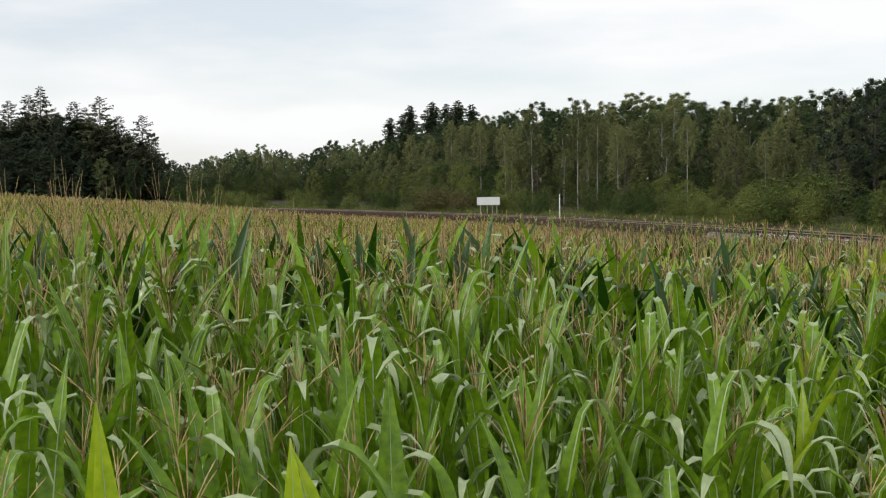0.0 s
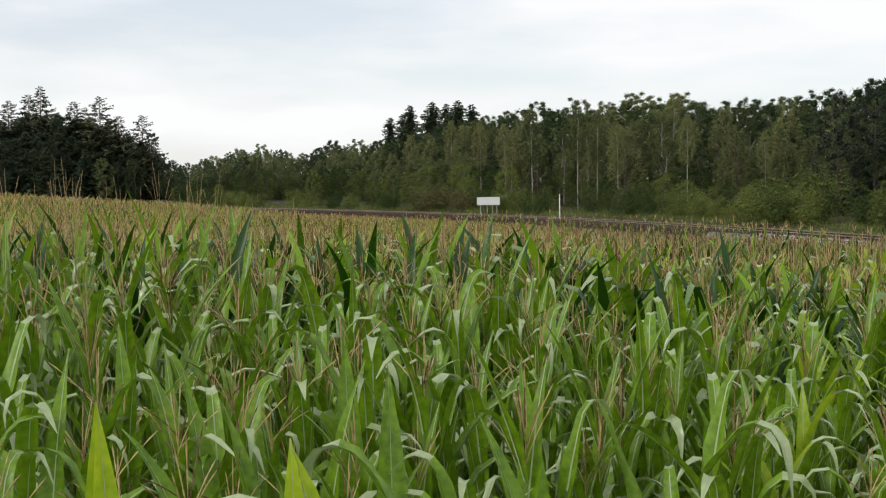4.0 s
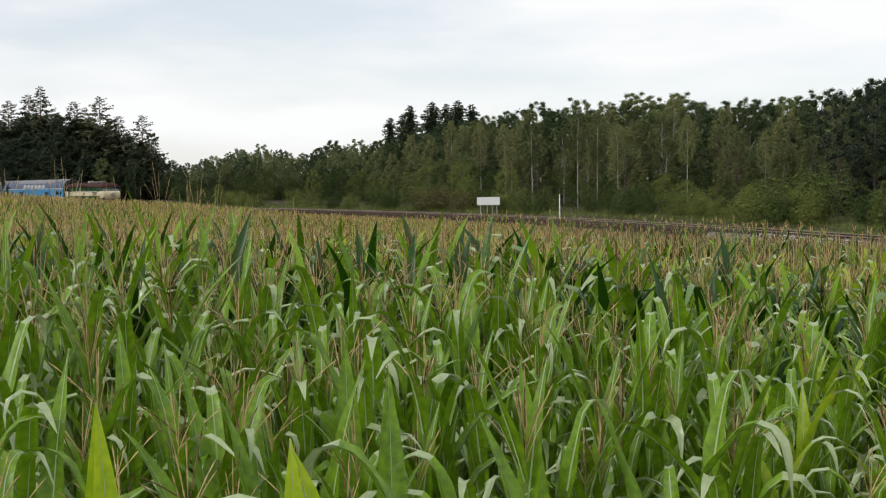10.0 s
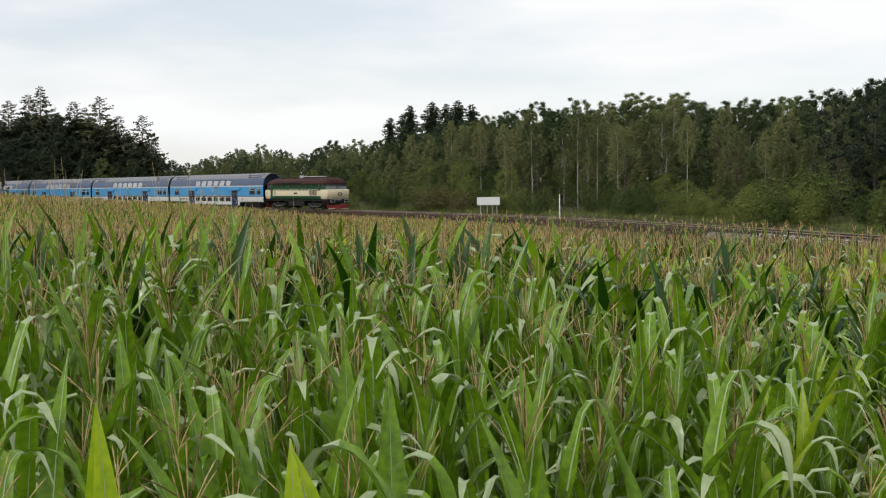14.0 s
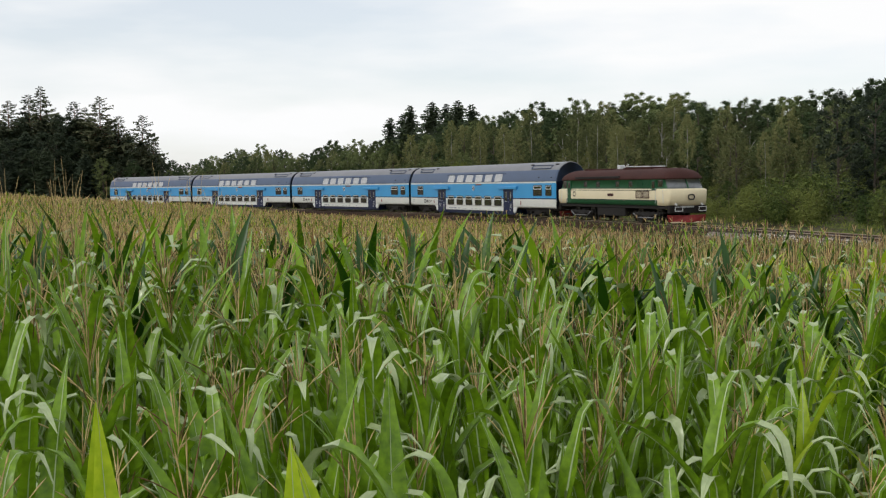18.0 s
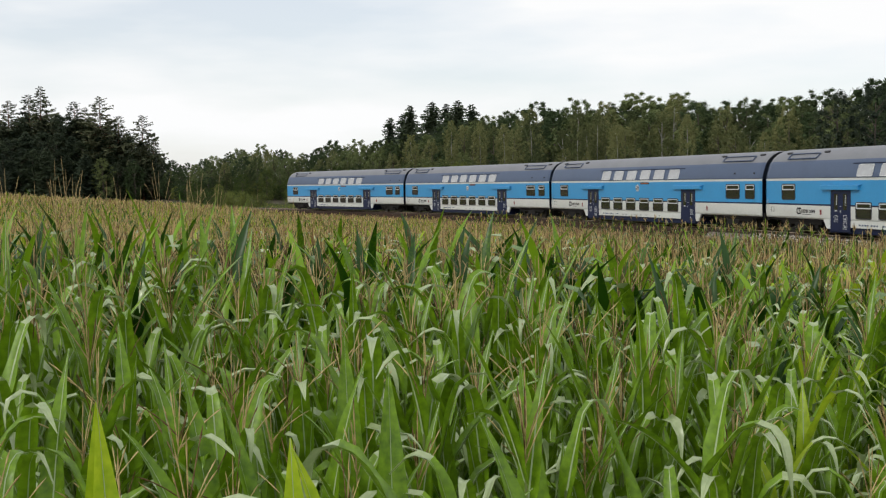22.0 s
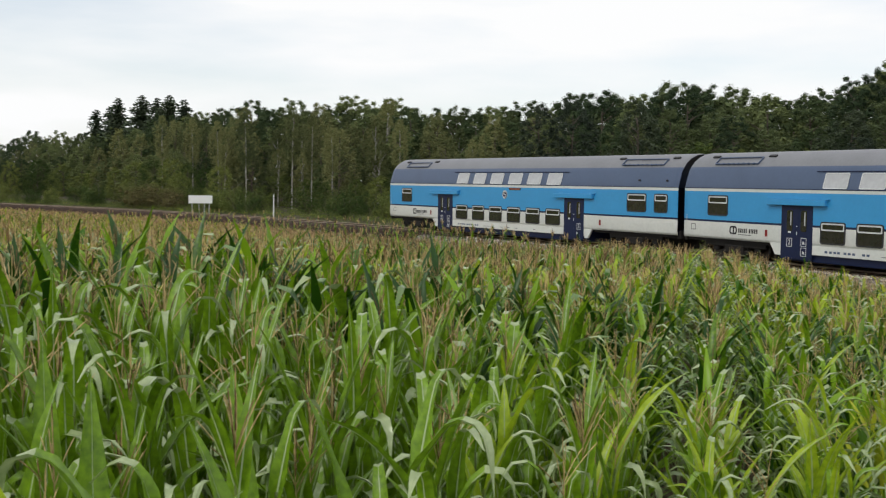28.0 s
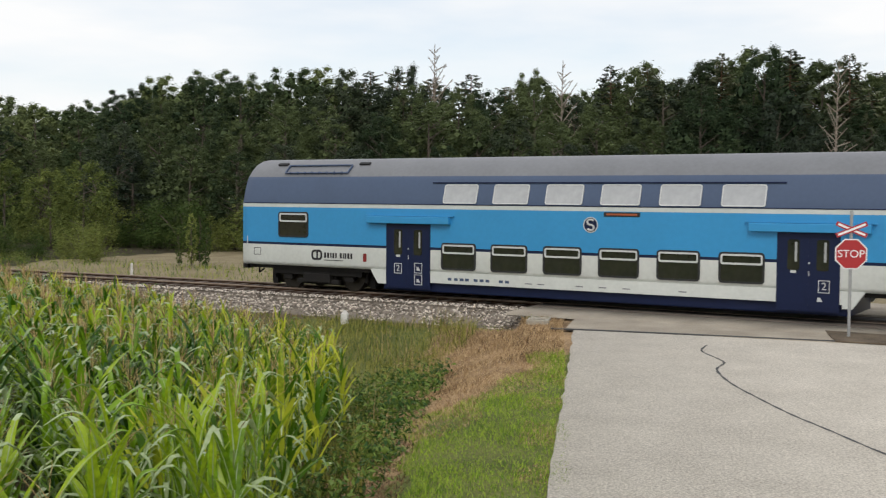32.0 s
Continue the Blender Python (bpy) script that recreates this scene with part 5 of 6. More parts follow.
def build_coach():
    c = empty("passenger_coach")
    # shell
    xs = [COACH_CUTS[0], COACH_CUTS[0] + 0.04, 0.6, 13.2, 25.8, COACH_CUTS[1] - 0.04, COACH_CUTS[1]]
    prof = [(y, z) for y, z in SECTION] + [(-y, z) for y, z in SECTION[-2::-1]]
    v, f, idx = [], [], []
    k = len(prof)
    for i, x in enumerate(xs):
        sh = 0.97 if i in (0, len(xs) - 1) else 1.0
        v += [(x - 13.2, y * sh, 0.78 + (z - 0.78) * (0.992 if sh < 1 else 1)) for y, z in prof]
    for i in range(len(xs) - 1):
        for j in range(k - 1):
            f.append([i * k + j, i * k + j + 1, (i + 1) * k + j + 1, (i + 1) * k + j])
            idx.append(BAND[j] if j < 12 else BAND[23 - j])
        f.append([i * k + k - 1, i * k, (i + 1) * k, (i + 1) * k + k - 1])
        idx.append(6)
    for i, flip in ((0, True), (len(xs) - 1, False)):
        for j in range(12):
            a = [i * k + j, i * k + j + 1, i * k + k - 2 - j, i * k + k - 1 - j]
            f.append(a if flip else a[::-1])
            idx.append(4 if BAND[j] in (4, 5) else 1)
    quads = np.array(f)
    body = mesh_object("body", np.array(v), [quads], [P_WHITE, P_NAVY, P_BLUE, P_CREAMLINE, P_SLATE, P_ROOF, P_DARK], parent=c, index=idx)
    o = -13.2

    # lowered middle between the entrance doors
    def skirt(bm):
        for sg in (-1, 1):
            pts = [(5.55 + o, 0.80), (20.35 + o, 0.80), (20.05 + o, 0.36), (19.8 + o, 0.36), (19.8 + o, 0.46), (6.6 + o, 0.46), (6.6 + o, 0.36), (5.85 + o, 0.36)]
            vs = [bm.verts.new((x, sg * 1.395, z)) for x, z in pts]
            ws = [bm.verts.new((x, sg * 1.30, z)) for x, z in pts]
            bm.faces.new(vs)
            bm.faces.new(ws)
            for i in range(len(pts)):
                j = (i + 1) % len(pts)
                bm.faces.new((vs[i], vs[j], ws[j], ws[i]))
        bmesh.ops.recalc_face_normals(bm, faces=bm.faces)
    piece("skirt", skirt, P_WHITE, c, Matrix.Identity(4), "skirt", "white lower side panel between the doors")

    def belly(bm):
        box(bm, 6.0 + o, 20.0 + o, -1.29, 1.29, 0.17, 0.79, 0.03)
    piece("belly", belly, P_NAVY, c, Matrix.Identity(4), "underframe", "dark blue underframe below the lower deck")

    def ends(bm):
        for x0, x1 in ((0.45, 5.6), (20.3, 25.95)):
            box(bm, x0 + o, x1 + o, -1.22, 1.22, 0.66, 0.95)
            # Added filler box blocks the view and stands for shade under the coach.
            box(bm, x0 + 0.5 + o, x1 - 0.5 + o, -0.6, 0.6, 0.14, 0.8)
        for x in (0.28, 26.12):
            d = -1 if x < 1 else 1
            for y in (-0.87, 0.87):
                rod(bm, (x + o, y, 1.0), (x + o + d * 0.2, y, 1.0), 0.11, n=12)
                rod(bm, (x + o + d * 0.2, y, 1.0), (x + o + d * 0.25, y, 1.0), 0.22, n=16)
            rod(bm, (x + o, 0, 0.95), (x + o + d * 0.25, 0, 0.9), 0.07)
            box(bm, x + o - 0.1, x + o + 0.1, -1.25, 1.25, 0.62, 0.98, 0.03)
            for y in (-0.4, 0.45):
                rod(bm, (x + o + d * 0.08, y, 0.85), (x + o + d * 0.18, y + 0.1, 0.42), 0.03)
                rod(bm, (x + o + d * 0.18, y + 0.1, 0.42), (x + o + d * 0.05, y + 0.2, 0.55), 0.03)
    piece("ends", ends, P_DARK, c, Matrix.Identity(4), "buffer_beam", "black buffers, coupling hoses and beam, with added boxes as shade under the coach")

    def gangway(bm):
        for x in (0.15, 26.25):
            box(bm, x + o - 0.14, x + o + 0.14, -0.75, 0.75, 0.95, 3.1, 0.05)
    piece("gangway", gangway, P_RUBBER, c, Matrix.Identity(4), "gangway", "black rubber gangway bellows")

    for sg in (-1, 1):
        for x0, x1 in ((1.86, 3.10), (22.85, 24.15)):
            window(c, x0 + o, x1 + o, 1.72, 2.55, sg)
        window(c, 24.66 + o, 25.52 + o, 1.72, 2.55, sg)
        for k in range(6):
            a = 8.17 + 1.702 * k
            window(c, a + o, a + 1.2 + o, 0.88, 1.69, sg)
            # upper deck, in the sloping shoulder
            w = a + 0.03
            m = side_pose(w + 0.58 + o, 3.155, sg, 1.318, 16.5)
            win = piece("uwf", lambda bm: ring(bm, rounded(1.16, 0.6, 0.07), rounded(1.1, 0.54, 0.05), 0.022), P_FRAME, c, m, "window", "upper deck window in the sloping roof side, sky reflection painted pale")
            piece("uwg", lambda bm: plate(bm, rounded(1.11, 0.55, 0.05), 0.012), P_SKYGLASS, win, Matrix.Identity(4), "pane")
        piece("gutter", lambda bm: box(bm, -5.3, 5.3, -0.03, 0.01, -0.015, 0.015), P_NAVY, c, side_pose(13.05 + o, 3.50, sg, 1.215), "rain_strip", "dark rain strip above the upper windows")
        piece("waistline", lambda bm: box(bm, -12.85, 12.85, -0.012, 0.01, -0.012, 0.012), P_NAVY, c, side_pose(0, 2.835, sg, 1.40), "trim", "thin dark trim above the pale stripe")
        for x0, x1 in ((6.19, 7.75), (18.21, 19.71)):
            w = x1 - x0
            door = piece("door%.2f" % w, lambda bm: (box(bm, -w / 2, -0.006, -0.006, 0.02, -0.97, 0.97, 0.004), box(bm, 0.006, w / 2, -0.006, 0.02, -0.97, 0.97, 0.004), box(bm, -w / 2 - 0.03, w / 2 + 0.03, -0.003, 0.02, -1.0, 1.0)),
                         P_NAVY, c, side_pose((x0 + x1) / 2 + o, 1.25, sg), "door", "navy blue double-leaf entrance door")
            for dx in (-0.36, 0.36):
                piece("doorpane", lambda bm: plate(bm, rounded(0.3, 0.78, 0.06), 0.012), P_GLASS, door, pose(dx, 0, 0.42), "door_window")
                # Pale strip paints a sky reflection onto the dark door pane.
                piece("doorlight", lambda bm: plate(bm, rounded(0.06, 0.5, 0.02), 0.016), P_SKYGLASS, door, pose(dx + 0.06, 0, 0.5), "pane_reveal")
            piece("doorhandle", lambda bm: (rod(bm, (0.03, -0.03, 0.0), (0.03, -0.03, 0.12), 0.012), rod(bm, (0.03, -0.03, 0.3), (0.03, -0.03, 0.34), 0.02)), P_FRAME, door, pose(0, 0, -0.1), "handle", "pale metal door handle")
            piece("notice", lambda bm: plate(bm, rounded(0.14, 0.2, 0.01), 0.01), P_FRAME, door, pose(-0.36, 0, 0.06), "notice", "small white notice")
            if sg < 0:
                plates = ((-0.36, -0.39),) if x0 > 10 else ((-0.36, -0.39), (0.38, -0.36), (0.38, -0.72))
                if x0 > 10:
                    plates = ((0.40, -0.36), (0.30, -0.66))
                for i, (dx, dz) in enumerate(plates):
                    small = x0 > 10 and i == 1
                    small or piece("classplate", lambda bm: ring(bm, rounded(0.28, 0.32, 0.01), rounded(0.24, 0.28, 0.01), 0.012), P_FRAME, door, pose(dx, 0, dz), "class_plate", "white outlined sign")
                    if i == 0:
                        text_mesh("2", 0.27, P_FRAME, door, pose(dx, -0.012, dz), "class_numeral")
                    else:
                        piece("pictogram", lambda bm: (plate(bm, [(-0.06, -0.08), (0.07, -0.08), (0.02, 0.02), (-0.05, 0.03)], 0.012)), P_FRAME, door, pose(dx, 0, dz), "pictogram", "small white pictogram")
            piece("canopy%.1f" % w, lambda bm: (box(bm, -1.5, 1.5, -0.16, 0.01, -0.12, 0.10, 0.02), box(bm, -1.62, 1.62, -0.07, 0.01, 0.11, 0.14)), P_BLUE, c, side_pose((x0 + x1) / 2 + o + 0.02, 2.36, sg), "door_canopy", "blue housing of the door drive above the door")
        # lettering as bars, emblem, display, small plates
        x = 3.75
        for w in (0.1, 0.1, 0.07, 0.09, 0.08, 0.0, 0.1, 0.05, 0.09, 0.1, 0.09):
            if w:
                piece(("letter", w), lambda bm: plate(bm, [(0, -0.085), (w * 0.8, -0.085), (w * 0.8, 0.085), (0, 0.085)], 0.004), P_RUBBER, c, side_pose(x + o, 1.17, sg), "lettering_bar")
            x += w + 0.02 if w else 0.08
        piece("underline", lambda bm: plate(bm, [(0.0, -0.012), (0.75, -0.012), (0.75, 0.012), (0.0, 0.012)], 0.004), P_RUBBER, c, side_pose(3.75 + o, 1.01, sg), "fine_print_bar")
        piece("operator_mark", lambda bm: (ring(bm, rounded(0.44, 0.34, 0.13), rounded(0.30, 0.20, 0.07), 0.005), plate(bm, [(-0.02, -0.12), (0.05, -0.12), (0.05, 0.12), (-0.02, 0.12)], 0.005)), P_RUBBER, c, side_pose(3.45 + o, 1.17, sg), "emblem", "dark rounded emblem")
        for q in (0, 0.22, 0.42, 0.6, 0.9, 1.1, 1.3, 1.75, 1.95):
            piece("numberbar_side", lambda bm: plate(bm, [(0, -0.04), (0.13, -0.04), (0.13, 0.04), (0, 0.04)], 0.004), P_SLATE, c, side_pose(8.4 + q + o, 0.60, sg, 1.395), "number_bar")
        for q in (0, 0.4, 1.6, 2.3, 3.0, 4.6):
            piece("fineprint", lambda bm: plate(bm, [(0, -0.015), (0.22, -0.015), (0.22, 0.015), (0, 0.015)], 0.004), P_ROOF, c, side_pose(11.0 + q + o, 0.58, sg, 1.395), "fine_print_bar")
        piece("revision", lambda bm: ring(bm, rounded(0.3, 0.24, 0.01), rounded(0.26, 0.2, 0.01), 0.004), P_RUBBER, c, side_pose(0.95 + o, 1.22, sg), "inspection_plate", "thin outlined inspection panel")
        piece("redplate", lambda bm: plate(bm, rounded(0.13, 0.26, 0.02), 0.01), P_RED, c, side_pose(5.35 + o, 1.14, sg), "red_plate", "small dark red plate")
        piece("redplate", lambda bm: plate(bm, rounded(0.13, 0.26, 0.02), 0.01), P_RED, c, side_pose(20.95 + o, 1.14, sg), "red_plate", "small dark red plate")
        disc = piece("roundel", lambda bm: plate(bm, rounded(0.43, 0.43, 0.214, 8), 0.006), P_NAVY, c, side_pose(13.03 + o, 2.32, sg), "roundel", "round dark blue emblem with white rim")
        swirl = [(0.10 * math.cos(radians(a)), 0.075 + 0.075 * math.sin(radians(a))) for a in range(30, 271, 24)] + [(0.10 * math.cos(radians(a)), -0.075 + 0.075 * math.sin(radians(a))) for a in range(66, -151, -24)]
        piece("roundel2", lambda bm: [rod(bm, (p[0], -0.008, p[1]), (q[0], -0.008, q[1]), 0.03, n=6) for p, q in zip(swirl, swirl[1:])], P_FRAME, disc, Matrix.Identity(4), "emblem_swirl", "white swirl")
        piece("roundel3", lambda bm: ring(bm, rounded(0.44, 0.44, 0.219, 8), rounded(0.39, 0.39, 0.194, 8), 0.012), P_FRAME, disc, Matrix.Identity(4), "emblem_rim", "white rim")
        piece("display", lambda bm: box(bm, -0.53, 0.53, -0.015, 0.01, -0.06, 0.06, 0.005), P_RUBBER, c, side_pose(13.95 + o, 2.62, sg), "display_frame", "narrow destination display")
        piece("display2", lambda bm: box(bm, -0.45, 0.45, -0.02, 0.0, -0.025, 0.025), P_ORANGE, c, side_pose(13.95 + o, 2.62, sg), "display", "glowing orange display strip")
        piece("lamp", lambda bm: box(bm, -0.05, 0.05, -0.06, 0.0, -0.04, 0.04, 0.01), P_RUBBER, c, side_pose(23.6 + o, 3.13, sg, 1.32), "marker_lamp")
        piece("lamp", lambda bm: box(bm, -0.05, 0.05, -0.06, 0.0, -0.04, 0.04, 0.01), P_RUBBER, c, side_pose(25.4 + o, 3.13, sg, 1.32), "marker_lamp")
        piece("handrail", lambda bm: rod(bm, (0, -0.04, -0.14), (0, -0.04, 0.22), 0.014, n=6), P_FRAME, c, side_pose(0.55 + o, 1.5, sg), "handrail", "pale vertical grab rail")
        # roof hatches
        for x0, x1 in ((1.85, 4.45), (22.05, 24.9)):
            w = x1 - x0

            def hatch(bm, w=w):
                ring(bm, rounded(w, 0.42, 0.03), rounded(w - 0.08, 0.34, 0.02), 0.05)
                for q in np.arange(-w / 2 + 0.25, w / 2 - 0.1, 0.3):
                    box(bm, q - 0.03, q + 0.03, -0.075, 0.0, -0.23, -0.17)
            piece(("hatch", round(w, 1)), hatch, P_SLATE, c, side_pose((x0 + x1) / 2 + o, 3.93, sg, 0.92, 48.0), "roof_hatch", "grey roof hatch with a dark hinged edge")
            piece("vent", lambda bm: box(bm, -0.2, 0.2, -0.06, 0.02, -0.06, 0.06, 0.01), P_RUBBER, c, side_pose(x0 - 0.35 + o, 4.1, sg, 0.68, 60), "roof_vent", "low dark roof vent")
            piece("vent", lambda bm: box(bm, -0.2, 0.2, -0.06, 0.02, -0.06, 0.06, 0.01), P_RUBBER, c, side_pose(x1 + 0.4 + o, 4.1, sg, 0.68, 60), "roof_vent", "low dark roof vent")
    for x in (3.25, 23.15):
        bogie(c, x + o, 2.5, 0.46)
    return tagged(c, "blue and white double-deck passenger coach with grey roof", "railway coach", "coaches of the train")


def build_loco():
    c = empty("locomotive")
    levels = [(1.20, 1.36, 7.72), (1.24, 1.42, 7.84), (1.53, 1.43, 7.95), (2.16, 1.43, 8.0), (2.22, 1.40, 7.93), (2.27, 1.385, 7.66), (2.86, 1.36, 7.30),
              (2.885, 1.41, 7.60), (2.96, 1.40, 7.56), (3.16, 1.29, 7.46), (3.38, 1.06, 7.2), (3.54, 0.68, 6.8), (3.6, 0.25, 6.2)]
    cuts = [-6.5, -5.6, 0.0, 5.6, 6.5]

    def outline(z, w, xe):
        rc = min(0.24 if z < 2.25 else 0.36, w * 0.45)
        pts = []
        arc = [radians(90 * k / 4) for k in range(5)]
        pts += [(x, -w, z) for x in cuts]
        pts += [(xe - rc + rc * math.sin(a) - 0.0, -w + rc - rc * math.cos(a), z) for a in arc]
        bow = 0.26
        pts += [(xe + bow * (1 - t * t), t * (w - rc), z) for t in (-0.6, 0, 0.6)]
        pts += [(xe - rc + rc * math.cos(a), w - rc + rc * math.sin(a), z) for a in arc]
        pts += [(x, w, z) for x in cuts[::-1]]
        pts += [(-xe + rc - rc * math.sin(a), w - rc + rc * math.cos(a), z) for a in arc]
        pts += [(-xe - bow * (1 - t * t), -t * (w - rc), z) for t in (-0.6, 0, 0.6)]
        pts += [(-xe + rc - rc * math.cos(a), -w + rc - rc * math.sin(a), z) for a in arc]
        return pts

    rings = [outline(*q) for q in levels]
    n = len(rings[0])
    v = [p for r in rings for p in r]
    f, idx = [], []
    for i in range(len(rings) - 1):
        for j in range(n):
            k = (j + 1) % n
            f.append([i * n + j, i * n + k, (i + 1) * n + k, (i + 1) * n + j])
            x = sum(v[q][0] for q in f[-1]) / 4
            y = sum(v[q][1] for q in f[-1]) / 4
            nose = abs(x) > 6.45
            cab = abs(x) > 7.2
            idx.append(1 if i in (0, 1) and nose else 0 if i < 2 else 1 if i < 5 else (3 if abs(y) < 1.3 and cab else 0) if i == 5 else 2)
    top = (len(rings) - 1) * n
    faces = [np.array(f)]
    body = mesh_object("body", np.array(v), faces, [P_GREEN, P_CREAM, P_BROWN, P_SCREEN], parent=c, index=idx)
    bm = bmesh.new()
    bmesh.ops.contextual_create(bm, geom=[bm.verts.new(p) for p in rings[-1]])
    part("roof_top", bm, P_BROWN, c, "brown roof panel")

    def below(bm):
        box(bm, -7.6, 7.6, -1.30, 1.30, 0.98, 1.22, 0.03)
        box(bm, -2.0, 2.0, -1.25, 1.25, 0.42, 0.98, 0.05)
        for x in (-7.75, 7.75):
            box(bm, x - 0.12, x + 0.12, -1.36, 1.36, 0.72, 1.22, 0.03)
    piece("lbelow", below, P_DARK, c, Matrix.Identity(4), "underframe", "black underframe with fuel tank")
    for e in (-1, 1):
        def plough(bm):
            pts = [(-1.3, 0.18), (1.3, 0.18), (1.42, 0.62), (-1.42, 0.62)]
            a = [bm.verts.new((7.72 + 0.22 * (1 - abs(y) / 1.6), y, z)) for y, z in pts]
            m0, m1 = bm.verts.new((8.12, 0, 0.15)), bm.verts.new((7.98, 0, 0.6))
            b = [bm.verts.new((q.co.x - 0.06, q.co.y, q.co.z)) for q in (a[0], m0, a[1], a[2], m1, a[3])]
            loop = [a[0], m0, a[1], a[2], m1, a[3]]
            bm.faces.new((a[0], m0, m1, a[3]))
            bm.faces.new((m0, a[1], a[2], m1))
            for i in range(6):
                bm.faces.new((loop[i], loop[(i + 1) % 6], b[(i + 1) % 6], b[i]))
        m = Matrix.Identity(4) if e > 0 else Matrix.Rotation(math.pi, 4, "Z")
        piece("plough", plough, P_RED, c, m, "snow_plough", "red snow plough with pale edge")
        piece("ploughedge", lambda bm: box(bm, 7.86, 7.98, -1.28, 1.28, 0.12, 0.19), P_CREAM, c, m, "plough_edge", "pale lower edge of the plough")
        for y in (-0.87, 0.87):
            buf = piece("buffer", lambda bm: (rod(bm, (7.85, 0, 1.0), (8.15, 0, 1.0), 0.12, n=12), box(bm, 8.14, 8.19, -0.28, 0.28, 0.86, 1.14, 0.02)), P_DARK, c, m @ pose(0, y, 0), "buffer", "black buffer with rectangular plate")
            piece("bufferrim", lambda bm: ring(bm, rounded(0.58, 0.3, 0.02), rounded(0.5, 0.22, 0.02), 0.012), P_FRAME, buf, pose(8.19, 0, 1.0, 0, 0, 90), "buffer_rim", "white painted buffer rim")
            piece("headlamp", lambda bm: (rod(bm, (7.9, 0, 1.28), (8.06, 0, 1.28), 0.075, n=14)), P_FRAME, c, m @ pose(0, y * 1.1, 0), "headlamp", "round headlamp")
        piece("numberbar", lambda bm: box(bm, 7.86, 7.885, -0.42, 0.42, 1.08, 1.19), P_FRAME, c, m, "number_bars", "plain pale number bar")
        piece("loopmark", lambda bm: (ring(bm, rounded(0.5, 0.36, 0.14), rounded(0.34, 0.2, 0.07), 0.02)), P_RUBBER, c, m @ pose(8.265, 0, 1.74, 0, 0, 90), "emblem", "dark rounded emblem on the nose")
        # windscreen frames: pillar and visor
        piece("pillar", lambda bm: (rod(bm, (7.94, 0, 2.27), (7.59, 0, 2.87), 0.045, n=6)), P_GREEN, c, m, "windscreen_pillar", "green pillar between the windscreens")
        for y in (-1, 1):
            piece("cabdoorleaf%d" % y, lambda bm: box(bm, 5.75, 6.3, y * 1.40 - 0.02, y * 1.40 + 0.042, 1.26, 2.84, 0.015), P_GREEN, c, m, "cab_door", "green cab door")
            piece("cabdoorpane%d" % y, lambda bm: box(bm, 5.86, 6.19, y * 1.43 - 0.02, y * 1.43 + 0.025, 2.3, 2.75, 0.015), P_GLASS, c, m, "cab_door_window", "dark window of the cab door")
            piece("cabdoor%d" % y, lambda bm: box(bm, 6.5, 7.1, y * 1.36 - 0.02, y * 1.36 + 0.035, 2.3, 2.82, 0.02), P_GLASS, c, m, "cab_side_window", "dark cab side window")
            piece("grab%d" % y, lambda bm: (rod(bm, (6.35, y * 1.46, 1.3), (6.35, y * 1.46, 2.3), 0.015, n=6), rod(bm, (7.3, y * 1.46, 1.3), (7.2, y * 1.44, 2.2), 0.015, n=6)), P_FRAME, c, m, "handrail", "pale vertical handrail")
            piece("steps%d" % y, lambda bm: [box(bm, 6.5, 7.0, y * 1.15 - 0.12, y * 1.15 + 0.12, z, z + 0.04) for z in (0.4, 0.7, 0.98)], P_DARK, c, m, "cab_steps", "black cab steps")
    for sg in (-1, 1):
        for x in (-3.5, -1.6, 1.2, 3.0):
            win = piece("locowin", lambda bm: ring(bm, rounded(0.5, 0.5, 0.08), rounded(0.42, 0.42, 0.06), 0.02), P_RUBBER, c, side_pose(x * -sg, 2.53, sg, 1.37), "engine_room_window", "small dark engine room window")
            piece("locopane", lambda bm: plate(bm, rounded(0.43, 0.43, 0.06), 0.01), P_GLASS, win, Matrix.Identity(4), "pane")
        for x in (4.2, 5.1):
            for z in (1.9, 2.55):
                def grille(bm):
                    ring(bm, rounded(0.8, 0.5, 0.02), rounded(0.74, 0.44, 0.02), 0.03)
                    for q in np.arange(-0.19, 0.2, 0.075):
                        box(bm, -0.37, 0.37, -0.02, 0.0, q - 0.015, q + 0.015)
                piece("grille%d" % (z < 2), grille, P_BROWN if z < 2 else P_GREEN, c, side_pose(x * -sg, z, sg, 1.43 if z < 2.2 else 1.375), "grille", "louvred ventilation grille")
        piece("plateband", lambda bm: box(bm, -0.42, 0.42, -0.02, 0, -0.09, 0.09), P_BROWN, c, side_pose(0.3 * -sg, 1.86, sg, 1.43), "number_plate_bar", "plain dark red-brown plate")
        piece("locomark", lambda bm: ring(bm, rounded(0.4, 0.36, 0.1), rounded(0.28, 0.22, 0.06), 0.01), P_RUBBER, c, side_pose(-5.2 * -sg, 1.9, sg, 1.43), "emblem", "dark emblem on the side")
        piece("beading", lambda bm: (box(bm, -6.45, 6.45, -0.012, 0.0, 0.62, 0.66), box(bm, -6.45, 6.45, -0.012, 0.0, -0.02, 0.02)), P_RUBBER, c, side_pose(0, 1.54, sg, 1.43), "trim", "dark beading between the colours")
        piece("rooflip", lambda bm: box(bm, -5.0, 1.5, -0.10, 0.06, -0.03, 0.12, 0.02), P_DARK, c, side_pose(0, 3.0, sg, 1.36), "roof_gutter", "dark recessed roof edge")
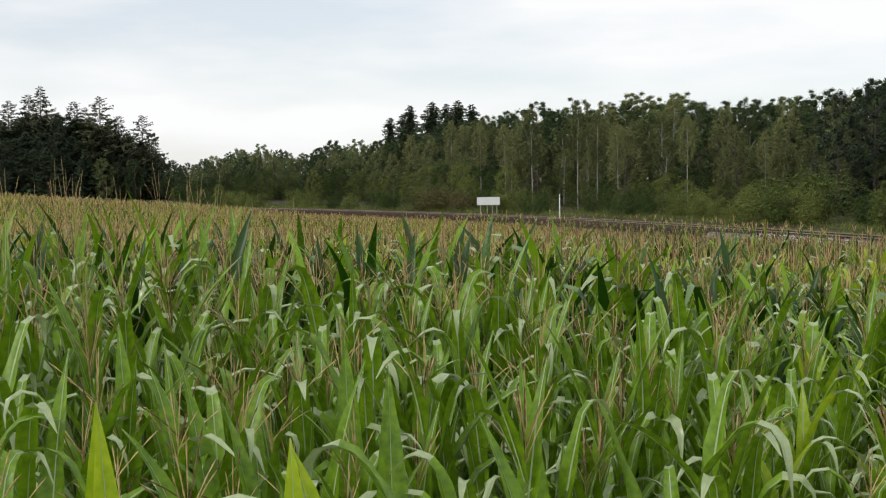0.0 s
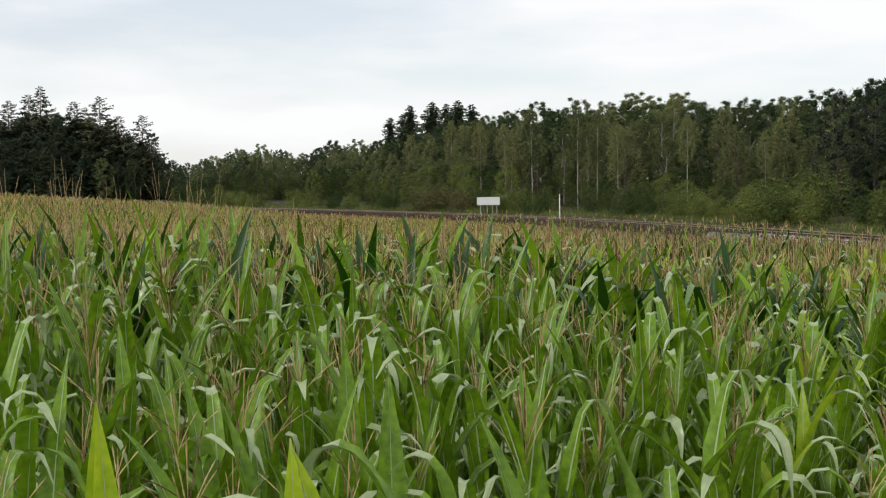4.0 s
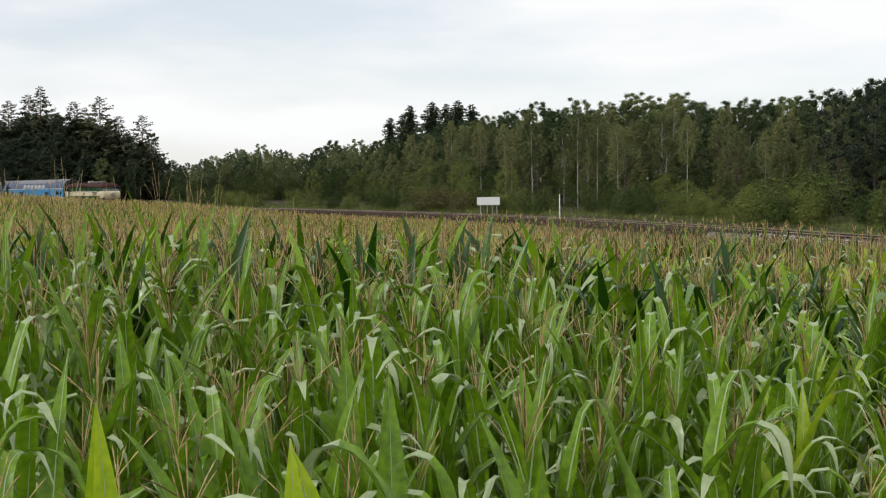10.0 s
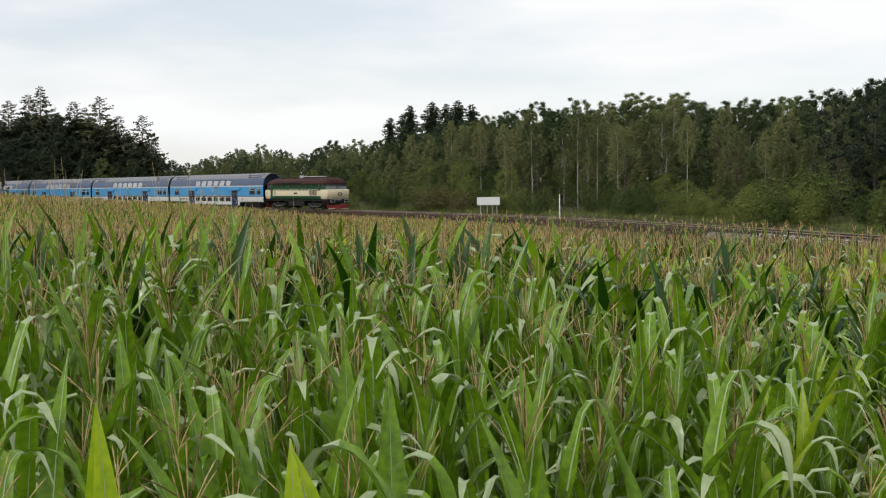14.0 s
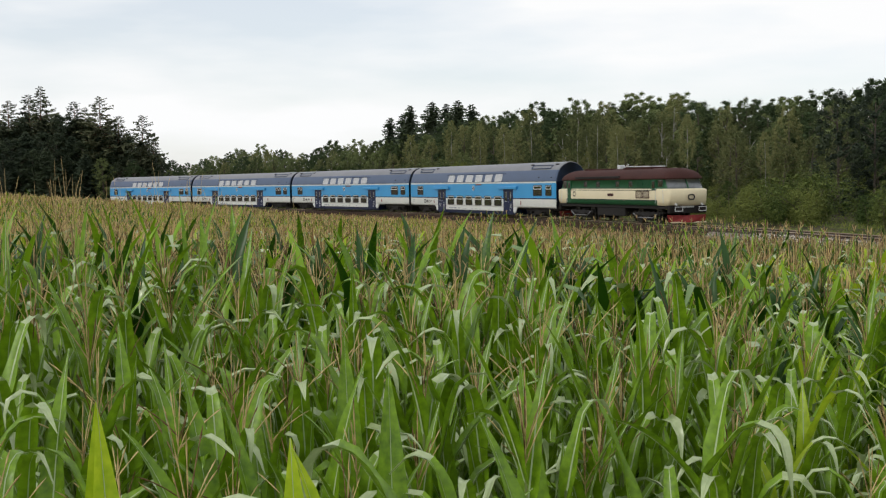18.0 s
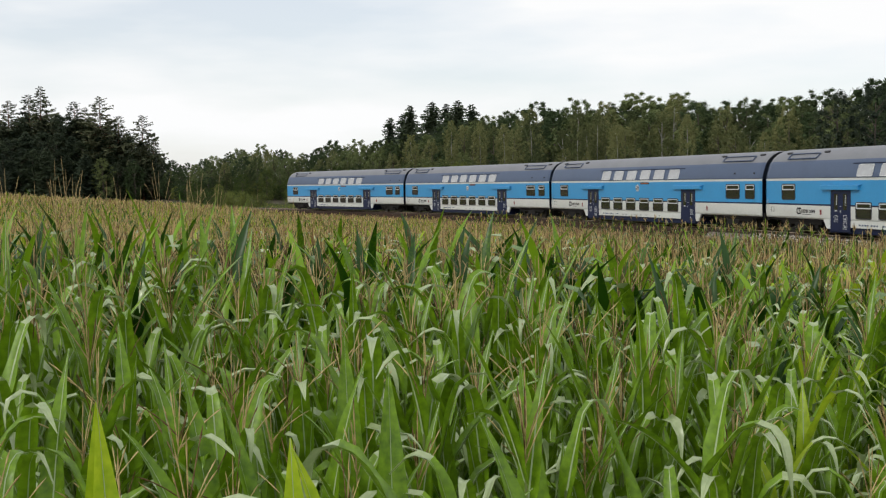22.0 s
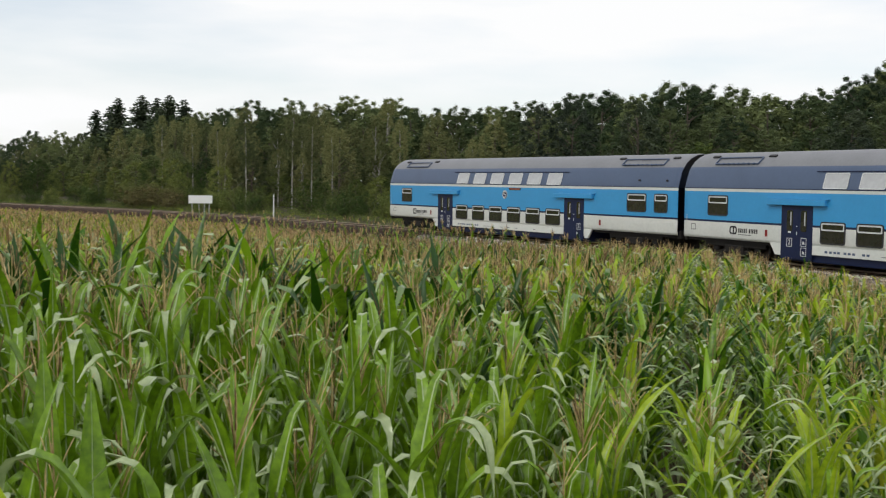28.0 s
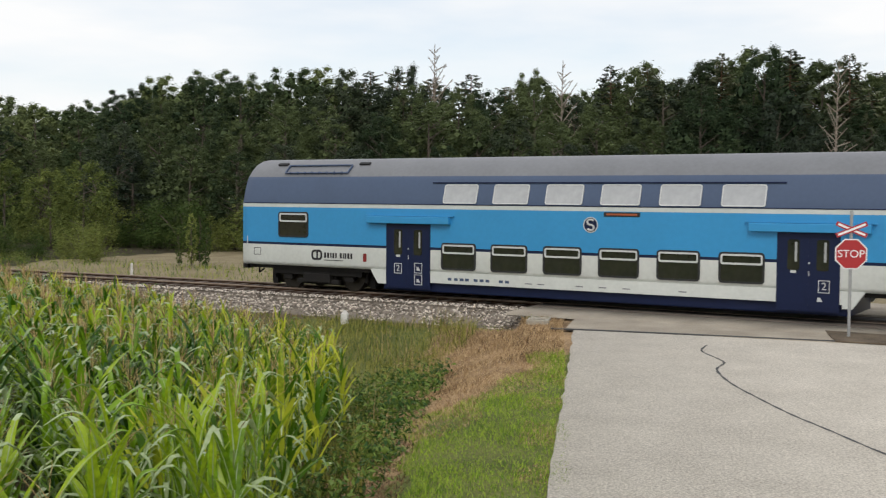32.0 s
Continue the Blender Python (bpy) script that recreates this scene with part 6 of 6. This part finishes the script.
        piece("bogierail", lambda bm: (rod(bm, (-1.0, -0.02, -0.2), (1.0, -0.02, -0.2), 0.03), rod(bm, (-1.0, -0.02, -0.2), (-1.5, -0.02, 0.05), 0.03), rod(bm, (1.0, -0.02, -0.2), (1.5, -0.02, 0.05), 0.03)), P_ROOF, c, side_pose(4.6, 0.6, sg, 1.2), "brake_rigging", "pale brake rigging on the bogie")
        piece("bogierail", lambda bm: None, P_ROOF, c, side_pose(-4.6, 0.6, sg, 1.2), "brake_rigging", "pale brake rigging on the bogie")

    def roof_gear(bm):
        box(bm, -5.2, -1.2, -0.55, 0.55, 3.5, 3.66, 0.03)
        box(bm, 0.6, 4.4, -0.6, 0.6, 3.5, 3.68, 0.03)
        rod(bm, (-0.2, 0.25, 3.5), (-0.2, 0.25, 3.8), 0.16, n=12)
    piece("roofgear", roof_gear, P_BROWN, c, Matrix.Identity(4), "roof_equipment", "brown roof hatches and fan housing")
    piece("horn", lambda bm: (box(bm, -0.78, -0.36, -0.3, 0.1, 3.6, 3.88, 0.04), rod(bm, (-0.6, 0.2, 3.7), (-0.25, 0.3, 3.9), 0.05)), P_FRAME, c, Matrix.Identity(4), "exhaust_cover", "pale exhaust cover on the roof")
    piece("roofframe", lambda bm: (rod(bm, (1.0, -0.55, 3.75), (4.2, -0.55, 3.72), 0.03), rod(bm, (1.0, 0.55, 3.75), (4.2, 0.55, 3.72), 0.03), rod(bm, (4.2, -0.55, 3.72), (3.4, 0.55, 3.72), 0.03)), P_FRAME, c, Matrix.Identity(4), "roof_rail", "pale roof walkway rail")
    for x in (-4.6, 4.6):
        bogie(c, x, 2.4, 0.5)
    return tagged(c, "green and cream diesel locomotive with brown roof", "locomotive")


loco = build_loco()
loco.scale = (0.945, 1, 1)
coach = build_coach()
coaches = [coach] + [copy_thing(coach, pose(0, 0, 0)) for _ in range(3)]

# ---------------------------------------------------------------- line-side things
P_GALV = material("galvanised steel", (0.30, 0.31, 0.31), (0.48, 0.48, 0.47), 4, 0.5, 0.5, 0.05)
P_SIGNRED = paint("sign red", (0.40, 0.018, 0.022), 0.4, 0.9)
P_SIGNWHITE = paint("sign white", (0.84, 0.85, 0.84), 0.45, 0.9)
P_CONCRETE = material("weathered concrete", (0.27, 0.24, 0.19), (0.48, 0.44, 0.36), 4, 0.9, 0, 0.4)
P_MARKSTONE = material("whitewashed stone", (0.5, 0.48, 0.45), (0.78, 0.77, 0.74), 4, 0.85, 0, 0.3)


def polar(az, r):
    x, y = r * math.sin(radians(az)), r * math.cos(radians(az))
    return x, y, float(ground_z(x, y)[0])


def stop_sign():
    x, y, z = polar(71.15, 27.0)
    c = empty("stop_sign")
    bm = bmesh.new()
    rod(bm, (0, 0, -0.1), (0, 0, 3.0 ), 0.035, n=10)
    part("pole", bm, P_GALV, c, "grey galvanised pole")

    def octagon(r):
        return [(r * math.cos(radians(22.5 + 45 * k)), r * math.sin(radians(22.5 + 45 * k))) for k in range(8)]

    bm = bmesh.new()
    plate(bm, octagon(0.375), 0.02)
    rim = part("plate_rim", bm, P_SIGNWHITE, c, "white rim of the octagon")
    rim.location = (0, -0.04, 2.02)
    bm = bmesh.new()
    plate(bm, octagon(0.345), 0.006)
    face = part("octagon", bm, P_SIGNRED, c, "red octagonal plate")
    face.location = (0, -0.062, 2.02)
    text_mesh("STOP", 0.245, P_SIGNWHITE, c, pose(0, -0.07, 2.02), "stop_lettering")
    for i, a in enumerate((23, -23)):
        bm = bmesh.new()
        plate(bm, [(-0.36, -0.055), (0.36, -0.055), (0.36, 0.055), (-0.36, 0.055)], 0.02)
        arm = part("cross_arm", bm, P_SIGNRED, c, "red-edged arm of the warning cross")
        arm.matrix_basis = pose(0, -0.045 - 0.022 * i, 2.58) @ Matrix.Rotation(radians(a), 4, "Y")
        bm = bmesh.new()
        plate(bm, [(-0.32, -0.024), (0.32, -0.024), (0.32, 0.024), (-0.32, 0.024)], 0.004)
        part("arm_centre", bm, P_SIGNWHITE, arm, "white centre of the arm").location = (0, -0.021, 0)
    c.matrix_basis = pose(x, y, z, 0, 0, -71 + 8)
    tagged(c, "red stop sign under a warning cross on a grey pole", "stop sign")


def board():
    """White board on posts beyond the line."""
    x, y, _ = line(2.15, -4.0)
    c = empty("line_board")
    bm = bmesh.new()
    box(bm, -1.07, 1.07, -0.03, 0.03, 0.68, 1.41, 0.01)
    part("panel", bm, P_SIGNWHITE, c, "pale blank board")
    for q in (-0.74, -0.12, 0.36, 0.79):
        bm = bmesh.new()
        rod(bm, (q, 0.06, -0.9), (q, 0.06, 1.45 if abs(q) > 0.5 else 0.75), 0.04, n=8)
        part("post", bm, P_GALV, c, "thin grey post")
    c.matrix_basis = pose(x, y, 0.0, 0, 0, -2)
    tagged(c, "blank white board on thin grey posts beyond the track", "sign board")


def line_post(s, off, top, r, mat, label, name="marker_post", base=None):
    x, y, h = line(s, off)
    z = float(ground_z(x, y)[0])
    c = empty(name)
    bm = bmesh.new()
    rod(bm, (0, 0, -0.1), (0, 0, top - z), r, r * 0.8, n=8)
    part("shaft", bm, mat, c)
    bm = bmesh.new()
    rod(bm, (0, 0, top - z), (0, 0, top - z + r * 0.6), r * 1.15, r * 0.5, n=8)
    part("cap", bm, mat, c)
    c.location = (x, y, z)
    tagged(c, label, "post")


def mark_stone():
    x, y, _ = line(85.96, 3.9)
    c = empty("boundary_stone")
    bm = bmesh.new()
    box(bm, -0.1, 0.1, -0.1, 0.1, -0.2, 0.3, 0.03)
    part("shaft", bm, P_MARKSTONE, c)
    bm = bmesh.new()
    bmesh.ops.create_cone(bm, cap_ends=True, segments=4, radius1=0.13, radius2=0.03, depth=0.09, matrix=pose(0, 0, 0.345, 0, 0, 45))
    part("cap", bm, P_MARKSTONE, c)
    c.matrix_basis = pose(x, y, float(ground_z(x, y)[0]), 2, 3, 30)
    tagged(c, "small whitewashed boundary stone at the ballast edge", "boundary stone")


stop_sign()
board()
line_post(15.95, -2.9, 1.74, 0.05, P_SIGNWHITE, "white marker post beyond the track")
line_post(70.5, -3.6, 0.2, 0.06, P_MARKSTONE, "short white marker post beyond the track")
mark_stone()
slab = empty("concrete_slab")
bm = bmesh.new()
box(bm, -0.75, 0.75, -0.28, 0.28, -0.1, 0.07, 0.02)
part("block", bm, P_CONCRETE, slab)
bm = bmesh.new()
box(bm, -0.6, -0.5, -0.2, 0.2, 0.068, 0.074)
box(bm, 0.5, 0.6, -0.2, 0.2, 0.068, 0.074)
part("joint_strip", bm, M_DIRT, slab)
slab.matrix_basis = pose(29.05 * ROAD_DIR[0] - 0.52 * ROAD_DIR[1], 29.05 * ROAD_DIR[1] + 0.52 * ROAD_DIR[0], -0.16, 1.5, 2.0, 30)
tagged(slab, "pale concrete slab beside the crossing apron", "slab")


# ---------------------------------------------------------------- verge plants
def blades(rng, x, y, z, h, width, lean, segs=2):
    """Grass blades: one bent ribbon each."""
    n = len(x)
    a, b = rng.uniform(0, 6.283, n), rng.uniform(0, 6.283, n)
    d = np.stack([np.cos(a), np.sin(a)], 1)
    t = np.linspace(0, 1, segs + 1)
    w = np.stack([np.cos(b), np.sin(b)], 1)
    v = np.zeros((n, segs + 1, 2, 3))
    for k in range(segs + 1):
        off = d * (h * lean * t[k] ** 2)[:, None]
        ww = w * (width * (1 - t[k] * 0.92))[:, None]
        for q, sg in ((0, -1), (1, 1)):
            v[:, k, q, 0], v[:, k, q, 1] = x + off[:, 0] + sg * ww[:, 0], y + off[:, 1] + sg * ww[:, 1]
            v[:, k, q, 2] = z + h * t[k] - 0.01
    f = grid_faces(segs + 1, 2)
    return v.reshape(-1, 3), (np.arange(n)[:, None, None] * (segs + 1) * 2 + f[None]).reshape(-1, 4)


def lane_xy(along, right):
    return along * ROAD_DIR[0] + right * ROAD_DIR[1], along * ROAD_DIR[1] - right * ROAD_DIR[0]


def build_verge():
    rng = np.random.default_rng(21)

    def sow(name, n, a0, a1, r0, r1, keep, hmin, hmax, width, lean, mat, label, category):
        along, right = rng.uniform(a0, a1, n), rng.uniform(r0, r1, n)
        x, y = lane_xy(along, right)
        d, s = off_track(x, y)
        patch = np.sin(x * 2.1 + 1.0) * np.sin(y * 1.7) + np.sin(x * 0.8 - y * 0.6) * 0.6
        k = keep(along, right, d, patch)
        x, y = x[k], y[k]
        h = rng.uniform(hmin, hmax, len(x)) * (1 + 0.45 * patch[k])
        v, f = blades(rng, x, y, ground_z(x, y), h, rng.uniform(0.5, 1.2, len(x)) * width, rng.uniform(0.1, lean, len(x)))
        tagged(mesh_object(name, v, [f], [mat]), label, category, kind="stuff")

    sow("verge_grass", 60000, 5, 26, -3.2, 0.12, lambda a, r, d, p: (a - 3.2 * np.maximum(0, r + 1.6) < 17.5 + p * 1.2) & (r > -2.0 + p * 0.35) & (d > 4), 0.03, 0.11, 0.006, 1.0, M_GRASS, "short bright green grass of the road verge", "grass")
    sow("dry_grass", 42000, 13, 30, -3.9, 0.1, lambda a, r, d, p: (a - 3.2 * np.maximum(0, r + 1.6) > 15.5 + p * 1.5) & (d > 3.4) & (r > -3.2 + 0.6 * p), 0.03, 0.12, 0.007, 1.8, M_STRAW, "matted dry straw-coloured grass", "grass")
    sow("edge_straw", 14000, 6, 27, -0.5, 0.12, lambda a, r, d, p: p > -0.4, 0.02, 0.06, 0.006, 1.5, M_STRAW, "dry litter along the asphalt edge", "grass")
    sow("tall_grass", 1800, 13, 34, -9.5, -2.2, lambda a, r, d, p: (d > 3.3) & (r < -2.4 + p * 0.5) & (r > -3.4 - 0.13 * a) & (p > -0.2) & (a > 15), 0.25, 0.7, 0.006, 0.7, M_STRAW, "tall dry grass stems between corn and ballast", "grass")
    sow("rank_grass", 20000, 8, 34, -9.5, -2.2, lambda a, r, d, p: (d > 3.3) & (r < -2.4 + p * 0.5) & (r > -3.0 - 0.13 * a), 0.1, 0.38, 0.011, 0.8, M_RANK, "rank green grass at the margin of the corn", "grass")
    sow("dead_weeds", 5000, 13, 30, -3.9, 0.1, lambda a, r, d, p: (a - 3.2 * np.maximum(0, r + 1.6) > 16 + p * 1.5) & (d > 3.2) & (p > 0.25), 0.05, 0.2, 0.008, 1.4, M_DEADWEED, "brown withered weeds on the scorched verge", "weeds")
    sow("crossing_grass", 5000, 20, 34, -3.4, -0.3, lambda a, r, d, p: (d > 2.7) & (d < 4.4) & (p > -0.5), 0.04, 0.16, 0.008, 1.2, M_WEED, "green grass growing over the ballast foot", "grass")
    sow("shoulder_grass", 2500, 24, 31, 6.4, 13, lambda a, r, d, p: (d > 2.2) & (p > 0.3) & (a > 25.8 - 0.3 * (r - 6)), 0.03, 0.12, 0.006, 1.2, M_RANK, "sparse grass on the gravel beside the crossing", "grass")
    sow("ditch_litter", 20000, 6, 22, -5.2, -1.7, lambda a, r, d, p: (r > -1.9 - 0.13 * a) & (r < -1.9 + 0.3 * p), 0.015, 0.07, 0.011, 2.2, M_DEADWEED, "brown withered litter on the soil beside the corn", "litter")
    # tall grass along the far end of the corn
    n = 42000
    s, off = rng.uniform(-70, 58, n), 2.9 + 3.6 * rng.uniform(0, 1, n) ** 1.3
    x, y, h = line(s, off)
    v, f = blades(rng, x, y, np.where(off < 3.2, -0.75 + (3.2 - off) * 0.5, ground_z(x, y)), rng.uniform(0.1, 0.36, n), np.full(n, 0.016), rng.uniform(0.1, 0.8, n))
    tagged(mesh_object("line_side_grass", v, [f], [M_STRAW]), "dry grass growing along the foot of the ballast", "grass", kind="stuff")
    n = 9000
    s, off = rng.uniform(56, 88, n), rng.uniform(3.4, 7.0, n)
    x, y, h = line(s, off)
    k = on_road(x, y)[1] < -3.0
    x, y = x[k], y[k]
    v, f = blades(rng, x, y, ground_z(x, y), rng.uniform(0.08, 0.28, len(x)), np.full(len(x), 0.01), rng.uniform(0.1, 0.8, len(x)))
    tagged(mesh_object("margin_grass", v, [f], [M_RANK]), "green rough grass between corn and ballast", "grass", kind="stuff")
    # grass beyond the track
    n = 16000
    s, off = rng.uniform(-60, 100, n), -rng.uniform(3.4, 9.0, n)
    x, y, h = line(s, off)
    k = ~((on_road(x, y)[1] > -1)) & ((s > 45) | (off < -7))
    x, y = x[k], y[k]
    v, f = blades(rng, x, y, ground_z(x, y), rng.uniform(0.1, 0.4, len(x)), np.full(len(x), 0.014), rng.uniform(0.1, 0.8, len(x)))
    tagged(mesh_object("far_side_grass", v, [f], [M_WEED]), "rough grass beyond the rails", "grass", kind="stuff")
    # undergrowth between the line and the wood
    n = 5200
    s, off = rng.uniform(-150, 62, n), -rng.uniform(3.3, 15.0, n)
    x, y, h = line(s, off)
    hgt = rng.uniform(0.15, 0.5, n) * (1 + 0.5 * np.sin(s * 0.31) * np.sin(s * 0.13 + 1))
    c = np.stack([x, y, ground_z(x, y) + hgt * 0.5], 1)
    v, f = leaf_cards(rng, c, np.stack([hgt * 1.8, hgt * 1.8, hgt * 0.8], 1), 70000, 0.075)
    v[:, 2] = np.maximum(v[:, 2], np.repeat(ground_z(v[::3, 0], v[::3, 1]), 3) + 0.004)
    tagged(mesh_object("line_side_undergrowth", v, [f], [M_BUSHLEAF]), "low green undergrowth between the rails and the wood", "undergrowth", kind="stuff")
    # broad-leaved weeds between corn and verge
    n = 620
    along, right = rng.uniform(7, 22, n), rng.uniform(-5.6, -2.0, n)
    x, y = lane_xy(along, right)
    k = (right < -1.6 - 0.03 * along) & (right > -2.2 - 0.12 * along)
    x, y = x[k], y[k]
    z = ground_z(x, y)
    hgt = rng.uniform(0.1, 0.5, len(x)) * np.clip(1.2 + 0.25 * (-2.6 - right[k]), 0.5, 1.2)
    c = np.stack([x, y, z + hgt * 0.6], 1)
    v, f = leaf_cards(rng, c, np.stack([hgt * 0.8, hgt * 0.8, hgt * 0.6], 1), 9500, 0.055)
    v[:, 2] = np.maximum(v[:, 2], np.repeat(ground_z(v[::3, 0], v[::3, 1]), 3) + 0.004)
    tagged(mesh_object("ditch_weeds", v, [f], [M_DITCH]), "dark broad-leaved weeds in the ditch beside the corn", "weeds", kind="stuff")


build_verge()


# ---------------------------------------------------------------- what moves
TRAIN_T = (9.0, 10.0, 11.0, 12.0, 13.0, 14.0, 14.5, 16.5, 17.0, 18.0, 19.0, 20.0, 21.0, 22.0, 23.0, 24.0, 26.5, 27.0, 28.0, 29.0, 30.0, 31.0, 32.0)
TRAIN_S = (-221.75, -205.94, -190.08, -174.11, -158.1, -142.31, -134.6, -104.45, -97.09, -82.86, -69.2, -56.15, -43.48, -31.15, -19.11, -7.25, 21.81, 27.53, 38.8, 49.82, 60.46, 70.44, 79.74)


def rear_at(t):
    """Chainage of the train's rear end; it comes on evenly before it is first seen."""
    if t <= TRAIN_T[0]:
        return TRAIN_S[0] - 15.8 * (TRAIN_T[0] - t)
    i = min(max(int(np.searchsorted(TRAIN_T, t)) - 1, 0), len(TRAIN_T) - 2)
    t0, t1, s0, s1 = TRAIN_T[i], TRAIN_T[i + 1], TRAIN_S[i], TRAIN_S[i + 1]

    def rate(k):
        if k <= 0:
            return 15.8
        if k >= len(TRAIN_T) - 1:
            return (TRAIN_S[-1] - TRAIN_S[-2]) / (TRAIN_T[-1] - TRAIN_T[-2])
        return (TRAIN_S[k + 1] - TRAIN_S[k - 1]) / (TRAIN_T[k + 1] - TRAIN_T[k - 1])
    d = t1 - t0
    u = (t - t0) / d
    return (2 * u**3 - 3 * u**2 + 1) * s0 + (u**3 - 2 * u**2 + u) * d * rate(i) + (3 * u**2 - 2 * u**3) * s1 + (u**3 - u**2) * d * rate(i + 1)


def vehicle_pose(s, half):
    xa, ya, _ = line(s - half)
    xb, yb, _ = line(s + half)
    return pose((xa + xb) / 2, (ya + yb) / 2, 0, 0, 0, math.degrees(math.atan2(yb - ya, xb - xa)))


def motions():
    times = [0.0, 2.0, 4.0, 6.0] + [7.0 + 0.5 * i for i in range(51)]
    for k, ob in enumerate(coaches):
        walk(ob, [(t, vehicle_pose(rear_at(t) + 13.2 + COACH * k, 10.05)) for t in times])
    walk(loco, [(t, vehicle_pose(rear_at(t) + 4 * COACH + 7.85, 4.35)) for t in times])


motions()
